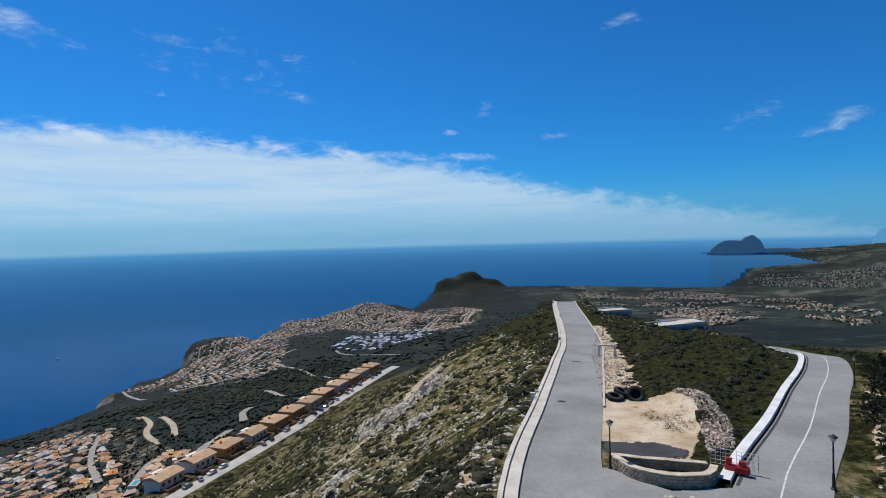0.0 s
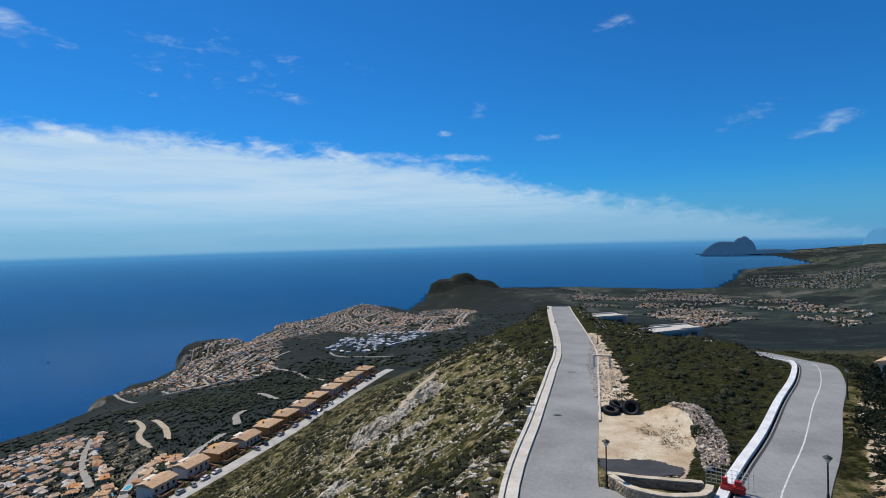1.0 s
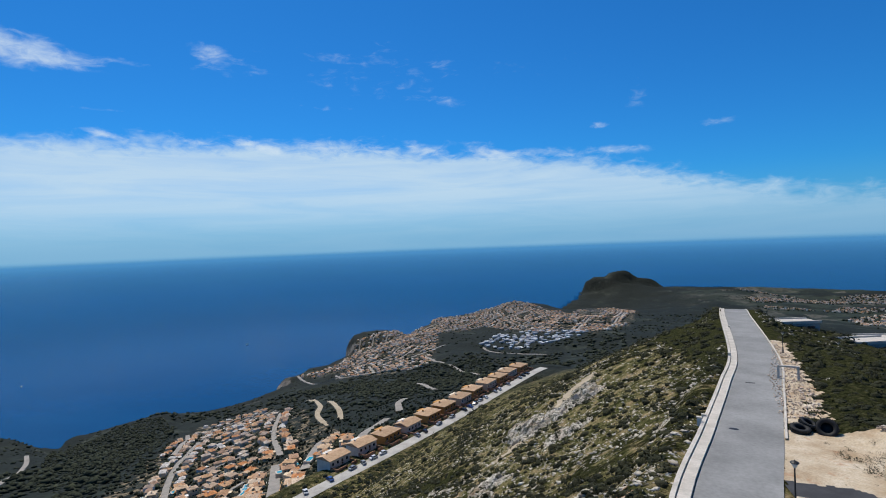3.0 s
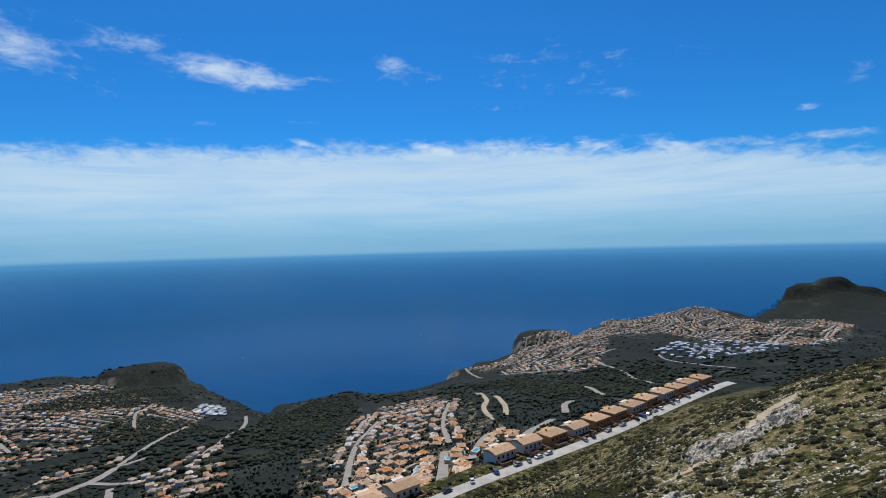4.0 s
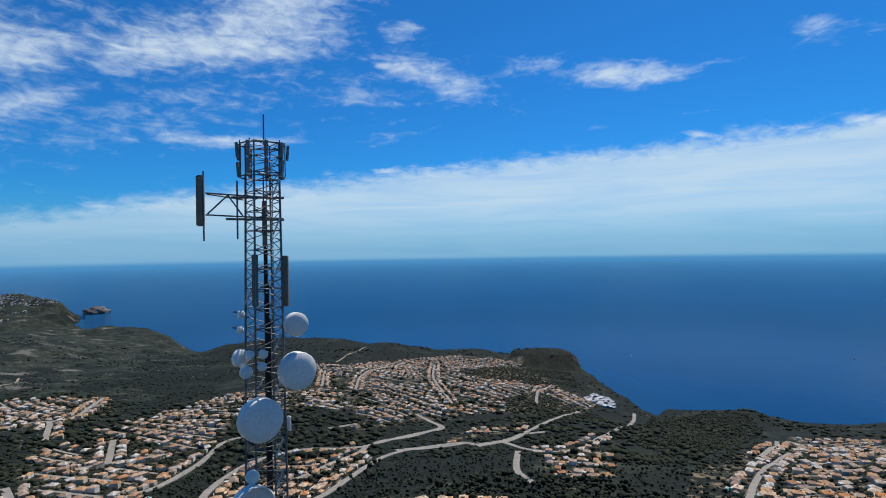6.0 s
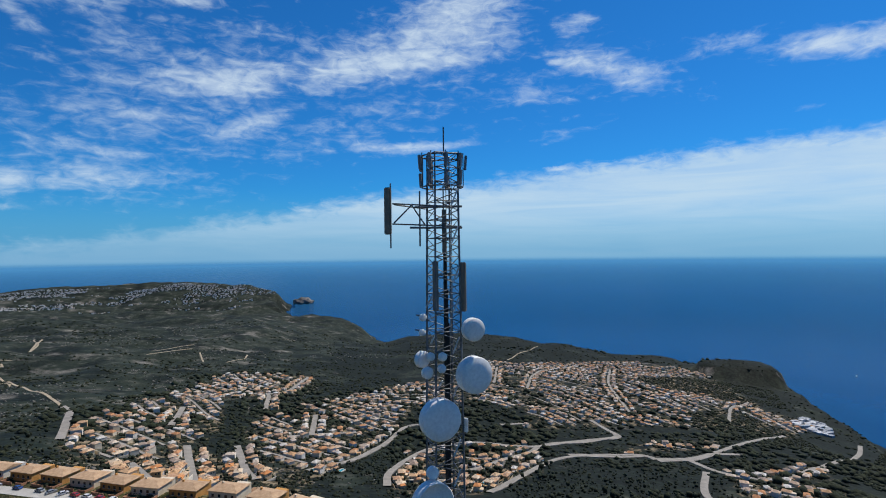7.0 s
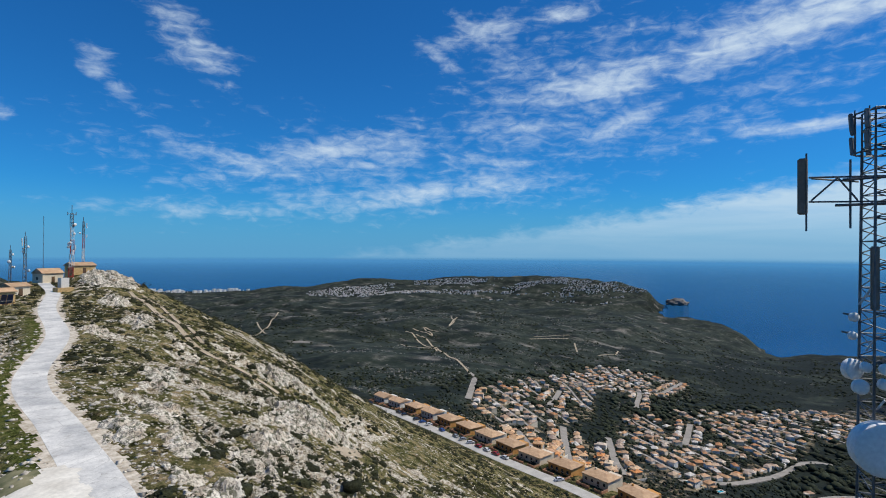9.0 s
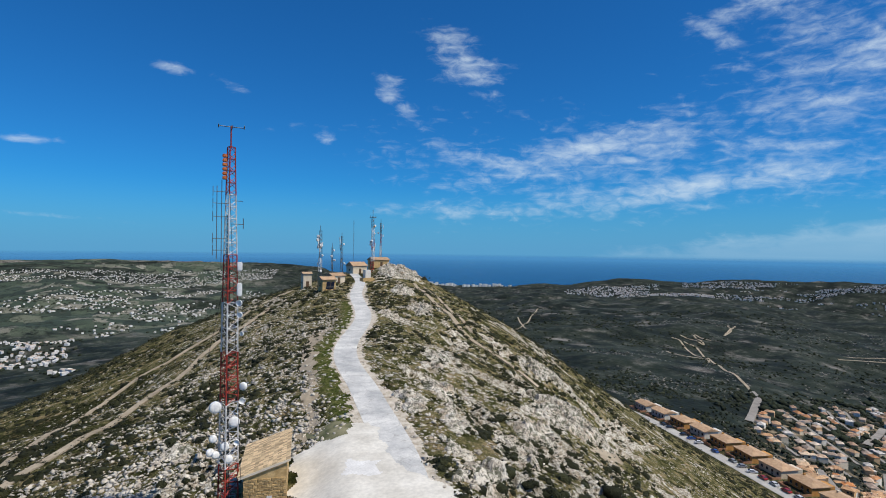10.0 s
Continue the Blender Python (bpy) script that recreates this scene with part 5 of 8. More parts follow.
def clumps(count, seed, lobes=2):
    """Rough crowns: some leaning, knobbly lumps with an uneven outline, as arrays of corners and faces."""
    r = np.random.RandomState(seed)
    out = []
    for _ in range(count):
        bm = bmesh.new()
        for _ in range(lobes):
            off = Vector((r.uniform(-0.32, 0.32), r.uniform(-0.32, 0.32), r.uniform(0.35, 0.75)))
            made = bmesh.ops.create_icosphere(bm, subdivisions=1, radius=1)
            s = r.uniform(0.38, 0.58)
            for v in made["verts"]:
                v.co = v.co * s * r.uniform(0.65, 1.3) * Vector((1, 1, 0.85)).z + off
        bm.verts.index_update()
        co = np.array([v.co[:] for v in bm.verts])
        out.append((co, np.array([[v.index for v in f.verts] for f in bm.faces])))
        bm.free()
    return out


def strewn(name, shapes, rows, material, label, category, smooth_faces=False):
    """Copies of some small shapes, joined into one mesh. Rows: x, y, z, size, height, turn, shape."""
    rows = np.asarray(rows, float)
    cs, fs, n = [], [], 0
    for k, (co, fa) in enumerate(shapes):
        sel = rows[rows[:, 6].astype(int) % len(shapes) == k]
        if not len(sel):
            continue
        c, s = np.cos(sel[:, 5])[:, None], np.sin(sel[:, 5])[:, None]
        x = (co[:, 0] * c - co[:, 1] * s) * sel[:, 3:4] + sel[:, 0:1]
        y = (co[:, 0] * s + co[:, 1] * c) * sel[:, 3:4] + sel[:, 1:2]
        z = co[:, 2] * sel[:, 4:5] + sel[:, 2:3]
        cs.append(np.stack(fold(x.ravel(), y.ravel(), z.ravel()), -1))
        fs.append((fa[None] + (np.arange(len(sel)) * len(co))[:, None, None] + n).reshape(-1, fa.shape[1]))
        n += len(sel) * len(co)
    co, fa = np.concatenate(cs), np.concatenate(fs)
    me = bpy.data.meshes.new(name)
    me.vertices.add(len(co))
    me.vertices.foreach_set("co", co.ravel())
    me.loops.add(fa.size)
    me.loops.foreach_set("vertex_index", fa.ravel())
    me.polygons.add(len(fa))
    me.polygons.foreach_set("loop_start", np.arange(len(fa)) * fa.shape[1])
    me.update(calc_edges=True)
    if smooth_faces:
        me.polygons.foreach_set("use_smooth", np.ones(len(fa), bool))
    me.materials.append(material)
    return tagged(new(name, me), label, category, kind="stuff")


def knobs(count, seed):
    """Rough low lumps of eight faces for what is far off."""
    r = np.random.RandomState(seed)
    out = []
    for _ in range(count):
        co = np.array([(1, 0, 0.2), (0, 1, 0.25), (-1, 0, 0.2), (0, -1, 0.25), (0, 0, 0.9), (0, 0, -0.3)]) * r.uniform(0.6, 1.25, (6, 1)) + r.normal(size=(6, 3)) * 0.12
        out.append((co, np.array([(0, 1, 4), (1, 2, 4), (2, 3, 4), (3, 0, 4), (1, 0, 5), (2, 1, 5), (3, 2, 5), (0, 3, 5)])))
    return out


def scatter(n, d0, d1, a0, a1, seed, power=1.0):
    """Random places in a ring sector, as arrays."""
    r = np.random.RandomState(seed)
    d = d0 * (d1 / d0) ** (r.rand(n) ** power)
    a = np.radians(r.uniform(a0, a1, n))
    return -np.sin(a) * d, np.cos(a) * d, r


def shards(count, seed):
    """Angular stones of eight faces."""
    r = np.random.RandomState(seed)
    out = []
    for _ in range(count):
        co = np.array([(1, 0, 0.1), (0, 1, 0.1), (-1, 0, 0.1), (0, -1, 0.1), (0, 0, 0.75), (0, 0, -0.4)]) * r.uniform(0.45, 1.4, (6, 1)) + r.normal(size=(6, 3)) * 0.22
        out.append((co, np.array([(0, 1, 4), (1, 2, 4), (2, 3, 4), (3, 0, 4), (1, 0, 5), (2, 1, 5), (3, 2, 5), (0, 3, 5)])))
    return out


# pines and carobs between the houses and over the far slopes
x, y, r = scatter(44000, 230, 2300, -12, 150, 51)
shore = coast_gap(x, y)
keep = (shore > 25) & (lumps(x, y, 150, 41) + lumps(x, y, 48, 42) * 0.8 > -0.55)
gap, _ = near_line(x, y, TERRACE_STREET)
keep &= (gap > 30) & (ground(x, y) < 333)
lane_gap = np.full(len(x), 1e9)
for line in lane_lines:
    for p in line:
        lane_gap = np.minimum(lane_gap, np.hypot(x - p.x, y - p.y))
lot_arr = np.array(lots)[:, :2]
lot_gap = np.full(len(x), 1e9)
for px, py in lot_arr:
    lot_gap = np.minimum(lot_gap, np.hypot(x - px, y - py))
keep &= (lane_gap > 6.5) & np.array([room(px, py, 4.5, trodden) for px, py in zip(x, y)]) & (lot_gap > 6.2) & ((y > -60) | (lot_gap < 45))
x, y = x[keep], y[keep]
big = np.where(lumps(x, y, 200, 43) > 0.1, 1.0, 0.6)
size = (2.2 + 5.2 * r.rand(len(x)) ** 1.6) * big
rows = np.stack([x, y, ground(x, y) - 0.4, size, size * r.uniform(0.8, 1.2, len(x)), r.uniform(0, 6.3, len(x)), r.randint(0, 6, len(x))], 1)
close = np.hypot(x, y) < 620
garden = []
for px, py in lot_arr:
    for _ in range(5 if math.hypot(px, py) < 900 else 3):
        a, q = r.uniform(0, 6.3), r.uniform(6.3, 10.5)
        gx, gy = px + q * math.cos(a), py + q * math.sin(a)
        if room(gx, gy, 5.6, taken) and room(gx, gy, 4.0, trodden):
            s0 = r.uniform(1.1, 2.9) * (1.35 if py > 150 else 1.15)
            garden.append((gx, gy, float(ground(gx, gy)) - 0.2, s0, s0 * r.uniform(0.9, 1.5), r.uniform(0, 6.3), r.randint(0, 6)))
for ring in GLADES:
    xs, ys = [p[0] for p in ring], [p[1] for p in ring]
    for _ in range(int((max(xs) - min(xs)) * (max(ys) - min(ys)) / 42)):
        gx, gy = r.uniform(min(xs), max(xs)), r.uniform(min(ys), max(ys))
        if inside(gx, gy, ring) and room(gx, gy, 4.5, trodden) and lumps(gx, gy, 60, 49) > -0.75:
            s0 = r.uniform(1.6, 4.2)
            garden.append((gx, gy, float(ground(gx, gy)) - 0.3, s0, s0 * r.uniform(0.8, 1.2), r.uniform(0, 6.3), r.randint(0, 6)))
strewn("garden_trees", knobs(6, 15), garden, PINES, "dark green trees and hedges between the villas", "trees")
tx, ty = [], []
for px, py in town_rows:
    for _ in range(2):
        tx.append(px + r.uniform(-32, 32))
        ty.append(py + r.uniform(-32, 32))
tx, ty = np.array(tx), np.array(ty)
size = r.uniform(3.0, 7.5, len(tx))
plain_trees = np.stack([tx, ty, ground(tx, ty) - 0.3, size, size, r.uniform(0, 6.3, len(tx)), r.randint(0, 6, len(tx))], 1)
strewn("valley_trees", clumps(6, 5, 1), rows[close], PINES, "dark pines and carob trees between the villas", "trees")
rows[:, 3:5] *= 1.25
strewn("far_trees", knobs(6, 6), rows[~close], PINES, "dark pines over the far slopes and coast", "trees")


strewn("plain_trees", knobs(6, 58), plain_trees, PINES, "dark trees among the houses of the distant towns", "trees")

# garrigue and bare rock over the northern hills
x, y, r = scatter(36000, 330, 2300, 88, 168, 55, 1.0)
lot_gap = np.full(len(x), 1e9)
for px, py in lot_arr[lot_arr[:, 1] < 0]:
    lot_gap = np.minimum(lot_gap, np.hypot(x - px, y - py))
keep = (lot_gap > 16) & (near_line(x, y, TERRACE_STREET)[0] > 30) & (ground(x, y) < 335) & (coast_gap(x, y) > 20) & (y < -20) & (lumps(x, y, 120, 47) + 0.9 * lumps(x, y, 40, 48) + r.uniform(-0.5, 0.5, len(x)) > -0.1)
x, y = x[keep], y[keep]
size = (0.9 + 1.9 * r.rand(len(x)) ** 2) * (0.8 + np.hypot(x, y) / 1500)
rows = np.stack([x, y, ground(x, y) - 0.2, size, size * r.uniform(0.6, 1.0, len(x)), r.uniform(0, 6.3, len(x)), r.randint(0, 6, len(x))], 1)
bare = lumps(x, y, 190, 45) + 0.8 * lumps(x, y, 60, 46) + 0.9 * r.rand(len(x)) > 1.05
GARRIGUE = tree_material("garrigue", (0.022, 0.03, 0.016), (0.045, 0.055, 0.03), (0.085, 0.088, 0.052))
strewn("garrigue", knobs(6, 56), rows[~bare], GARRIGUE, "dark low garrigue over the northern hills", "scrub")
rows[:, 3:5] *= 0.75
strewn("hill_rocks", knobs(6, 57), rows[bare], plain("grey_hill_rock", (0.1, 0.095, 0.082), (0.25, 0.235, 0.205), 6.0, 0.95, local=False), "grey bare rocks on the northern hills", "rocks")

# ---- terraced row along the street ----
OCHRE = plain("ochre_render", (0.5, 0.24, 0.07), (0.62, 0.33, 0.11), 2.5, 0.9, relief=0.01)
WHITE = plain("white_render", (0.64, 0.6, 0.53), (0.8, 0.76, 0.69), 2.5, 0.9, relief=0.01)
CREAM = plain("cream_render", (0.64, 0.54, 0.4), (0.76, 0.66, 0.51), 2.5, 0.9, relief=0.01)
CLAY = plain("clay_tiles", (0.45, 0.28, 0.16), (0.64, 0.44, 0.275), 1.4, 0.9, relief=0.03, each=0.25)
WOOD = plain("dark_wood", (0.08, 0.045, 0.025), (0.15, 0.09, 0.05), 0.8, 0.7)
CLAY_WALL = plain("terracotta_wall", (0.36, 0.17, 0.09), (0.46, 0.25, 0.15), 1.5, 0.9)
RUBBER = plain("black_rubber", (0.012, 0.012, 0.012), (0.03, 0.03, 0.03), 0.6, 0.75)
CHROME = plain("wheel_metal", (0.3, 0.3, 0.31), (0.5, 0.5, 0.52), 0.3, 0.35, metal=0.8)
CAR_PAINTS = [plain("car_paint", c, tuple(min(1, v * 1.25) for v in c), 2.0, 0.25, spec=0.6) for c in ((0.02, 0.022, 0.026), (0.6, 0.6, 0.6), (0.03, 0.08, 0.25), (0.25, 0.26, 0.27), (0.3, 0.02, 0.02))]


def terrace_house(wall_mat, w, d, gable):
    base = new("terraced_house")
    h = 3.3
    bm = bmesh.new()
    box(bm, -w / 2, -d / 2, -6, w / 2, d / 2, h)
    box(bm, -w / 2 + 1, -d / 2 - 3.2, -6, 0.5, -d / 2, 3.0)
    part("wall", bm, wall_mat, base)
    bm = bmesh.new()
    hip(bm, -w / 2, -d / 2, w / 2, d / 2, h, 1.5, inset=0.0 if gable else None)
    part("roof", bm, CLAY, base)
    for s, rows in ((1, (1.0,)), (-1, (1.2,))):
        for z in rows:
            for k in range(4):
                if s == 1 and z < 1 and k == 1:
                    continue
                x = (k - 1.5) * w / 4.3
                bm = bmesh.new()
                box(bm, x - 0.55, s * d / 2 - 0.12, z, x + 0.55, s * d / 2 + 0.06, z + 1.25)
                win = part("window", bm, WINDOW, base)
                bm = bmesh.new()
                box(bm, x - 0.7, s * d / 2 - 0.05, z - 0.14, x + 0.7, s * d / 2 + 0.18, z)
                part("sill", bm, WHITE, win)
    bm = bmesh.new()
    box(bm, -w / 8.6 - 0.5, d / 2 - 0.1, 0, -w / 8.6 + 0.5, d / 2 + 0.07, 2.1)
    part("door", bm, WOOD, base)
    bm = bmesh.new()
    box(bm, w * 0.25 - 0.35, -1.2, h + 0.6, w * 0.25 + 0.35, -0.5, h + 2.0)
    part("chimney", bm, wall_mat, base)
    # front yard wall and steps
    bm = bmesh.new()
    for x0, x1 in ((-w / 2, -w / 8.6 - 1.2), (-w / 8.6 + 1.2, w / 2)):
        box(bm, x0, d / 2 + 4.2, -1.5, x1, d / 2 + 4.45, 0.95)
    for x in (-w / 2, w / 2 - 0.25):
        box(bm, x, d / 2, -1.5, x + 0.25, d / 2 + 4.2, 0.85)
    part("yard_wall", bm, CLAY_WALL, base)
    return base


def lathe(bm, rings, sides=16, axis="z", m=0):
    """Turned shape through rings of (radius, height)."""
    rows = []
    for rad, z in rings:
        row = []
        for i in range(sides):
            a = 2 * math.pi * i / sides
            p = (rad * math.cos(a), rad * math.sin(a), z)
            row.append(bm.verts.new({"z": p, "y": (p[0], p[2], p[1]), "x": (p[2], p[0], p[1])}[axis]))
        rows.append(row)
    for a, b in zip(rows[:-1], rows[1:]):
        for i in range(sides):
            bm.faces.new((a[i], a[(i + 1) % sides], b[(i + 1) % sides], b[i])).material_index = m
    if rings[0][0] > 1e-4:
        bm.faces.new(rows[0][::-1]).material_index = m
    if rings[-1][0] > 1e-4:
        bm.faces.new(rows[-1]).material_index = m
    bmesh.ops.remove_doubles(bm, verts=bm.verts, dist=1e-5)
    bmesh.ops.recalc_face_normals(bm, faces=bm.faces)


def car(paint):
    base = new("car")
    bm = bmesh.new()
    prof = [(-2.1, 0.35), (-2.15, 0.75), (-1.3, 0.95), (-0.75, 1.42), (0.95, 1.46), (1.75, 1.0), (2.1, 0.85), (2.12, 0.35)]
    sides = []
    for y, k in ((-0.86, 1.0), (0.86, 1.0)):
        sides.append([bm.verts.new((x, y * (0.84 if z > 1.2 else 1.0), z)) for x, z in prof])
    bm.faces.new(sides[0])
    bm.faces.new(sides[1][::-1])
    for i in range(len(prof)):
        j = (i + 1) % len(prof)
        bm.faces.new((sides[0][j], sides[0][i], sides[1][i], sides[1][j]))
    bmesh.ops.recalc_face_normals(bm, faces=bm.faces)
    part("body", bm, paint, base)
    bm = bmesh.new()
    for q in ([(-1.27, 0.99), (-0.8, 1.38)], [(1.0, 1.42), (1.68, 1.05)]):
        a = [bm.verts.new((q[0][0] + 0.02 * (1 if q[0][0] > 0 else -1), y, q[0][1] + 0.02)) for y in (-0.7, 0.7)]
        b = [bm.verts.new((q[1][0] + 0.02 * (1 if q[0][0] > 0 else -1), y, q[1][1] + 0.02)) for y in (0.7, -0.7)]
        bm.faces.new(a + b)
    for s in (-1, 1):
        bm.faces.new([bm.verts.new((x, s * (0.885 if z < 1.2 else 0.75), z)) for x, z in ((-0.95, 1.0), (1.5, 1.0), (0.9, 1.38), (-0.65, 1.36))])
    part("window", bm, WINDOW, base)
    for x in (-1.35, 1.35):
        for y in (-0.82, 0.82):
            bm = bmesh.new()
            lathe(bm, [(0.2, -0.11), (0.33, -0.11), (0.33, 0.11), (0.2, 0.11)], 12, "y")
            bm.verts.ensure_lookup_table()
            bmesh.ops.translate(bm, verts=bm.verts, vec=(x, y, 0.33))
            wheel = part("wheel", bm, RUBBER, base)
            bm = bmesh.new()
            lathe(bm, [(0.2, -0.12), (0.2, 0.12)], 10, "y")
            bmesh.ops.translate(bm, verts=bm.verts, vec=(x, y, 0.33))
            part("rim", bm, CHROME, wheel)
    return base


row_kinds = [terrace_house(OCHRE, 12.5, 8.6, False), terrace_house(WHITE, 12, 8.2, True), terrace_house(CREAM, 13, 8.6, False)]
for k, words in zip(row_kinds, ("ochre rendered terraced house with a hipped clay roof", "white rendered terraced house with a gabled clay roof", "cream rendered terraced house with a hipped clay roof")):
    tagged(k, words + " beside the street", "house", "houses along the street")
cars = [car(p) for p in CAR_PAINTS]
for c, words in zip(cars, ("black", "white", "blue", "grey", "dark red")):
    tagged(c, words + " parked car at the edge of the street", "car", "cars parked along the street")
row_used, car_used = set(), set()
ORDER = [0, 2, 0, 2, 0, 2, 0, 0, 1, 0, 1, 1, None, None, 1, 2, 0, 2, 1, 2, 0, 2, 0, None, 0, 2, 2, 1, 2]
dice = random.Random(3)


def put_one(kinds, used_set, k, m):
    if k in used_set:
        return copy_thing(kinds[k], m)
    used_set.add(k)
    kinds[k].matrix_basis = m
    return kinds[k]


for i, (p, e) in enumerate(stroll(TERRACE_STREET, 17.2, 16.6)):
    right = Vector((e.y, -e.x))
    if p.y < -300:
        break
    if ORDER[i % len(ORDER)] is None:
        continue
    q = p.to_2d() + right * (13.4 + dice.uniform(-0.8, 0.8))
    put_one(row_kinds, row_used, ORDER[i % len(ORDER)], pose(q.x, q.y, p.z + 0.25 + dice.uniform(-0.3, 0.5), 0, 0, math.degrees(math.atan2(e.y, e.x)) + dice.uniform(-2, 2)))
for i, (p, e) in enumerate(stroll(TERRACE_STREET, 6.4, 20.0)):
    if p.y < -300 or dice.random() < 0.42:
        continue
    right = Vector((e.y, -e.x))
    q = p.to_2d() + right * 2.0
    put_one(cars, car_used, dice.choice((0, 0, 1, 2, 3, 3, 1, 4)), pose(q.x, q.y, p.z + 0.13, 0, 0, math.degrees(math.atan2(e.y, e.x)) + dice.choice((0, 180, 62, 75)) + dice.uniform(-4, 4)))

# ---- the grey lattice tower ----
STEEL = plain("galvanised_steel", (0.1, 0.11, 0.12), (0.2, 0.21, 0.22), 0.8, 0.55, metal=0.5, fine=0.2)
PANEL = plain("antenna_panel", (0.16, 0.17, 0.18), (0.24, 0.25, 0.26), 0.9, 0.6)
RUSTY = plain("brown_panel", (0.16, 0.13, 0.1), (0.25, 0.21, 0.17), 0.9, 0.7)
DISH = plain("dish_white", (0.8, 0.79, 0.76), (0.9, 0.89, 0.86), 1.2, 0.45)
DISH_FACE = plain("dish_cover", (0.8, 0.78, 0.74), (0.88, 0.86, 0.82), 1.6, 0.55)
CABLE = plain("black_cable", (0.015, 0.015, 0.015), (0.03, 0.03, 0.03), 0.3, 0.6)
RED = plain("red_mast_paint", (0.28, 0.025, 0.015), (0.42, 0.05, 0.03), 0.9, 0.6, fine=0.25)
MAST_WHITE = plain("white_mast_paint", (0.5, 0.48, 0.46), (0.72, 0.7, 0.68), 0.9, 0.6, fine=0.25)
ORANGE = plain("orange_antenna", (0.5, 0.12, 0.03), (0.65, 0.2, 0.06), 0.7, 0.5)


def tube(bm, a, b, r, sides=6, m=0):
    a, b = Vector(a), Vector(b)
    e = b - a
    turn = e.to_track_quat("Z", "Y")
    rows = []
    for p in (a, b):
        rows.append([bm.verts.new(p + turn @ Vector((r * math.cos(2 * math.pi * i / sides), r * math.sin(2 * math.pi * i / sides), 0))) for i in range(sides)])
    for i in range(sides):
        bm.faces.new((rows[0][i], rows[0][(i + 1) % sides], rows[1][(i + 1) % sides], rows[1][i])).material_index = m
    bm.faces.new(rows[0][::-1]).material_index = m
    bm.faces.new(rows[1]).material_index = m


def drum(base, at, az, radius, deep, face=True, tip=0.0):
    """A round dish with a cover, that looks along an azimuth; with its mount."""
    m = Matrix.Translation(at) @ look((0, 0, 0), way(az, tip))
    bm = bmesh.new()
    lathe(bm, [(radius * 0.25, deep * 1.35), (radius * 0.75, deep * 1.1), (radius * 0.97, deep), (radius, deep * 0.9), (radius, 0.03), (radius * 0.97, 0.0), (radius * 0.95, 0.0), (radius * 0.95, 0.06), (radius * 0.3, 0.1 if face else deep * 0.6), (0, 0.1 if face else deep * 0.65)], 32)
    bmesh.ops.transform(bm, matrix=m, verts=bm.verts)
    d = part("dish", bm, DISH, base, "white drum dish antenna", flat=False)
    if face:
        bm = bmesh.new()
        lathe(bm, [(radius * 0.995, 0.0), (radius * 0.97, -0.03), (radius * 0.5, -0.06), (0, -0.07)], 32)
        bmesh.ops.transform(bm, matrix=m, verts=bm.verts)
        part("cover", bm, DISH_FACE, d, "pale grey dish cover", flat=False)
    bm = bmesh.new()
    tube(bm, (0, -radius * 0.7, deep * 1.3), (0, radius * 0.7, deep * 1.3), 0.06)
    tube(bm, (0, 0.1, deep * 1.2), (0, 0.1, deep * 1.2 + 0.5), 0.05)
    bmesh.ops.transform(bm, matrix=m, verts=bm.verts)
    part("mount", bm, STEEL, d)
    return d


def lattice(base, x, y, z0, z1, w0, w1, legs, turn, paint, bay, leg_r=0.06, brace_r=0.028, single=True):
    """A lattice section between two heights: each leg and each bay's bracing is a part. paint gives the material by height."""
    def corner(i, z):
        k = (z - z0) / (z1 - z0)
        h = (w0 + (w1 - w0) * k) / 2 * (1.414 if legs == 4 else 1.1547)
        a = radians(turn) + 2 * math.pi * i / legs
        return Vector((x + h * math.cos(a), y + h * math.sin(a), z))
    n = max(1, round((z1 - z0) / bay))
    zs = [z0 + (z1 - z0) * i / n for i in range(n + 1)]
    for i in range(legs):
        z = 0
        while z < n:
            m, e = paint((zs[z] + zs[z + 1]) / 2), z + 1
            while e < n and paint((zs[e] + zs[e + 1]) / 2) == m:
                e += 1
            bm = bmesh.new()
            tube(bm, corner(i, zs[z]), corner(i, zs[e]), leg_r)
            part("leg", bm, m, base)
            z = e
    for k in range(n):
        bm = bmesh.new()
        for i in range(legs):
            j = (i + 1) % legs
            a, b = (zs[k], zs[k + 1]) if (k + i) % 2 else (zs[k + 1], zs[k])
            mid = (zs[k] + zs[k + 1]) / 2
            for p, q in ((corner(i, zs[k]), corner(j, mid)), (corner(j, mid), corner(i, zs[k + 1])), (corner(i, zs[k + 1]), corner(j, zs[k + 1]))):
                tube(bm, p, q, brace_r, 4)
                if single:
                    part("brace", bm, paint(mid), base)
                    bm = bmesh.new()
        if single:
            bm.free()
        else:
            part("bracing", bm, paint((zs[k] + zs[k + 1]) / 2), base)
    return corner


TX, TY = -34.0, -3.15
tower = new("lattice_tower")
tagged(tower, "tall grey steel lattice tower with drum dishes and panel antennas", "tower")
foot = float(ground(TX, TY)) - 0.5
lattice(tower, TX, TY, foot, 446.2, 2.12, 1.48, 4, 67.7, lambda z: STEEL, 1.15, 0.065, 0.03)
lattice(tower, TX, TY, 446.2, 448.0, 1.48, 1.48, 4, 67.7, lambda z: STEEL, 1.05, 0.05, 0.028)
rt = Vector((-0.035, 1.0, 0)).normalized()
fw = Vector((1.0, 0.035, 0))


def at(right, front, z):
    """A place by the tower's middle line: to the right and to the front as seen from the road, and a height."""
    p = Vector((TX, TY, 0)) + rt * right + fw * front
    return Vector((p.x, p.y, z))


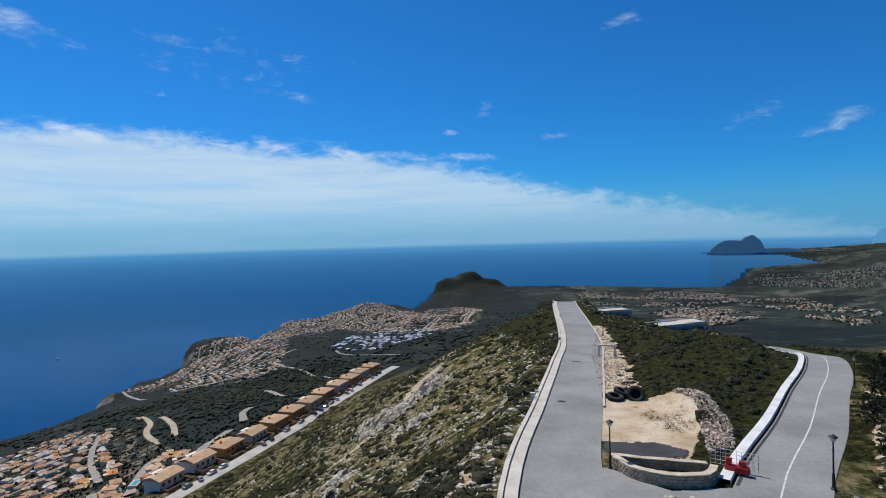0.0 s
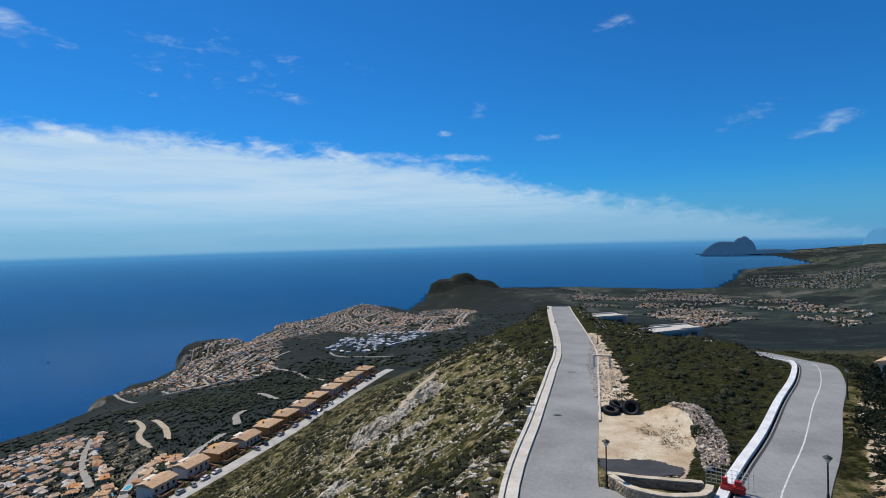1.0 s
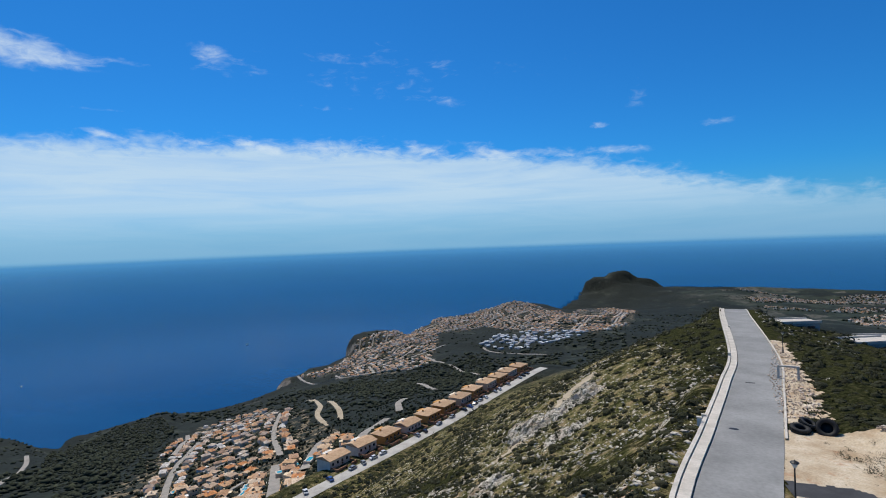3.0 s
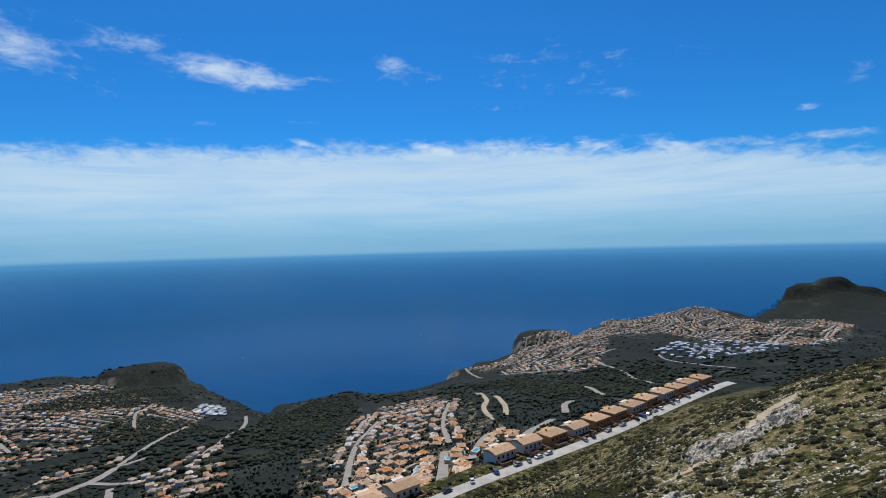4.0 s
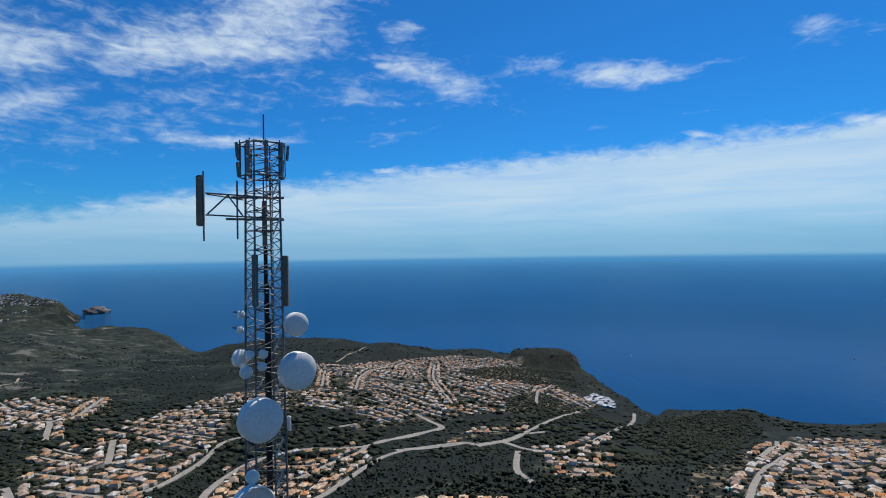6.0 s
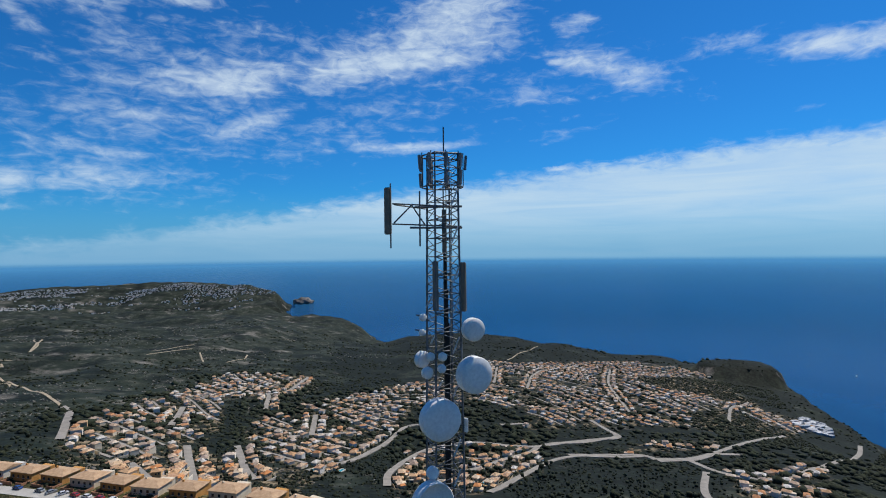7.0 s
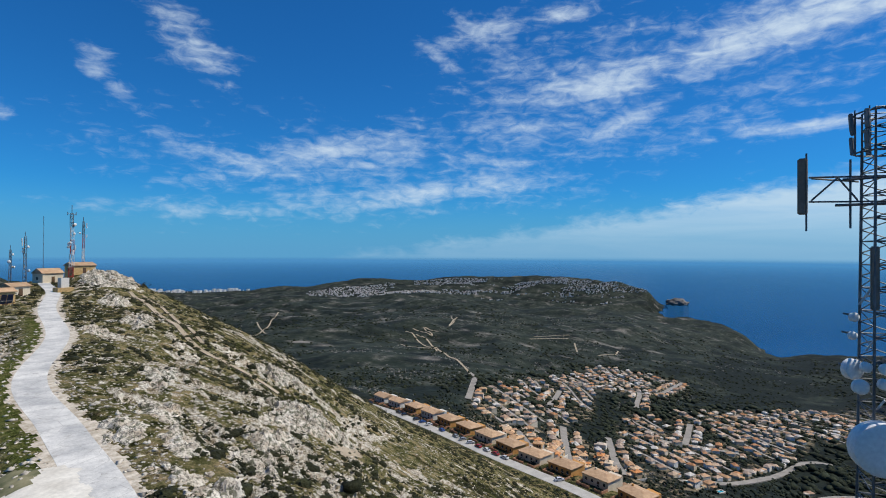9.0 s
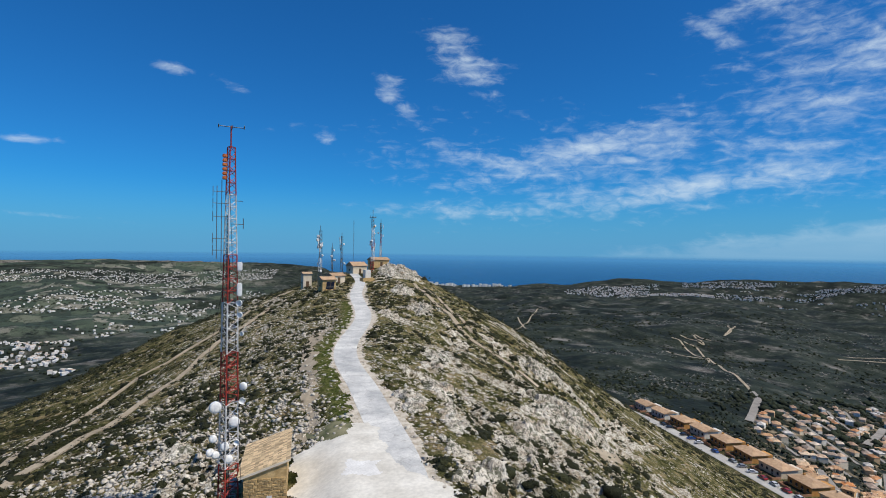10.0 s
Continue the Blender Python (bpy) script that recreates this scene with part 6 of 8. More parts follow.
def bar(name, base, pairs, r, material, label="", sides=6):
    bm = bmesh.new()
    for a, b in pairs:
        tube(bm, a, b, r, sides)
    return part(name, bm, material, base, label)


def slab(name, base, middle, w, h, d, az, material, label="", tip=0.0):
    bm = bmesh.new()
    bmesh.ops.create_cube(bm, size=1)
    bmesh.ops.scale(bm, vec=(w, d, h), verts=bm.verts)
    bmesh.ops.bevel(bm, geom=bm.edges[:], offset=min(w, d, h) * 0.2, segments=2, affect="EDGES")
    bmesh.ops.transform(bm, matrix=Matrix.Translation(middle) @ Matrix.Rotation(radians(az), 4, "Z") @ Matrix.Rotation(radians(tip), 4, "X"), verts=bm.verts)
    return part(name, bm, material, base, label)


bar("lightning_rod", tower, [(at(0.1, 0, 447.9), at(0.1, 0, 449.7))], 0.05, STEEL)
# head ring that carries the small panels
bm = bmesh.new()
for z in (447.85, 445.95):
    prev = None
    for i in range(17):
        a = 2 * math.pi * i / 16
        p = Vector((TX + 1.28 * math.cos(a), TY + 1.28 * math.sin(a), z))
        if prev is not None:
            tube(bm, prev, p, 0.045, 5)
        prev = p
    for i in range(4):
        a = radians(67.7) + i * math.pi / 2
        tube(bm, (TX + 1.02 * math.cos(a), TY + 1.02 * math.sin(a), z), (TX + 1.28 * math.cos(a), TY + 1.28 * math.sin(a), z), 0.04, 5)
part("head_ring", bm, STEEL, tower)
for i in range(9):
    a = 2 * math.pi * i / 9 + 0.2
    for z, h in ((447.45, 0.9), (446.45, 0.9)):
        if (i * 7 + int(z)) % 5 == 0:
            continue
        c = Vector((TX + 1.45 * math.cos(a), TY + 1.45 * math.sin(a), z))
        pn = slab("panel_antenna", tower, c, 0.22, h, 0.16, math.degrees(a) - 90, PANEL, "slim grey panel antenna", tip=-4)
    bar("pole", tower, [((TX + 1.3 * math.cos(a), TY + 1.3 * math.sin(a), 446.0), (TX + 1.3 * math.cos(a), TY + 1.3 * math.sin(a), 448.05))], 0.035, STEEL)
# long arm with the tall panel
bar("arm", tower, [(at(-3.1, 0.2, 444.95), at(1.15, 0.3, 444.7)), (at(-3.1, 0.2, 443.7), at(1.15, 0.3, 443.5)), (at(-3.0, 0.2, 443.75), at(-1.9, 0.2, 444.85)), (at(-1.9, 0.2, 444.85), at(-1.1, 0.2, 443.65)), (at(-1.1, -0.9, 444.7), at(-3.0, 0.15, 444.9))], 0.05, STEEL)
bar("arm", tower, [(at(-2.0, 0.45, 443.45), at(1.2, 0.45, 443.42)), (at(-1.7, 0.45, 444.7), at(1.2, 0.45, 444.72))], 0.075, STEEL)
bar("pole", tower, [(at(-3.2, 0.2, 442.2), at(-3.2, 0.2, 446.2))], 0.05, STEEL)
slab("panel_antenna", tower, at(-3.36, 0.25, 444.5), 0.42, 2.9, 0.3, 82, RUSTY, "tall dark brown panel antenna on an arm")
bar("pole", tower, [(at(-1.4, 0.2, 442.3), at(-1.4, 0.2, 445.7))], 0.055, STEEL)
slab("panel_antenna", tower, at(0.1, 0.3, 443.2), 0.26, 2.7, 0.18, 75, RUSTY, "narrow brown panel antenna")
slab("panel_antenna", tower, at(-0.46, 0.95, 439.9), 0.34, 3.0, 0.22, 100, RUSTY, "long brown panel antenna")
slab("panel_antenna", tower, at(1.2, 0.4, 439.8), 0.4, 3.0, 0.24, 70, RUSTY, "long brown panel antenna")
slab("panel_antenna", tower, at(1.3, 0.5, 431.4), 0.26, 0.85, 0.12, 60, DISH, "small white panel antenna")
# ladder and cables
bar("ladder", tower, [(at(0.22, 0.15, foot), at(0.22, 0.15, 447)), (at(0.55, 0.1, foot), at(0.55, 0.1, 447))] + [(at(0.22, 0.15, foot + 0.4 * i), at(0.55, 0.1, foot + 0.4 * i)) for i in range(int((446.5 - foot) / 0.4))], 0.022, STEEL, sides=4)
bar("cable_run", tower, [(at(0.05 + 0.07 * i, 0.3, foot), at(0.05 + 0.07 * i, 0.3, 446 - i * 2.1)) for i in range(5)], 0.04, CABLE, "black feeder cables up the tower", sides=5)
for pair in [(at(-1.05 + 0.25 * (k % 3), 0.7, z), at(-0.6 + 0.25 * (k % 3), 0.85, z + 0.8)) for k, z in enumerate((438.6, 436.4, 433.4))] + [(at(0.55, 0.75, z), at(0.95, 0.7, z + 1.0)) for z in (444.8, 442.5, 440.0, 438.2, 435.8, 433.2, 429.6, 427.8)]:
    bar("strut", tower, [pair], 0.05, MAST_WHITE, "pale angled strut")
FACE = -90 + 24
drum(tower, at(1.85, 1.0, 437.25), FACE, 0.7, 0.45, True, 0)
drum(tower, at(1.95, 1.2, 434.55), FACE + 6, 1.1, 0.7, True, 0)
drum(tower, at(-0.12, 1.9, 432.1), FACE + 2, 1.22, 0.75, True, 0)
drum(tower, at(-0.55, 1.9, 427.2), FACE + 8, 1.25, 0.8, False, 4)
drum(tower, at(-1.2, 1.0, 435.5), FACE + 25, 0.5, 0.32)
drum(tower, at(-0.75, 1.25, 435.7), FACE + 10, 0.25, 0.18)
drum(tower, at(-0.95, 1.3, 434.75), FACE + 5, 0.36, 0.22)
drum(tower, at(-0.05, 1.3, 435.7), FACE, 0.26, 0.18)
drum(tower, at(-0.1, 1.3, 435.0), FACE + 8, 0.26, 0.18)
drum(tower, at(-0.7, 1.4, 428.85), FACE, 0.38, 0.25)
drum(tower, at(-1.2, 0.9, 438.0), FACE + 20, 0.22, 0.16)
drum(tower, at(-1.25, 0.9, 437.1), FACE + 20, 0.2, 0.16)

# ---- the red and white mast ----
RX, RY = -0.5, -42.0
mast = new("radio_mast")
tagged(mast, "red and white banded lattice mast crowded with antennas", "mast", "masts on the crest")
rfoot = float(ground(RX, RY)) - 0.4
BANDS = (425.6, 430.2, 433.7, 437.0, 440.5, 444.6, 447.7)


def banded(z):
    return (RED, MAST_WHITE)[sum(z > b for b in BANDS) % 2]


lattice(mast, RX, RY, rfoot, 437.0, 1.35, 1.0, 3, 80, banded, 0.85, 0.05, 0.026)
lattice(mast, RX, RY, 437.0, 447.7, 1.0, 0.5, 3, 80, banded, 0.8, 0.04, 0.022)
bar("pole", mast, [((RX, RY, 447.6), (RX, RY, 449.15))], 0.05, RED)
bar("cross_antenna", mast, [((RX - 0.9, RY, 449.05), (RX + 0.85, RY, 449.1)), ((RX - 0.1, RY - 0.5, 449.08), (RX - 0.1, RY + 0.5, 449.08)), ((RX - 0.85, RY - 0.1, 449.0), (RX - 0.85, RY + 0.1, 449.2)), ((RX + 0.8, RY - 0.1, 449.0), (RX + 0.8, RY + 0.1, 449.2))], 0.03, STEEL)
for k in range(6):
    slab("panel_antenna", mast, (RX + 0.38, RY + 0.1, 445.55 + k * 0.3), 0.3, 0.24, 0.26, 10, ORANGE, "orange stacked antenna box")
bar("pole", mast, [((RX + 0.55, RY, 439.5), (RX + 0.55, RY, 445.4)), ((RX + 0.85, RY + 0.1, 440.0), (RX + 0.85, RY + 0.1, 445.0))], 0.025, STEEL)
for z in (440.6, 441.4, 442.9, 443.8, 444.6):
    bar("dipole", mast, [((RX + 0.1, RY, z), (RX + 1.1, RY + 0.1, z)), ((RX + 1.1, RY + 0.1, z - 0.35), (RX + 1.1, RY + 0.1, z + 0.35))], 0.02, STEEL, sides=4)
bar("dipole", mast, [((RX - 0.1, RY, 442.4), (RX - 0.9, RY, 442.4)), ((RX - 0.85, RY, 442.1), (RX - 0.85, RY, 442.8)), ((RX - 0.1, RY, 444.0), (RX - 0.8, RY, 444.0))], 0.025, STEEL)
slab("equipment_box", mast, (RX - 0.65, RY + 0.2, 439.5), 0.34, 0.6, 0.25, 0, DISH, "white equipment box")
slab("equipment_box", mast, (RX - 0.65, RY + 0.2, 437.9), 0.34, 0.9, 0.25, 0, DISH, "white equipment box")
for dx, z, az, rad in ((-0.75, 437.0, -30, 0.3), (-0.8, 436.2, -30, 0.28), (-1.0, 434.9, -40, 0.2), (-1.15, 431.3, -35, 0.38), (-1.1, 430.3, -10, 0.3), (0.95, 430.0, 20, 0.55), (-0.5, 428.9, 0, 0.5), (1.1, 427.9, 30, 0.35), (1.3, 427.0, 40, 0.38), (0.2, 427.3, 10, 0.4), (0.9, 426.8, 25, 0.36), (-0.7, 427.5, -20, 0.28), (-0.1, 426.4, 5, 0.38)):
    drum(mast, Vector((RX + dx * 0.8, RY + 0.6, z)), az, rad * 0.72, rad * 0.4, rad > 0.3)
bar("cable_run", mast, [((RX + 0.12 * i - 0.1, RY + 0.1, rfoot), (RX + 0.06 * i, RY + 0.1, 440 + i)) for i in range(4)], 0.03, CABLE)
bar("guy_wire", mast, [((RX + 0.1, RY + 0.6, 446), (RX - 0.9, RY + 3.2, 424.2)), ((RX + 0.4, RY, 438), (RX + 1.9, RY - 6, 430)), ((RX + 1.9, RY - 6, 430), (RX + 2.1, RY - 6.2, 422.5))], 0.015, CABLE, sides=4)

# ---- masts and huts at the north end of the crest ----


def far_mast(az, d, top, wide, colors, extras, label):
    x, y = -math.sin(radians(az)) * d - 0.7, math.cos(radians(az)) * d - 2.9
    z0 = float(ground(x, y)) - 0.5
    base = new("radio_mast")
    tagged(base, label, "mast", "masts on the crest")
    n = len(colors)
    for i, m in enumerate(colors):
        a, b = z0 + (top - z0) * i / n, z0 + (top - z0) * (i + 1) / n
        lattice(base, x, y, a, b, wide * (1 - 0.4 * i / n), wide * (1 - 0.4 * (i + 1) / n), 3, 20 * i, lambda z: m, 1.4, 0.075 if wide > 0.5 else 0.02, 0.04 if wide > 0.5 else 0.012)
    bar("pole", base, [((x, y, top), (x, y, top + 1.6))], 0.08, STEEL)
    r = random.Random(int(az * 10))
    for k in range(extras):
        z = z0 + (top - z0) * r.uniform(0.25, 0.98)
        a = r.uniform(0, 6.28)
        if r.random() < 0.5:
            slab("panel_antenna", base, (x + 0.9 * math.cos(a), y + 0.9 * math.sin(a), z), 0.35, r.uniform(0.9, 1.8), 0.25, math.degrees(a) - 90, DISH, "pale panel antenna")
        else:
            drum(base, Vector((x + 0.9 * math.cos(a), y + 0.9 * math.sin(a), z)), r.uniform(-60, 60), r.uniform(0.3, 0.6), 0.3)
    return x, y, base


mx, my, mbase = far_mast(165.84, 200, 452.4, 1.4, [RED, MAST_WHITE, RED, MAST_WHITE, STEEL], 9, "red and white lattice mast on the rocky summit")
bar("cross_antenna", mbase, [((mx - 1.1, my, 452.2), (mx + 1.1, my, 452.2)), ((mx - 1.1, my, 451.8), (mx - 1.1, my, 452.8)), ((mx + 1.1, my, 451.8), (mx + 1.1, my, 452.8)), ((mx, my, 452), (mx, my, 455.0))], 0.1, STEEL)
far_mast(164.99, 214, 450.6, 0.9, [STEEL, MAST_WHITE, RED, STEEL], 5, "slim grey and red lattice mast on the summit")
far_mast(171.3, 186, 446.6, 1.3, [STEEL, MAST_WHITE, STEEL, STEEL], 16, "lattice mast thick with panel antennas")
far_mast(169.08, 226, 445.5, 1.1, [STEEL, STEEL, STEEL], 8, "grey lattice mast behind the huts")
far_mast(170.06, 240, 441.0, 0.9, [STEEL, STEEL], 4, "thin grey lattice mast behind the huts")
far_mast(167.85, 255, 452.5, 0.3, [STEEL, STEEL], 0, "very thin grey pole mast behind the huts")

STONE_WALL = plain("rough_stone_wall", (0.42, 0.27, 0.11), (0.66, 0.46, 0.22), 0.5, 0.95, relief=0.05, fine=0.35)
TILE_NEAR = plain("clay_tile_row", (0.78, 0.56, 0.32), (0.94, 0.75, 0.49), 0.5, 0.9, relief=0.02, each=0.6)


def hut(x, y, w, d, h, turn, rise, wall, label, sink=1.5, doors=True):
    base = new("hut")
    base.matrix_basis = pose(x, y, float(ground(x, y)), 0, 0, turn)
    tagged(base, label, "hut")
    bm = bmesh.new()
    box(bm, -w / 2, -d / 2, -sink, w / 2, d / 2, h)
    part("wall", bm, wall, base)
    bm = bmesh.new()
    hip(bm, -w / 2, -d / 2, w / 2, d / 2, h, rise, 0.3, 0.16, inset=0.0)
    part("roof", bm, CLAY, base)
    if doors:
        bm = bmesh.new()
        box(bm, -0.5, d / 2 - 0.1, -0.2, 0.5, d / 2 + 0.06, 2.0)
        part("door", bm, WOOD, base)
        bm = bmesh.new()
        box(bm, w / 2 - 0.1, -0.6, 1.0, w / 2 + 0.06, 0.3, 1.9)
        part("window", bm, WINDOW, base)
    return base


def on_crest(az, d):
    return -math.sin(radians(az)) * d - 0.7, math.cos(radians(az)) * d - 2.9


hut(*on_crest(167.5, 216), 6.5, 5, 3.0, 20, 1.7, CREAM, "cream hut with a clay roof at the end of the track")
hut(*on_crest(165.2, 208), 7, 4.5, 2.6, 15, 1.2, STONE_WALL, "brick equipment hut beside the summit mast")
hut(*on_crest(172.7, 182), 2.8, 2.6, 4.4, 10, 0.7, CREAM, "tall narrow cream hut on the crest")
hut(*on_crest(170.6, 150), 3.8, 3.4, 2.8, 12, 0.9, STONE_WALL, "stone hut with solar panels on the slope")
hut(*on_crest(169.7, 168), 5.0, 3.2, 2.4, 30, 1.0, CREAM, "low hut with a pale roof beside the masts")
hx, hy = on_crest(166.4, 178)
bm = bmesh.new()
box(bm, -1.0, -0.9, 0, 1.0, 0.9, 2.6)
cabinet = part("equipment_cabinet", bm, WHITE)
cabinet.matrix_basis = pose(hx, hy, float(ground(hx, hy)) + 1.2, 0, 0, 12)
tagged(cabinet, "white equipment cabinet on a stone plinth", "cabinet")
bm = bmesh.new()
box(bm, -2.0, -1.4, -1.5, 2.0, 1.4, 1.2)
plinth = part("plinth", bm, STONE_WALL)
plinth.matrix_basis = pose(hx, hy, float(ground(hx, hy)), 0, 0, 12)
tagged(plinth, "rough stone plinth under the white cabinet", "plinth")
sx, sy = on_crest(170.35, 146)
solar = new("solar_panels")
solar.matrix_basis = pose(sx, sy, float(ground(sx, sy)), 0, 0, 10)
tagged(solar, "pair of dark blue solar panels on a frame", "solar panels")
BLUE = plain("solar_glass", (0.01, 0.02, 0.06), (0.02, 0.035, 0.1), 0.6, 0.15, spec=0.7)
for k in (-0.55, 0.55):
    slab("solar_panel", solar, (k, 0.8, 1.6), 1.0, 2.2, 0.06, 0, BLUE, tip=-25)
bar("frame", solar, [((-1.1, 0.4, 0), (-1.1, 0.9, 2.4)), ((1.1, 0.4, 0), (1.1, 0.9, 2.4)), ((-1.1, 0.8, 1.2), (1.1, 0.8, 1.2))], 0.05, STEEL)

# ---- the stone hut beside the red and white mast ----
stone_hut = new("stone_hut")
HW, HD, HH, HR = 2.8, 5.8, 2.7, 1.05
hutx, huty = -3.25, -43.3
hz = 422.7
stone_hut.matrix_basis = pose(hutx, huty, hz, 0, 0, -7)
tagged(stone_hut, "stone hut with a pale clay tile roof beside the mast", "hut")
bm = bmesh.new()
box(bm, -HW / 2, -HD / 2, -2.0, HW / 2, HD / 2, HH)
wall = part("wall", bm, STONE_WALL, stone_hut)
bm = bmesh.new()
v = [bm.verts.new(c) for c in ((-HW / 2 - 0.25, -HD / 2 - 0.3, HH + HR), (-HW / 2 - 0.25, HD / 2 + 0.14, HH + HR), (HW / 2 + 0.3, HD / 2 + 0.14, HH), (HW / 2 + 0.3, -HD / 2 - 0.3, HH))]
f = bm.faces.new(v[::-1])
bmesh.ops.recalc_face_normals(bm, faces=bm.faces)
r2 = bmesh.ops.extrude_face_region(bm, geom=[f])
bmesh.ops.translate(bm, verts=[e for e in r2["geom"] if isinstance(e, bmesh.types.BMVert)], vec=(0, 0, -0.16))
bmesh.ops.recalc_face_normals(bm, faces=bm.faces)
roof = part("roof", bm, CREAM, stone_hut, "sloping clay tile roof")
# the gable under the high eave
bm = bmesh.new()
for s in (-1, 1):
    y0, y1 = sorted((s * HD / 2, s * (HD / 2 - 0.25)))
    a = [bm.verts.new(c) for c in ((-HW / 2, y0, HH), (HW / 2, y0, HH), (-HW / 2, y0, HH + HR - 0.15))]
    b = [bm.verts.new(c) for c in ((-HW / 2, y1, HH), (HW / 2, y1, HH), (-HW / 2, y1, HH + HR - 0.15))]
    bm.faces.new(a)
    bm.faces.new(b[::-1])
    for i in range(3):
        j = (i + 1) % 3
        bm.faces.new((a[j], a[i], b[i], b[j]))
box(bm, -HW / 2, -HD / 2 + 0.26, HH, -HW / 2 + 0.25, HD / 2 - 0.26, HH + HR - 0.15)
bmesh.ops.recalc_face_normals(bm, faces=bm.faces)
part("gable", bm, STONE_WALL, stone_hut)
# rounded roof tiles, each one a piece
bm = bmesh.new()
rows = []
for k in range(6):
    a = math.pi * k / 5
    rows.append((bm.verts.new((0, -0.1 * math.cos(a), 0.075 * math.sin(a))), bm.verts.new((0.46, -0.085 * math.cos(a), 0.06 * math.sin(a) - 0.02))))
for p, q in zip(rows[:-1], rows[1:]):
    bm.faces.new((p[0], p[1], q[1], q[0]))
tile_mesh = bpy.data.meshes.new("tile")
bm.to_mesh(tile_mesh)
bm.free()
tile_mesh.materials.append(TILE_NEAR)
fall = math.degrees(math.atan2(HR, HW + 0.55))
for i in range(11):
    for j in range(31):
        k = i / 11
        ob = new("tile", tile_mesh)
        ob.parent = roof
        ob.matrix_basis = pose(-HW / 2 - 0.25 + (HW + 0.5) * k, -HD / 2 - 0.2 + j * 0.2, HH + HR + 0.01 - HR * k * (HW + 0.5) / (HW + 0.55), 0, fall - 2, dice.uniform(-2, 2))
bm = bmesh.new()
box(bm, -0.45, HD / 2 - 0.06, 0.9, -0.1, HD / 2 + 0.05, 1.3)
part("vent", bm, WHITE, stone_hut)
bm = bmesh.new()
box(bm, 0.35, HD / 2 - 0.06, -1.5, 1.15, HD / 2 + 0.05, 0.9)
part("door", bm, WOOD, stone_hut)
STONES = plain("hut_stones", (0.44, 0.28, 0.11), (0.74, 0.53, 0.27), 0.4, 0.95, relief=0.02, each=0.45)
bm = bmesh.new()
box(bm, -0.14, -0.03, -0.09, 0.14, 0.03, 0.09)
bmesh.ops.bevel(bm, geom=bm.edges[:], offset=0.02, segments=1, affect="EDGES")
stone_mesh = bpy.data.meshes.new("stone")
bm.to_mesh(stone_mesh)
bm.free()
stone_mesh.materials.append(STONES)
for j in range(14):
    for i in range(12):
        u = -HW / 2 + 0.15 + i * 0.3 + (0.12 if j % 2 else 0)
        z = -0.4 + j * 0.215
        if u > HW / 2 or (0.25 < u < 1.3 and z < 1.0):
            continue
        ob = new("stone", stone_mesh)
        ob.parent = wall
        ob.matrix_basis = pose(u, HD / 2 + 0.01, z, dice.uniform(-4, 4), dice.uniform(-6, 6), dice.uniform(-4, 4)) @ Matrix.Diagonal((dice.uniform(0.8, 1.1), 1, dice.uniform(0.8, 1.1), 1))

# ---- beside the roads on the crest ----
KERB = plain("pale_concrete_kerb", (0.46, 0.42, 0.36), (0.64, 0.59, 0.52), 1.4, 0.9, relief=0.01, local=False)
GUTTER = plain("white_concrete_channel", (0.6, 0.6, 0.6), (0.8, 0.8, 0.8), 1.8, 0.85, local=False)
ROAD_LINE = plain("worn_white_line", (0.5, 0.5, 0.48), (0.72, 0.72, 0.7), 0.7, 0.8, local=False)
DARK_PATCH = plain("fresh_dark_asphalt", (0.035, 0.035, 0.038), (0.06, 0.06, 0.063), 1.5, 0.85, local=False)


def sand_material():
    s = Nodes("sandy_earth", 0.95, spec=0.1)
    at = s.place()
    c = s.ramp(s.noise(at, 2.6, 7, 0.65), (0.32, (0.4, 0.29, 0.18)), (0.55, (0.56, 0.46, 0.33)), (0.72, (0.68, 0.6, 0.48)))
    c = s.mix(s.ramp(s.noise(at, 1.9, 6, 0.7), (0.58, 0.0), (0.68, 0.75)), c, (0.4, 0.2, 0.1))
    c = s.mix(s.ramp(s.noise(at, 1.1, 8, 0.75), (0.62, 0.0), (0.66, 0.85)), c, (0.07, 0.08, 0.03))
    s.color(s.mix(0.8, c, s.ramp(s.noise(at, 0.14, 4, 0.7), (0.3, 0.6), (0.6, 1.0)), "MULTIPLY"))
    s.bump(s.noise(at, 0.3, 6, 0.7), 0.8, 0.08)
    return s.mat


SAND = sand_material()
WALL_STONE = plain("dry_stone", (0.26, 0.19, 0.12), (0.56, 0.45, 0.32), 0.35, 0.95, relief=0.05, fine=0.4)
COPING = plain("worn_warm_coping", (0.42, 0.34, 0.24), (0.66, 0.57, 0.44), 0.9, 0.95, relief=0.03, local=False)
IRON = plain("black_iron", (0.012, 0.012, 0.012), (0.03, 0.03, 0.03), 0.5, 0.5)
GLASS_LAMP = plain("lamp_glass", (0.5, 0.5, 0.48), (0.65, 0.65, 0.62), 0.3, 0.2, spec=0.6)
BARRIER_RED = plain("red_plastic", (0.4, 0.02, 0.015), (0.52, 0.04, 0.03), 0.6, 0.45)
LIMESTONE = plain("pale_limestone", (0.46, 0.39, 0.3), (0.82, 0.75, 0.64), 1.1, 0.95, relief=0.06, local=False, fine=0.18, each=0.3, island=True)


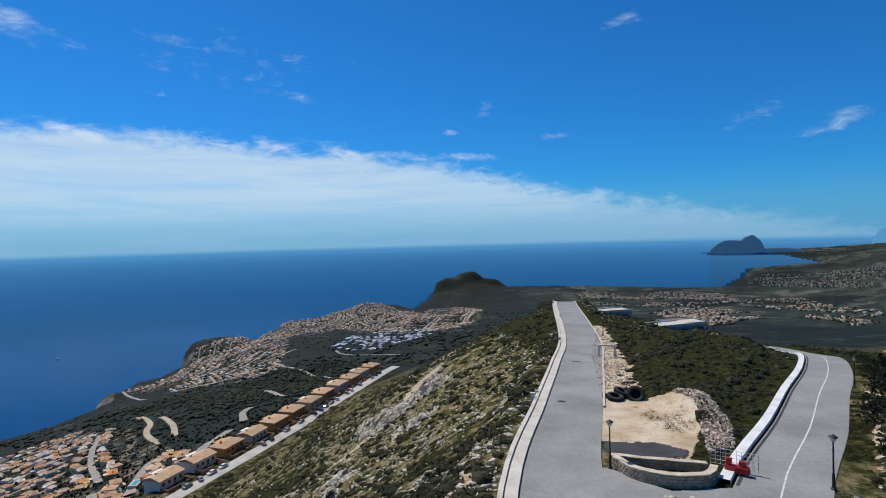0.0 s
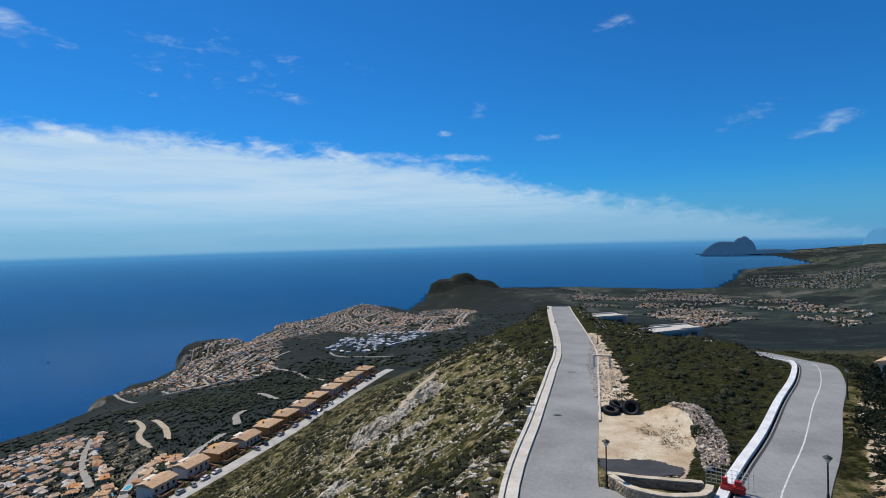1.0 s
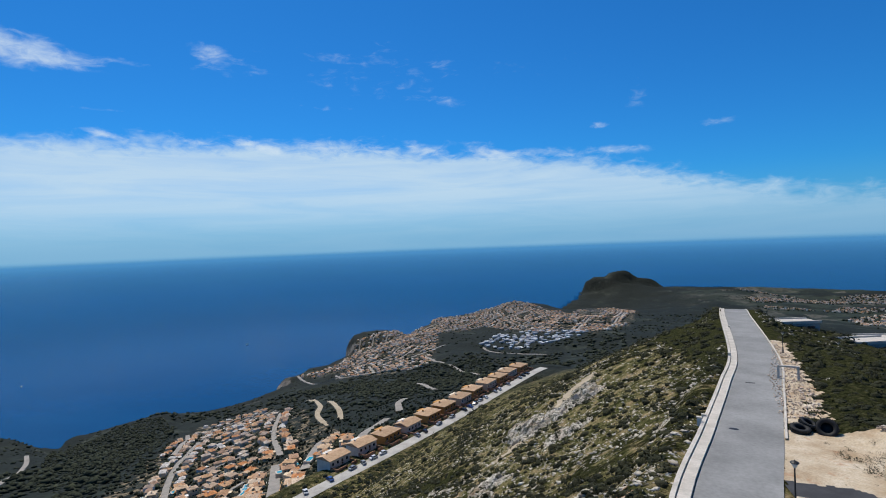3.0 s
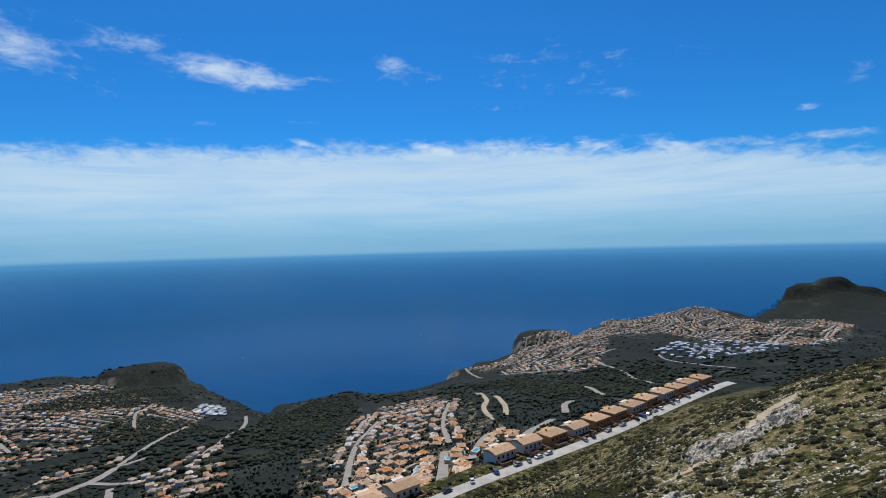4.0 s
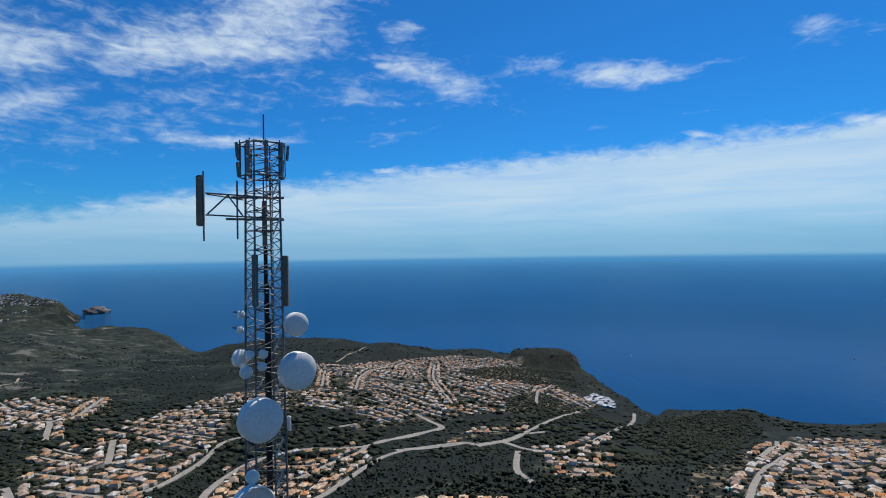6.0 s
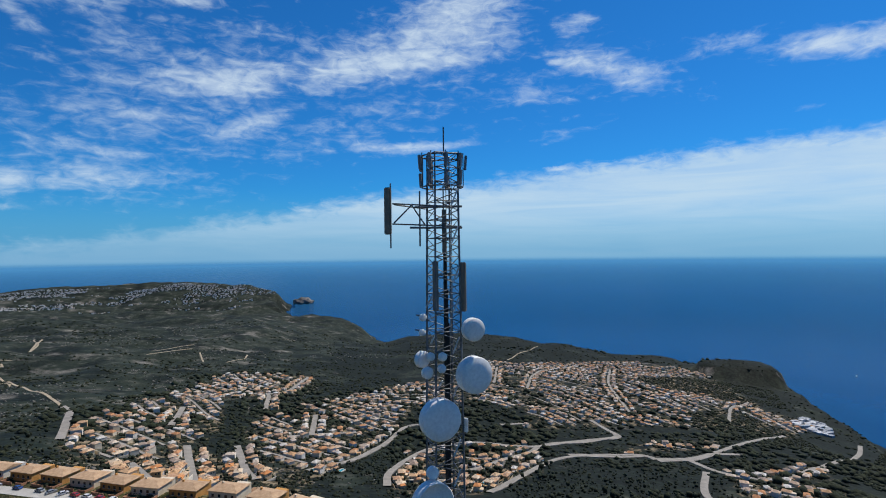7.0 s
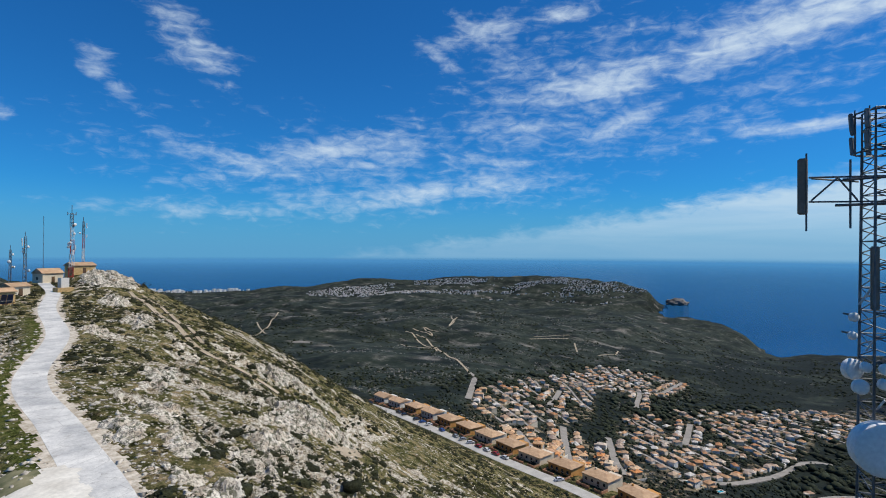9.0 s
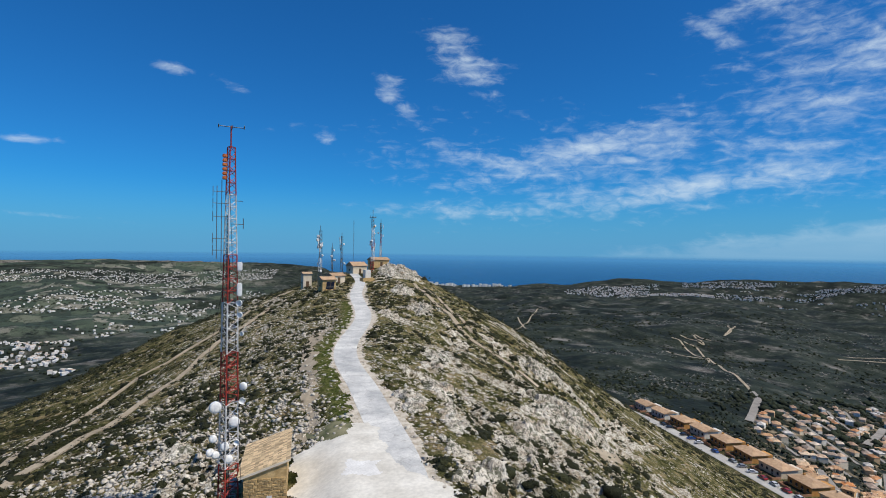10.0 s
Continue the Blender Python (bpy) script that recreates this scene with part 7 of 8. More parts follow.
def outcrop_material():
    s = Nodes("cracked_limestone", 0.95, spec=0.1)
    at = s.place()
    c = s.ramp(s.noise(at, 1.6, 8, 0.68), (0.32, (0.28, 0.23, 0.17)), (0.46, (0.54, 0.48, 0.39)), (0.62, (0.8, 0.75, 0.65)))
    rust = s.ramp(s.noise(at, 2.7, 5, 0.6), (0.55, 0.0), (0.68, 1.0))
    c = s.mix(s.sum(rust, 0.55), c, (0.4, 0.26, 0.13))
    cracks = s.ramp(s.noise(at, 0.42, 8, 0.8), (0.4, 0.16), (0.5, 1.0))
    moss = s.ramp(s.noise(at, 0.8, 8, 0.75), (0.5, 0.0), (0.56, 1.0))
    c = s.mix(1.0, c, cracks, "MULTIPLY")
    s.color(s.mix(s.sum(moss, 0.85), c, (0.06, 0.062, 0.028)))
    s.bump(s.noise(at, 0.22, 7, 0.7), 0.9, 0.12)
    return s.mat


OUTCROP = outcrop_material()

ribbon("kerb", SOUTH_ROAD[8:], 3.35, -2.55, 0.26, KERB, "pale raised concrete walk along the crest road", "kerb", 0.5)
ribbon("parapet", SOUTH_ROAD[8:], 3.72, -3.4, 0.4, KERB, "low pale parapet on the seaward edge of the road", "parapet", 0.9)
ribbon("kerb", SOUTH_ROAD[20:], -2.55, 2.75, 0.2, KERB, "low kerb on the inland edge of the road", "kerb", 0.4)
ribbon("gutter", EAST_ROAD[11:], 3.25, -2.6, 0.3, GUTTER, "broad white concrete channel beside the road", "gutter", 0.5)
# thin dark strip between the white channel and the road
ribbon("gutter", EAST_ROAD[11:], 2.3, -2.12, 0.085, DARK_PATCH, "thin dark strip along the edge of the road", "seam", 0.02)
ribbon("road_marking", EAST_ROAD[4:], 0.05, 0.05, 0.08, ROAD_LINE, "thin worn white line along the road", "road line", 0.01)


def patch(name, ring, lift, material, label, category, grain=0.35, ragged=0.3):
    """A draped piece of ground with a ragged edge."""
    xs, ys = [p[0] for p in ring], [p[1] for p in ring]
    gx, gy = np.arange(min(xs) - 1, max(xs) + 1, grain), np.arange(min(ys) - 1, max(ys) + 1, grain)
    bm = bmesh.new()
    grid = {}

    def vert(i, j):
        if (i, j) not in grid:
            x, y = float(gx[i]), float(gy[j])
            grid[i, j] = bm.verts.new((x, y, float(ground(x, y)) + lift))
        return grid[i, j]
    for i in range(len(gx) - 1):
        for j in range(len(gy) - 1):
            x, y = float(gx[i]) + grain / 2, float(gy[j]) + grain / 2
            if inside(x + float(lumps(x, y, 1.3, 61)) * ragged, y + float(lumps(x, y, 1.1, 62)) * ragged, ring):
                bm.faces.new((vert(i, j), vert(i + 1, j), vert(i + 1, j + 1), vert(i, j + 1)))
    return tagged(part(name, bm, material, flat=False), label, category, kind="structure")


patch("road", [(2.5, 16), (3.9, 30), (8.6, 34.5), (10.6, 34.4), (11.6, 32.3), (13, 30.8), (15.8, 31), (18, 31), (15, 22), (12, 15)], 0.09, ROAD, "grey asphalt apron where two roads meet", "road", 0.13, 0.03)
patch("sandy_plot", [(14.3, 51), (12.6, 45), (11.4, 39), (11.5, 36.4), (16, 35.2), (19, 40), (21.8, 45.8), (21, 49.5), (17.7, 50)], 0.05, SAND, "bare sandy plot between the two roads", "bare ground", 0.18, 0.4)
patch("dark_patch", [(11.3, 39.2), (15.4, 38.7), (16.8, 36.9), (15.8, 35.5), (11.2, 35.8)], 0.11, DARK_PATCH, "dark asphalt patch at the edge of the sandy plot", "asphalt", 0.25, 0.2)
patch("verge", [(14.8, 54), (18.6, 70), (24.3, 88), (28, 100), (29.5, 99), (27, 86), (22.2, 64.5), (19.5, 54), (17, 52)], 0.05, SAND, "pale broken bank beside the crest road", "bank", 0.4, 0.5)
patch("clearing", [(-5.2, -47.5), (-9, -50), (-12.5, -49.5), (-12.5, -40), (-15, -33), (-8, -22), (2, -20), (2, -33), (-4.4, -36.5)], 0.075, CLEARING, "pale concrete clearing before the stone hut", "concrete", 0.16, 0.7)
GRAVEL = plain("pale_gravel", (0.34, 0.28, 0.2), (0.7, 0.63, 0.52), 0.7, 0.95, relief=0.05, local=False, fine=0.25)
lane = [p for p in NORTH_ROAD if -170 < p.y < -30]
edge_a = [(p.x + 2.15, p.y - 0.5) for p in lane]
edge_b = [(p.x - 2.5, p.y + 0.5) for p in lane]
patch("verge", edge_a + edge_b[::-1], 0.025, GRAVEL, "pale gravel margins along the concrete track", "verge", 0.3, 0.55)
FRESH = plain("fresh_concrete", (0.66, 0.64, 0.6), (0.84, 0.82, 0.78), 1.2, 0.85, local=False)
patch("fresh_patch", [(-9, -42.2), (-11.2, -41.3), (-10.4, -38.8), (-8.3, -40)], 0.09, FRESH, "white patch of fresh concrete on the track", "concrete", 0.2, 0.5)
patch("verge", [(-7.6, -52), (-11, -50), (-10.2, -47), (-7.8, -48.5)], 0.085, plain("weedy_verge", (0.06, 0.075, 0.025), (0.3, 0.27, 0.16), 1.6, 0.95, local=False), "thin weeds over stony ground by the hut", "verge", 0.25, 1.0)
patch("bare_strip", [(-6.6, -50), (-8.4, -64), (-10.6, -84), (-15.6, -101), (-17.2, -98), (-12.2, -82), (-9.3, -62), (-7.7, -51)], 0.05, DIRT, "bare stony strip beside the track", "bare ground", 0.2, 0.7)
patch("path_scar", [(-1.5, 113), (-6.5, 105), (-14, 92), (-18.5, 84), (-16.5, 83.5), (-12, 90.5), (-5, 103), (0.2, 112)], 0.08, DIRT, "sandy scar on the scrub slope", "bare ground", 0.5, 0.7)
patch("shoulder", [(25.2, 30.3), (31.2, 38.2), (37.2, 46.2), (43.2, 54.2), (45, 54), (38.4, 44), (32, 34), (28, 30)], 0.05, SAND, "pale earth shoulder beside the wide road", "bare ground", 0.2, 0.6)
patch("red_earth", [(1.2, 38), (-1.6, 36), (-1.2, 32.5), (1.0, 33.5)], 0.06, plain("red_earth", (0.3, 0.17, 0.09), (0.46, 0.3, 0.18), 1.5, 0.95, local=False), "patch of reddish bare earth on the slope", "bare ground", 0.3, 0.8)
patch("red_earth", [(-44, -60), (-48, -58), (-58, -70), (-57, -76), (-52, -66)], 0.08, DIRT, "sandy bare patch beneath the pale outcrop", "bare ground", 0.4, 0.8)
for line, w in zip(FLANK_PATHS, (0.55, 0.4)):
    ribbon("road", line, w, w, 0.22, DIRT, "narrow dirt path on the rocky flank", "path", 0.4, drape=True)
for line in ([(-20, -185), (-5, -154), (10, -135), (23, -118), (23, -76)], [(-10, -148), (2, -125), (7, -106), (16, -74), (19, -63)]):
    ribbon("road", smooth([(x, y, 0) for x, y in line], 3), 0.5, 0.5, 0.16, DIRT, "sandy wheel track down the inland flank", "track", 0.5, drape=True)
upper = []
for p, e in stroll(TERRACE_STREET, 6, 0):
    if -330 < p.y < 20:
        q = p.to_2d() + Vector((-e.y, e.x)) * (27 + 3 * math.sin(p.y / 31))
        upper.append(Vector((q.x, q.y, 0)))
ribbon("road", upper, 1.3, 1.3, 0.3, DIRT, "pale dirt track above the street", "track", 0.6, drape=True)


def street_lamp(x, y, z, tall=3.2):
    base = new("street_lamp")
    base.matrix_basis = pose(x, y, z)
    bm = bmesh.new()
    lathe(bm, [(0.16, 0), (0.16, 0.08), (0.09, 0.14), (0.075, 0.9), (0.05, 1.0), (0.042, tall - 0.4), (0.07, tall - 0.38)], 12)
    part("pole", bm, IRON, base)
    bm = bmesh.new()
    lathe(bm, [(0.07, tall - 0.4), (0.2, tall - 0.14), (0.21, tall - 0.1)], 12)
    part("lantern", bm, GLASS_LAMP, base)
    bm = bmesh.new()
    lathe(bm, [(0.24, tall - 0.12), (0.25, tall - 0.08), (0.14, tall - 0.01), (0.03, tall + 0.04), (0.0, tall + 0.1)], 12)
    part("cap", bm, IRON, base)
    return tagged(base, "black iron street lamp with a round cap", "street lamp", "street lamps")


street_lamp(10.5, 34.3, 424.75)
street_lamp(22.4, 30.7, 424.8)
street_lamp(42.6, 55.2, 423.4)
street_lamp(26.2, 88, 423.2)


def wall_along(name, pts, h, w, label):
    line = smooth([(x, y, 0) for x, y in pts], 0.5)
    base = new(name)
    tagged(base, label, "wall", "low walls by the plot")
    for key, half, z0, z1, mat in (("masonry", w / 2, -0.4, h, WALL_STONE), ("coping", w / 2 + 0.03, h, h + 0.07, COPING)):
        bm = bmesh.new()
        rows = []
        for i in range(len(line)):
            e = (line[min(i + 1, len(line) - 1)] - line[max(i - 1, 0)]).to_2d().normalized()
            s = Vector((-e.y, e.x)) * half
            p = line[i].to_2d()
            z = float(ground(p.x, p.y))
            j = 0.03 * math.sin(i * 2.3) if key == "masonry" else 0.015 * math.sin(i * 1.7)
            rows.append([bm.verts.new((p.x + s.x * k, p.y + s.y * k, z + q + j)) for k, q in ((1, z0), (1, z1), (-1, z1), (-1, z0))])
        for a, b in zip(rows[:-1], rows[1:]):
            for k in range(4):
                bm.faces.new((a[k], a[(k + 1) % 4], b[(k + 1) % 4], b[k]))
        bm.faces.new(rows[0])
        bm.faces.new(rows[-1][::-1])
        bmesh.ops.recalc_face_normals(bm, faces=bm.faces)
        part(key, bm, mat, base)
    return base


back_wall = wall_along("stone_wall", [(10.9, 35.4), (12.2, 34.9), (13.9, 34.0), (16.4, 33.5)], 0.55, 0.35, "low stone wall with a pale coping behind the bend")
curved_wall = wall_along("stone_wall", [(10.9, 34.6), (11.5, 32.8), (13.0, 31.5), (15.4, 31.5), (16.4, 32.6)], 0.75, 0.4, "curved low stone wall with a pale coping")

# each stone of the curved wall's face
bm = bmesh.new()
box(bm, -0.13, -0.04, -0.085, 0.13, 0.04, 0.085)
bmesh.ops.bevel(bm, geom=bm.edges[:], offset=0.03, segments=1, affect="EDGES")
face_stone = bpy.data.meshes.new("stone")
bm.to_mesh(face_stone)
bm.free()
face_stone.materials.append(plain("wall_face_stone", (0.3, 0.21, 0.13), (0.6, 0.48, 0.34), 0.5, 0.95, relief=0.03, each=0.45))
chance = random.Random(17)
for wall_ob, pts, out, courses in ((curved_wall, [(10.9, 34.6), (11.5, 32.8), (13.0, 31.5), (15.4, 31.5), (16.4, 32.6)], -0.2, 4), (back_wall, [(10.9, 35.4), (12.2, 34.9), (13.9, 34.0), (16.4, 33.5)], -0.175, 3)):
    holder = [c for c in wall_ob.children if c.name.startswith("masonry")][0]
    for j in range(courses):
        for p, e in stroll(smooth([(x, y, 0) for x, y in pts], 0.4), 0.27, 0.05 + 0.13 * (j % 2)):
            q = p.to_2d() + Vector((-e.y, e.x)) * out
            stone = new("stone", face_stone)
            stone.parent = holder
            stone.matrix_basis = pose(q.x, q.y, float(ground(p.x, p.y)) + 0.1 + j * 0.18 + chance.uniform(-0.02, 0.02), chance.uniform(-5, 5), chance.uniform(-8, 8), math.degrees(math.atan2(e.y, e.x)) + chance.uniform(-6, 6)) @ Matrix.Diagonal((chance.uniform(0.7, 1.1), 1, chance.uniform(0.75, 1.1), 1))


def tyre(x, y, z, turn, lean, size):
    base = new("tyre")
    bm = bmesh.new()
    lathe(bm, [(size * 0.55, -size * 0.26), (size * 0.9, -size * 0.3), (size, -size * 0.2), (size, size * 0.2), (size * 0.9, size * 0.3), (size * 0.55, size * 0.26), (size * 0.6, 0.0), (size * 0.55, -size * 0.26)], 36)
    part("carcass", bm, RUBBER, base, flat=False)
    for i in range(24):
        bm = bmesh.new()
        box(bm, size * 0.97, -size * 0.05, -size * 0.24, size * 1.05, size * 0.05, size * 0.24)
        bmesh.ops.rotate(bm, cent=(0, 0, 0), matrix=Matrix.Rotation(2 * math.pi * i / 24, 3, "Z"), verts=bm.verts)
        part("tread", bm, RUBBER, base)
    base.matrix_basis = pose(x, y, z, lean, 0, turn)
    return tagged(base, "huge worn black tyre lying by the plot", "tyre", "old tyres")


tyre(16.0, 50.3, 424.55, 20, 12, 0.75)
tyre(17.9, 50.1, 424.8, -20, 62, 0.8)
tyre(16.9, 51.2, 424.75, 60, 24, 0.7)

bm = bmesh.new()
lathe(bm, [(0.42, 0), (0.42, 0.02), (0.36, 0.025), (0.0, 0.03)], 20)
hole = part("manhole_cover", bm, IRON)
hole.matrix_basis = pose(10.8, 49.9, 424.34)
tagged(hole, "dark iron manhole cover in the road", "manhole cover")
bm = bmesh.new()
box(bm, -0.5, -0.12, 0, 0.5, 0.12, 0.03)
drain = part("drain_grate", bm, IRON)
drain.matrix_basis = pose(16.6, 67.5, 423.95, 0, 0, -15)
tagged(drain, "dark drain grate across the road", "drain")

barrier = new("barrier")
barrier.matrix_basis = pose(18.0, 32.9, 424.95, 0, 0, -35)
tagged(barrier, "red plastic works barrier with a wire fence panel", "barrier")
bm = bmesh.new()
box(bm, -0.7, -0.22, 0, 0.7, 0.22, 0.45)
bmesh.ops.bevel(bm, geom=bm.edges[:], offset=0.06, segments=2, affect="EDGES")
part("block", bm, BARRIER_RED, barrier)
bm = bmesh.new()
box(bm, -0.62, -0.1, 0.45, -0.3, 0.1, 0.85)
box(bm, 0.1, -0.1, 0.45, 0.5, 0.1, 0.75)
part("lamp_block", bm, BARRIER_RED, barrier)
bar("fence", barrier, [((-1.6, 0.5, 0), (-1.6, 0.5, 1.2)), ((1.1, 0.5, 0), (1.1, 0.5, 1.2))] + [((-1.6, 0.5, 0.15 + 0.25 * i), (1.1, 0.5, 0.15 + 0.25 * i)) for i in range(5)] + [((-1.6 + 0.3 * i, 0.5, 0.15), (-1.6 + 0.3 * i, 0.5, 1.15)) for i in range(10)], 0.015, ROAD_LINE, sides=4)

# white junction boxes on the parapet
for k, (x, y) in enumerate(((8.2, 50.6), (8.9, 52.4), (17.9, 83), (24.8, 114))):
    z = float(ground(x, y))
    post = new("junction_box")
    post.matrix_basis = pose(x, y, z, 0, 0, -15)
    bm = bmesh.new()
    box(bm, -0.18, -0.12, -0.3, 0.18, 0.12, 0.75 if k % 2 == 0 else 0.5)
    part("cabinet", bm, WHITE, post)
    bm = bmesh.new()
    box(bm, -0.22, -0.16, 0.75 if k % 2 == 0 else 0.5, 0.22, 0.16, 0.82 if k % 2 == 0 else 0.57)
    part("cap", bm, KERB, post)
    tagged(post, "white concrete junction box on the road's edge", "junction box", "junction boxes")
gate = new("gate_post")
gate.matrix_basis = pose(20.6, 70.5, float(ground(20.6, 70.5)), 0, 0, -15)
tagged(gate, "pale gate frame at the bank by the road", "gate")
bm = bmesh.new()
for x in (-0.2, 1.8):
    box(bm, x - 0.12, -0.12, -0.3, x + 0.12, 0.12, 1.5)
part("post", bm, KERB, gate)
bm = bmesh.new()
box(bm, -0.3, -0.15, 1.5, 1.95, 0.15, 1.66)
part("beam", bm, KERB, gate)


# low flat-roofed houses on the inland slope
def flat_house(x, y, w, d, top, turn, label):
    base = new("flat_house")
    base.matrix_basis = pose(x, y, top, 0, 0, turn)
    tagged(base, label, "house")
    bm = bmesh.new()
    box(bm, -w / 2, -d / 2, -7, w / 2, d / 2, -0.3)
    part("wall", bm, plain("grey_render", (0.3, 0.29, 0.28), (0.42, 0.41, 0.4), 2.0, 0.9), base)
    bm = bmesh.new()
    box(bm, -w / 2 - 0.3, -d / 2 - 0.3, -0.3, w / 2 + 0.3, d / 2 + 0.3, 0.0)
    for a in ((-w / 2 - 0.3, -d / 2 - 0.3, w / 2 + 0.3, -d / 2 - 0.05), (-w / 2 - 0.3, d / 2 + 0.05, w / 2 + 0.3, d / 2 + 0.3)):
        box(bm, a[0], a[1], 0.0, a[2], a[3], 0.3)
    part("roof", bm, KERB, base, "pale flat roof with a low rim")
    for k in range(3):
        bm = bmesh.new()
        x0 = (k - 1) * w / 3.4
        box(bm, x0 - 0.8, -d / 2 - 0.08, -2.6, x0 + 0.8, -d / 2 + 0.1, -0.9)
        part("window", bm, WINDOW, base)
    return base


flat_house(49, 122, 15, 5, 419.0, 18, "low grey house with a pale flat roof")
flat_house(60, 134, 10, 6, 417.6, 10, "low grey house with a pale flat roof")
flat_house(44, 140, 9, 5, 420.2, 14, "low grey house with a pale flat roof")
hut(60, 66, 8, 6, 4.0, 35, 1.2, CREAM, "cream house with a clay roof beyond the wide road")


def cypress(x, y, tall):
    base = new("cypress")
    base.matrix_basis = pose(x, y, float(ground(x, y)))
    tagged(base, "slim dark green cypress beside the road", "tree", "cypresses")
    bm = bmesh.new()
    lathe(bm, [(0.12, -0.3), (0.09, tall * 0.4), (0.03, tall * 0.9)], 8)
    part("trunk", bm, BARK, base)
    bm = bmesh.new()
    r = random.Random(int(x * 10))
    for i in range(420):
        k = r.random()
        z = 0.3 + (tall - 0.3) * k
        rad = 0.55 * (1 - k) ** 0.6 * min(1, k * 6 + 0.3) * r.uniform(0.7, 1.1)
        a = r.uniform(0, 6.28)
        c = Vector((rad * math.cos(a), rad * math.sin(a), z))
        q = [Vector((r.uniform(-1, 1), r.uniform(-1, 1), r.uniform(-0.6, 1.4))) * 0.16 for _ in range(3)]
        bm.faces.new([bm.verts.new(c + p) for p in q])
    part("crown", bm, PINES, base)


for x, y, t in ((50.6, 61.6, 2.6), (51.9, 62.4, 2.2), (53.2, 62.9, 2.4)):
    cypress(x, y, t)


# boats far out
def boat(x, y, turn):
    base = new("boat")
    fx, fy, fz = fold(np.array(float(x)), np.array(float(y)), np.array(0.0))
    base.matrix_basis = pose(float(fx), float(fy), float(fz), 0, 0, turn)
    tagged(base, "small white motor boat on the open sea", "boat", "boats at sea")
    bm = bmesh.new()
    low = [bm.verts.new(c) for c in ((-5, -1.3, 0), (-5, 1.3, 0), (3, 1.3, 0), (6, 0, 0.3), (3, -1.3, 0))]
    top = [bm.verts.new(c) for c in ((-5.2, -1.8, 1.5), (-5.2, 1.8, 1.5), (3, 1.8, 1.7), (7, 0, 2.2), (3, -1.8, 1.7))]
    for i in range(5):
        bm.faces.new((low[i], low[(i + 1) % 5], top[(i + 1) % 5], top[i]))
    bm.faces.new(top[::-1])
    bmesh.ops.recalc_face_normals(bm, faces=bm.faces)
    part("hull", bm, WHITE, base)
    bm = bmesh.new()
    box(bm, -2.5, -1.1, 1.5, 1.5, 1.1, 3.4)
    part("cabin", bm, WHITE, base)


boat(-1560, 2120, 40)
boat(-1900, 1350, 130)

# the islet off the cape is rock of its own
bm = bmesh.new()
bmesh.ops.create_icosphere(bm, subdivisions=4, radius=1)
ix, iy, iz = fold(np.array(-4860.0), np.array(-1500.0), np.array(0.0))
for v in bm.verts:
    n = noise.fractal(v.co * 2.2, 0.9, 2.0, 5)
    v.co = Vector((v.co.x * 62, v.co.y * 40, max(v.co.z, -0.2) * 34)) * (1 + 0.28 * n)
bmesh.ops.rotate(bm, cent=(0, 0, 0), matrix=Matrix.Rotation(radians(105), 3, "Z"), verts=bm.verts)
bmesh.ops.translate(bm, verts=bm.verts, vec=(float(ix), float(iy), float(iz)))
islet = part("islet", bm, plain("grey_islet_rock", (0.1, 0.095, 0.09), (0.24, 0.22, 0.2), 40, 0.95, local=False), flat=False)
tagged(islet, "bare grey rock islet off the cape", "islet")

# ---- rocks and scrub on the crest ----


def block(bm, middle, size, r, squash=0.7):
    """An angular stone: the hull of a few random corners."""
    made = [bm.verts.new(middle + Vector((r.uniform(-1, 1), r.uniform(-1, 1), r.uniform(-1, 1) * squash)) * size * r.uniform(0.75, 1.0)) for _ in range(9)]
    hull = bmesh.ops.convex_hull(bm, input=made)
    loose = [v for v in hull["geom_interior"] + hull["geom_unused"] if isinstance(v, bmesh.types.BMVert)]
    bmesh.ops.delete(bm, geom=list(set(loose)), context="VERTS")


def faceted(u, v, size, amp, lean, r):
    """Tilted, broken plates: each cell of an uneven lattice has its own level and slope."""
    iu, iv = np.floor(u / size).astype(int), np.floor(v / size).astype(int)
    s = r.randint(1, 9999)
    best, out, edge = np.full(u.shape, 1e9), np.zeros(u.shape), np.full(u.shape, 1e9)
    for a in (-1, 0, 1):
        for b in (-1, 0, 1):
            cu = (iu + a + speck(iu + a, iv + b, s)) * size
            cv = (iv + b + speck(iu + a, iv + b, s + 1)) * size
            q = np.hypot(u - cu, v - cv)
            level = (speck(iu + a, iv + b, s + 2) - 0.5) * amp + (u - cu) * (speck(iu + a, iv + b, s + 3) - 0.5) * lean + (v - cv) * (speck(iu + a, iv + b, s + 4) - 0.5) * lean
            closer = q < best
            edge = np.where(closer, best, np.minimum(edge, q))
            out, best = np.where(closer, level, out), np.minimum(best, q)
    return out - amp * 0.7 * (1 - step(edge - best, 0.0, size * 0.22))


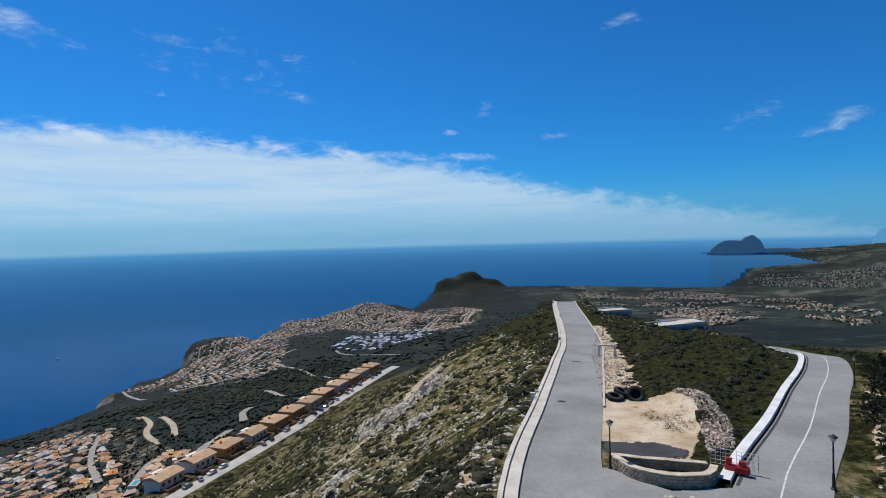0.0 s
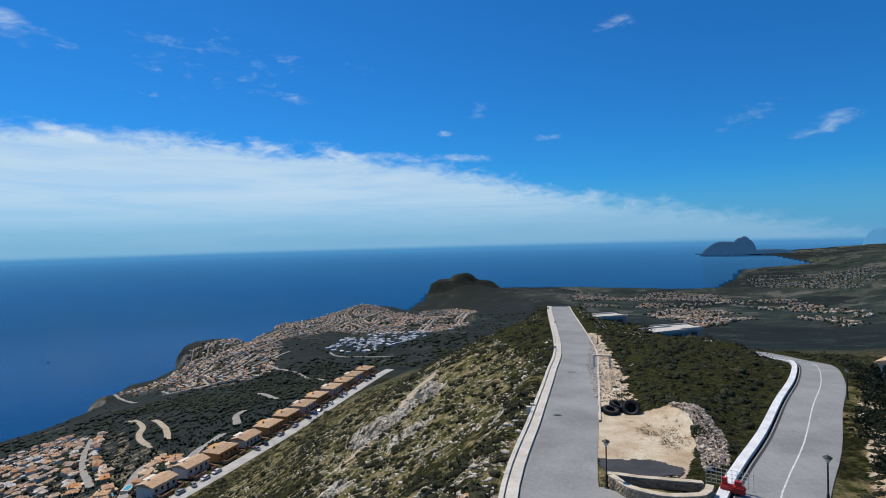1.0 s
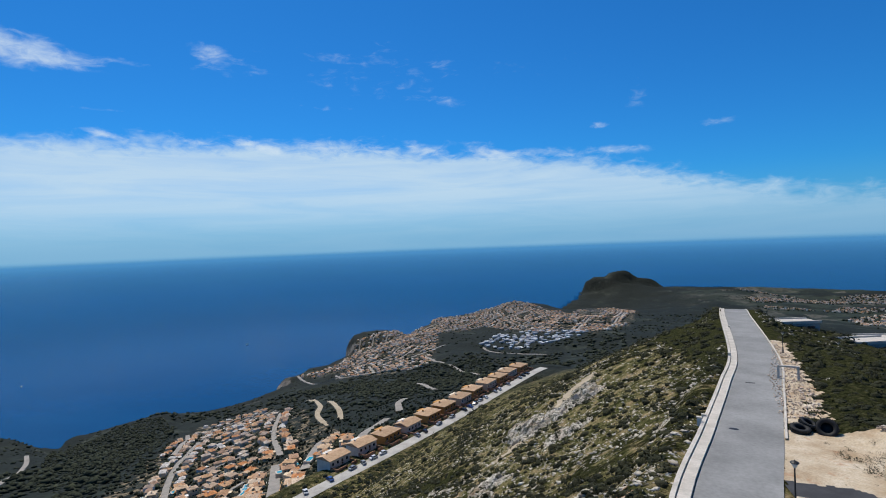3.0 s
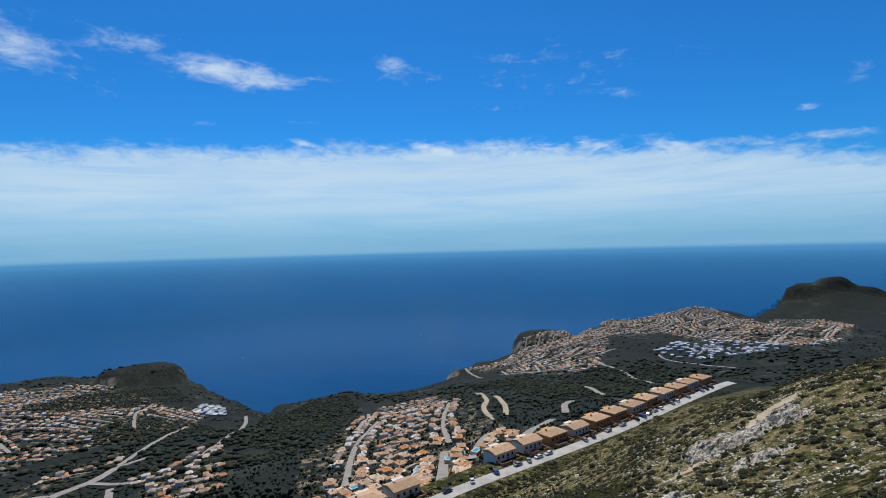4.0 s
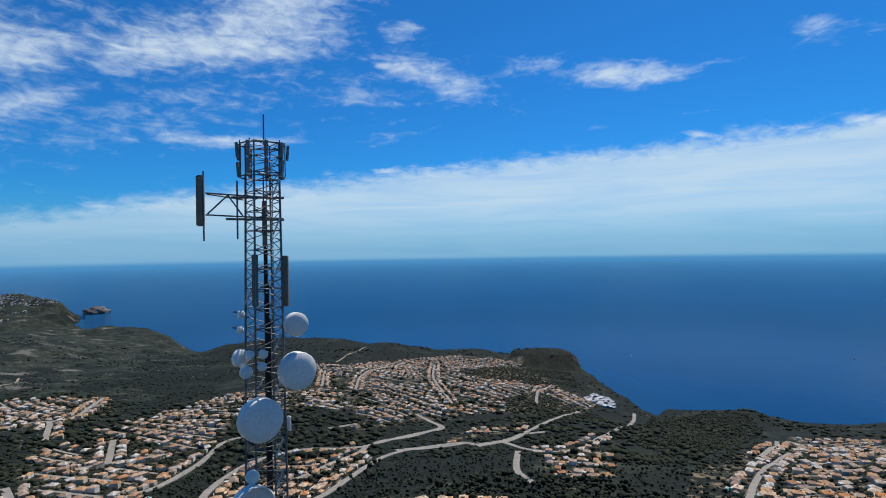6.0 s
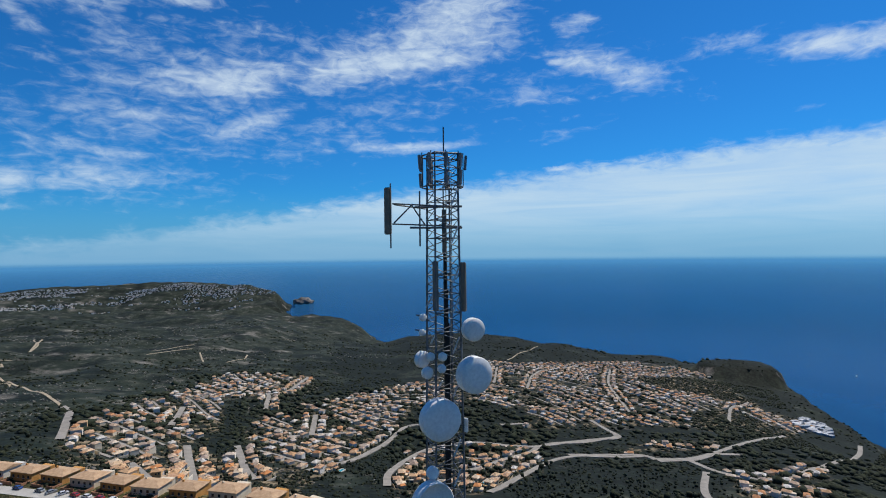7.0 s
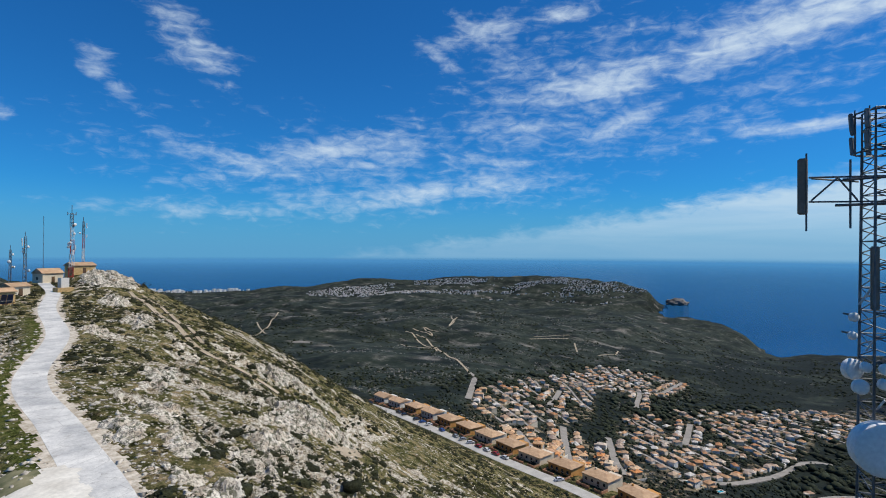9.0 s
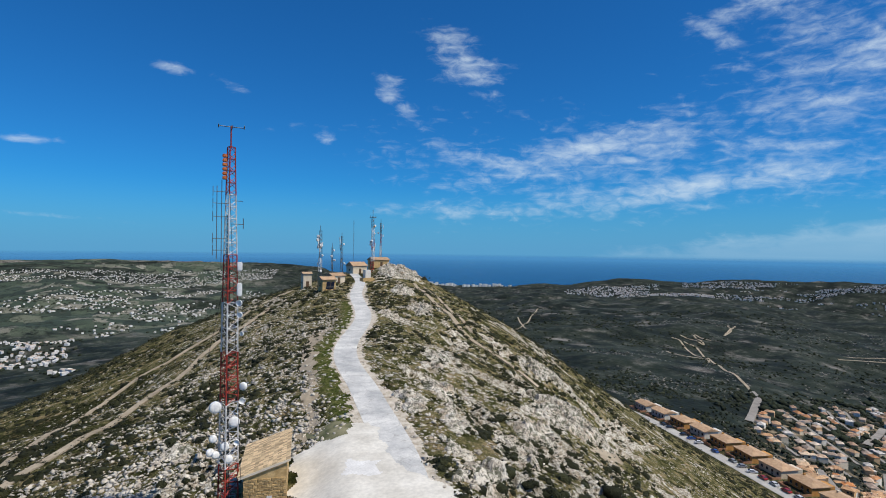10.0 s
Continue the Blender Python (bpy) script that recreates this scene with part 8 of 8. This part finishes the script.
def outcrop(x, y, w, d, h, turn, seed):
    """Limestone that breaks out of the slope: cracked, tilted plates in one rough mass."""
    r = random.Random(seed)
    base = float(ground(x, y))
    c, s = math.cos(radians(turn)), math.sin(radians(turn))
    grain = 0.19
    w, d = w * 1.25, d * 1.3
    u, v = np.meshgrid(np.arange(-w * 1.2, w * 1.2, grain), np.arange(-d * 1.3, d * 1.3, grain), indexing="ij")
    jit = np.random.RandomState(seed)
    u, v = u + jit.uniform(-0.05, 0.05, u.shape), v + jit.uniform(-0.05, 0.05, u.shape)
    k = np.hypot(u / w, v / d) + lumps(u, v, 2.1, seed + 300) * 0.2 + lumps(u, v, 0.8, seed + 301) * 0.14
    px, py = u * c - v * s, u * s + v * c
    z = ground(x + px, y + py) - base - 0.25
    z = z + np.clip(1.05 - k * k, -0.3, 1) * h * 0.6 + (faceted(u, v, 2.6, 0.4 * h, 0.5, r) + faceted(u, v, 0.95, 0.24, 0.5, r) + faceted(u, v, 0.42, 0.1, 0.4, r)) * np.clip(1.35 - k, 0, 1)
    n = u.shape[1]
    solid = k < 1.05
    idx = np.full(u.size, -1)
    i, j = np.meshgrid(np.arange(u.shape[0] - 1), np.arange(n - 1), indexing="ij")
    use = solid[:-1, :-1] & solid[1:, :-1] & solid[1:, 1:] & solid[:-1, 1:]
    q = (i * n + j)[use]
    quads = np.stack([q, q + n, q + n + 1, q + 1], -1)
    seen = np.unique(quads)
    idx[seen] = np.arange(len(seen))
    me = bpy.data.meshes.new("rock_outcrop")
    me.from_pydata(np.stack([px, py, z], -1).reshape(-1, 3)[seen].tolist(), [], idx[quads].tolist())
    me.materials.append(OUTCROP)
    ob = new("rock_outcrop", me)
    ob.location = (x, y, base)
    return tagged(ob, "rough cracked pale limestone outcrop on the scrub slope", "rock", "limestone outcrops")


for k, (x, y, w, d, h, turn) in enumerate(((-18, -55, 3.2, 1.6, 1.2, 75), (-18.5, -38.5, 3.4, 1.6, 1.4, 40), (-16.8, -44, 1.8, 1.2, 1.0, 60), (-47, -68, 6, 5, 2.6, 50), (-31, -109, 4, 2, 1.5, 70), (3, -58, 3, 2, 0.9, 20), (-5, 81, 4, 2.4, 1.6, 20), (-3, 99, 4, 3, 1.8, 0), (-15, 70, 3, 2, 1.2, 0), (-56, -80, 8, 4.0, 3.0, 60), (-50, -69, 6, 4, 2.6, 50), (-33, -54, 5.5, 2.2, 1.5, 55), (-26, -47, 4.5, 2.2, 1.4, 60), (-40, -64, 5, 2.5, 1.4, 60), (-21, -50, 3.2, 1.6, 1.1, 75),
                                           (-24, -62, 4.5, 1.8, 1.3, 72), (-29, -76, 4.5, 2.0, 1.4, 72), (-18, -42, 1.6, 1.1, 1.0, 30), (-55, -182, 7, 6, 3.0, 20), (-59, -194, 7, 5, 3.2, 0), (-47, -150, 5, 3, 2, 70), (-41, -118, 5, 2.6, 1.8, 70),
                                           (-11, 94, 4.6, 2.8, 2.4, 20), (-7.5, 97, 3.4, 2.4, 1.9, 50), (-15, 100, 4, 2.6, 1.6, 0), (-3, 104, 3, 2.2, 1.4, 0), (-62, -100, 6, 4, 2, 50))):
    outcrop(x, y, w, d, h, turn, k)


def pebbles(count, sub, seed):
    r = random.Random(seed)
    out = []
    for i in range(count):
        bm = bmesh.new()
        block(bm, Vector((0, 0, 0)), 1.0, r, 0.6)
        bmesh.ops.scale(bm, vec=(r.uniform(0.8, 1.25), r.uniform(0.7, 1.0), 1.0), verts=bm.verts)
        bmesh.ops.triangulate(bm, faces=bm.faces)
        bm.verts.index_update()
        out.append((np.array([v.co[:] for v in bm.verts]), np.array([[v.index for v in f.verts] for f in bm.faces])))
        bm.free()
    return out


def shrubs(count, leaves, seed):
    """Dense low bushes: an uneven dark body with small leaf sprays standing off it."""
    r = np.random.RandomState(seed)
    bm = bmesh.new()
    bmesh.ops.create_icosphere(bm, subdivisions=1, radius=1)
    bm.verts.index_update()
    body, faces = np.array([v.co[:] for v in bm.verts]), np.array([[v.index for v in f.verts] for f in bm.faces])
    bm.free()
    out = []
    for i in range(count):
        co = body * r.uniform(0.55, 1.05, (len(body), 1)) * np.array([0.9, 0.9, 0.75])
        v = r.normal(size=(leaves, 3))
        v /= np.linalg.norm(v, axis=1)[:, None]
        v[:, 2] = np.abs(v[:, 2]) * 0.85
        spray = (v[:, None, :] * r.uniform(0.7, 1.12, (leaves, 1, 1)) + r.normal(size=(leaves, 3, 3)) * 0.15).reshape(-1, 3)
        out.append((np.concatenate([co, spray]), np.concatenate([faces, np.arange(leaves * 3).reshape(-1, 3) + len(co)])))
    return out


def clear_of_roads(x, y, extra=0.0):
    ok = np.ones(len(x), bool)
    for line, half in ((SOUTH_ROAD, 3.9), (EAST_ROAD, 3.7), (NORTH_ROAD, 1.7), (TERRACE_STREET, 6)):
        gap, _ = near_line(x, y, line)
        ok &= gap > half + extra
    return ok


def off_patches(x, y, rings):
    ok = np.ones(len(x), bool)
    for ring in rings:
        hit = np.zeros(len(x), bool)
        for (ax, ay), (bx, by) in zip(ring, ring[1:] + ring[:1]):
            if ay != by:
                hit ^= ((ay > y) != (by > y)) & (x < (bx - ax) * (y - ay) / (by - ay) + ax)
        ok &= ~hit
    return ok


BARE = [[(14.3, 51), (11.4, 39), (10.5, 30), (17, 30), (19, 40), (21.8, 45.8), (21, 49.5)], [(-5.2, -47.5), (-12.5, -49.5), (-12.5, -40), (-15, -33), (-8, -20), (2, -20), (2, -33), (-1, -40.5), (-1.2, -46.6)],
        [(-1.5, 113), (-14, 92), (-18.5, 84), (-16.5, 83.5), (-5, 103), (0.2, 112)]]

x, y, r = scatter(28000, 26, 240, -46, 204, 71, 0.75)
keep = clear_of_roads(x, y, 0.3) & off_patches(x, y, BARE)
mound = (x > 14) & (y > 20)
want = lumps(x, y, 17, 72) + 0.7 * lumps(x, y, 6, 73) + np.where(mound, 1.3, 0.0) + np.where((y < -10) & (x < 10), 0.42, 0.62)
gap, _ = near_line(x, y, TERRACE_STREET)
want += np.where(gap < 24, 0.6, 0)
keep &= (want > 0.1) & (gap > 8)
keep &= (near_line(x, y, [p + Vector((3.4, 0.8, 0)) for p in NORTH_ROAD])[0] > 1.9) | (y < -130)
keep &= ~((gap < 26) & (near_line(x, y, [p + Vector((-9, 2.5, 0)) for p in TERRACE_STREET])[0] < gap))
x, y = x[keep], y[keep]
size = r.uniform(0.3, 1.0, len(x)) * np.where(r.rand(len(x)) < 0.12, 1.6, 1.0) * (0.8 + 0.5 * step(np.hypot(x, y), 60, 200))
beside = (x - 28.4 - (y - 41.4) * 0.78 > 4.5) & (y > 34) & (y < 90) & (x < 95)
size *= np.where(beside, 0.8, 1.0)
strewn("scrub", shrubs(7, 13, 8), np.stack([x, y, ground(x, y) - 0.05, size, size * r.uniform(0.6, 1.0, len(x)), r.uniform(0, 6.3, len(x)), r.randint(0, 7, len(x))], 1), SCRUB, "low olive green scrub bushes over the stony crest", "scrub")

x, y, r = scatter(62000, 26, 175, -46, 204, 81, 0.8)
keep = clear_of_roads(x, y, 0.2) & off_patches(x, y, BARE)
want = lumps(x, y, 13, 82) + 0.6 * lumps(x, y, 5, 83) + np.where((y < -10), 0.45, 0.15) + np.where((x > 14) & (y > 20), -0.7, 0)
gap, _ = near_line(x, y, TERRACE_STREET)
keep &= (want > 0.0) & (gap > 14)
x, y = x[keep], y[keep]
size = 0.09 + 0.34 * r.rand(len(x)) ** 3
strewn("loose_stones", shards(12, 9), np.stack([x, y, ground(x, y), size, size * 0.75, r.uniform(0, 6.3, len(x)), r.randint(0, 12, len(x))], 1), LIMESTONE, "pale limestone stones strewn over the slopes", "stones")
x, y, r = scatter(1100, 30, 230, -10, 204, 91, 0.8)
keep = clear_of_roads(x, y, 0.8) & off_patches(x, y, BARE) & (lumps(x, y, 20, 92) + np.where(y < -10, 0.4, 0.1) > 0.1)
gap, _ = near_line(x, y, TERRACE_STREET)
keep &= gap > 20
x, y = x[keep], y[keep]
size = 0.25 + 0.55 * r.rand(len(x)) ** 2
strewn("boulders", pebbles(8, 2, 10), np.stack([x, y, ground(x, y) - size * 0.05, size, size * 0.65, r.uniform(0, 6.3, len(x)), r.randint(0, 8, len(x))], 1), LIMESTONE, "pale limestone boulders among the scrub", "boulders")
x, y, r = scatter(24000, 34, 150, 158, 204, 95, 0.9)
keep = clear_of_roads(x, y, 3.6) & off_patches(x, y, BARE) & (lumps(x, y, 9, 96) + 0.7 * lumps(x, y, 3.5, 97) > -0.2) & (x > -14 + (y + 50) * 0.25) & (x < 17 + (y + 60) * 0.34)
x, y = x[keep], y[keep]
size = 0.08 + 0.28 * r.rand(len(x)) ** 2.6
strewn("scree", shards(12, 98), np.stack([x, y, ground(x, y) + 0.02, size, size * 0.8, r.uniform(0, 6.3, len(x)), r.randint(0, 12, len(x))], 1), LIMESTONE, "white limestone scree over the flank below the track", "stones")
# heap of broken stone by the plot, and the broken bank
rows = []
r = np.random.RandomState(5)
HEAP = [(21.0, 49.4), (23.8, 48.9), (22.6, 42), (20.2, 37.2), (17.9, 36.2), (19.4, 40.4), (21.4, 45)]
BANK = [(15.6, 54), (19.2, 70), (24.8, 88), (28, 99), (26.8, 86), (22.0, 64.5), (19.3, 54.5)]
while len(rows) < 4200:
    ring = HEAP if len(rows) < 2600 else BANK
    px, py = r.uniform(15, 29), r.uniform(35, 100)
    if inside(px, py, ring):
        s = 0.05 + 0.2 * r.rand() ** 3
        rows.append((px, py, float(ground(px, py)) + s * 0.2 + (0.3 * r.rand() if ring is HEAP else 0.1), s, s, r.uniform(0, 6.3), r.randint(0, 8)))
HEAP_STONE = plain("broken_pinkish_stone", (0.5, 0.36, 0.26), (0.82, 0.71, 0.6), 0.7, 0.95, local=False, each=0.35, island=True)
strewn("rubble", pebbles(8, 1, 12), rows, HEAP_STONE, "heap of broken pinkish limestone beside the plot", "rubble")

# taller dark shrubs beyond the wide road, and weeds on the sandy plot
r = np.random.RandomState(44)
rows = []
for p, e in stroll(EAST_ROAD, 1.1, 46.0):
    if p.y > 82:
        break
    for _ in range(2):
        q = p.to_2d() + Vector((e.y, -e.x)) * r.uniform(4.0, 11.0)
        s = r.uniform(0.8, 1.7)
        rows.append((q.x, q.y, float(ground(q.x, q.y)) - 0.1, s, s * r.uniform(0.8, 1.15), r.uniform(0, 6.3), r.randint(0, 5)))


def fine_tufts(count, leaves, seed):
    r = np.random.RandomState(seed)
    out = []
    for i in range(count):
        v = r.normal(size=(leaves, 3))
        v /= np.linalg.norm(v, axis=1)[:, None]
        v[:, 2] = np.abs(v[:, 2])
        c = v * r.uniform(0.5, 1.0, (leaves, 1)) * (1 + 0.25 * np.sin(3 * np.arctan2(v[:, 1], v[:, 0]) + i))[:, None]
        out.append(((c[:, None, :] + r.normal(size=(leaves, 3, 3)) * 0.085).reshape(-1, 3), np.arange(leaves * 3).reshape(-1, 3)))
    return out


hedge = []
for p, e in stroll(TERRACE_STREET, 0.5, 30.0):
    q = p.to_2d() + Vector((-e.y, e.x)) * r.uniform(5.5, 17.0)
    s0 = r.uniform(0.7, 1.6)
    hedge.append((q.x, q.y, float(ground(q.x, q.y)) - 0.1, s0, s0 * r.uniform(0.7, 1.1), r.uniform(0, 6.3), r.randint(0, 7)))
for p, e in stroll(TERRACE_STREET, 5.5, 52.0):
    q = p.to_2d() + Vector((e.y, -e.x)) * r.uniform(5.0, 8.0)
    s0 = r.uniform(0.9, 1.7)
    hedge.append((q.x, q.y, float(ground(q.x, q.y)), s0, s0 * 1.3, r.uniform(0, 6.3), r.randint(0, 7)))
strewn("street_scrub", shrubs(7, 18, 49), hedge, PINES, "dark green scrub and small trees along the street", "scrub")
strewn("tall_scrub", fine_tufts(5, 260, 46), rows, PINES, "tall dark scrub beside the wide road", "scrub")
rows = []
for _ in range(70):
    px, py = 18.4 + r.normal() * 1.1, 43.8 + r.normal() * 1.6
    s = r.uniform(0.1, 0.34)
    rows.append((px, py, float(ground(px, py)) + 0.05, s * 1.2, s, r.uniform(0, 6.3), r.randint(0, 5)))
strewn("weeds", fine_tufts(5, 60, 47), rows, SCRUB, "low green weeds on the sandy plot", "weeds")
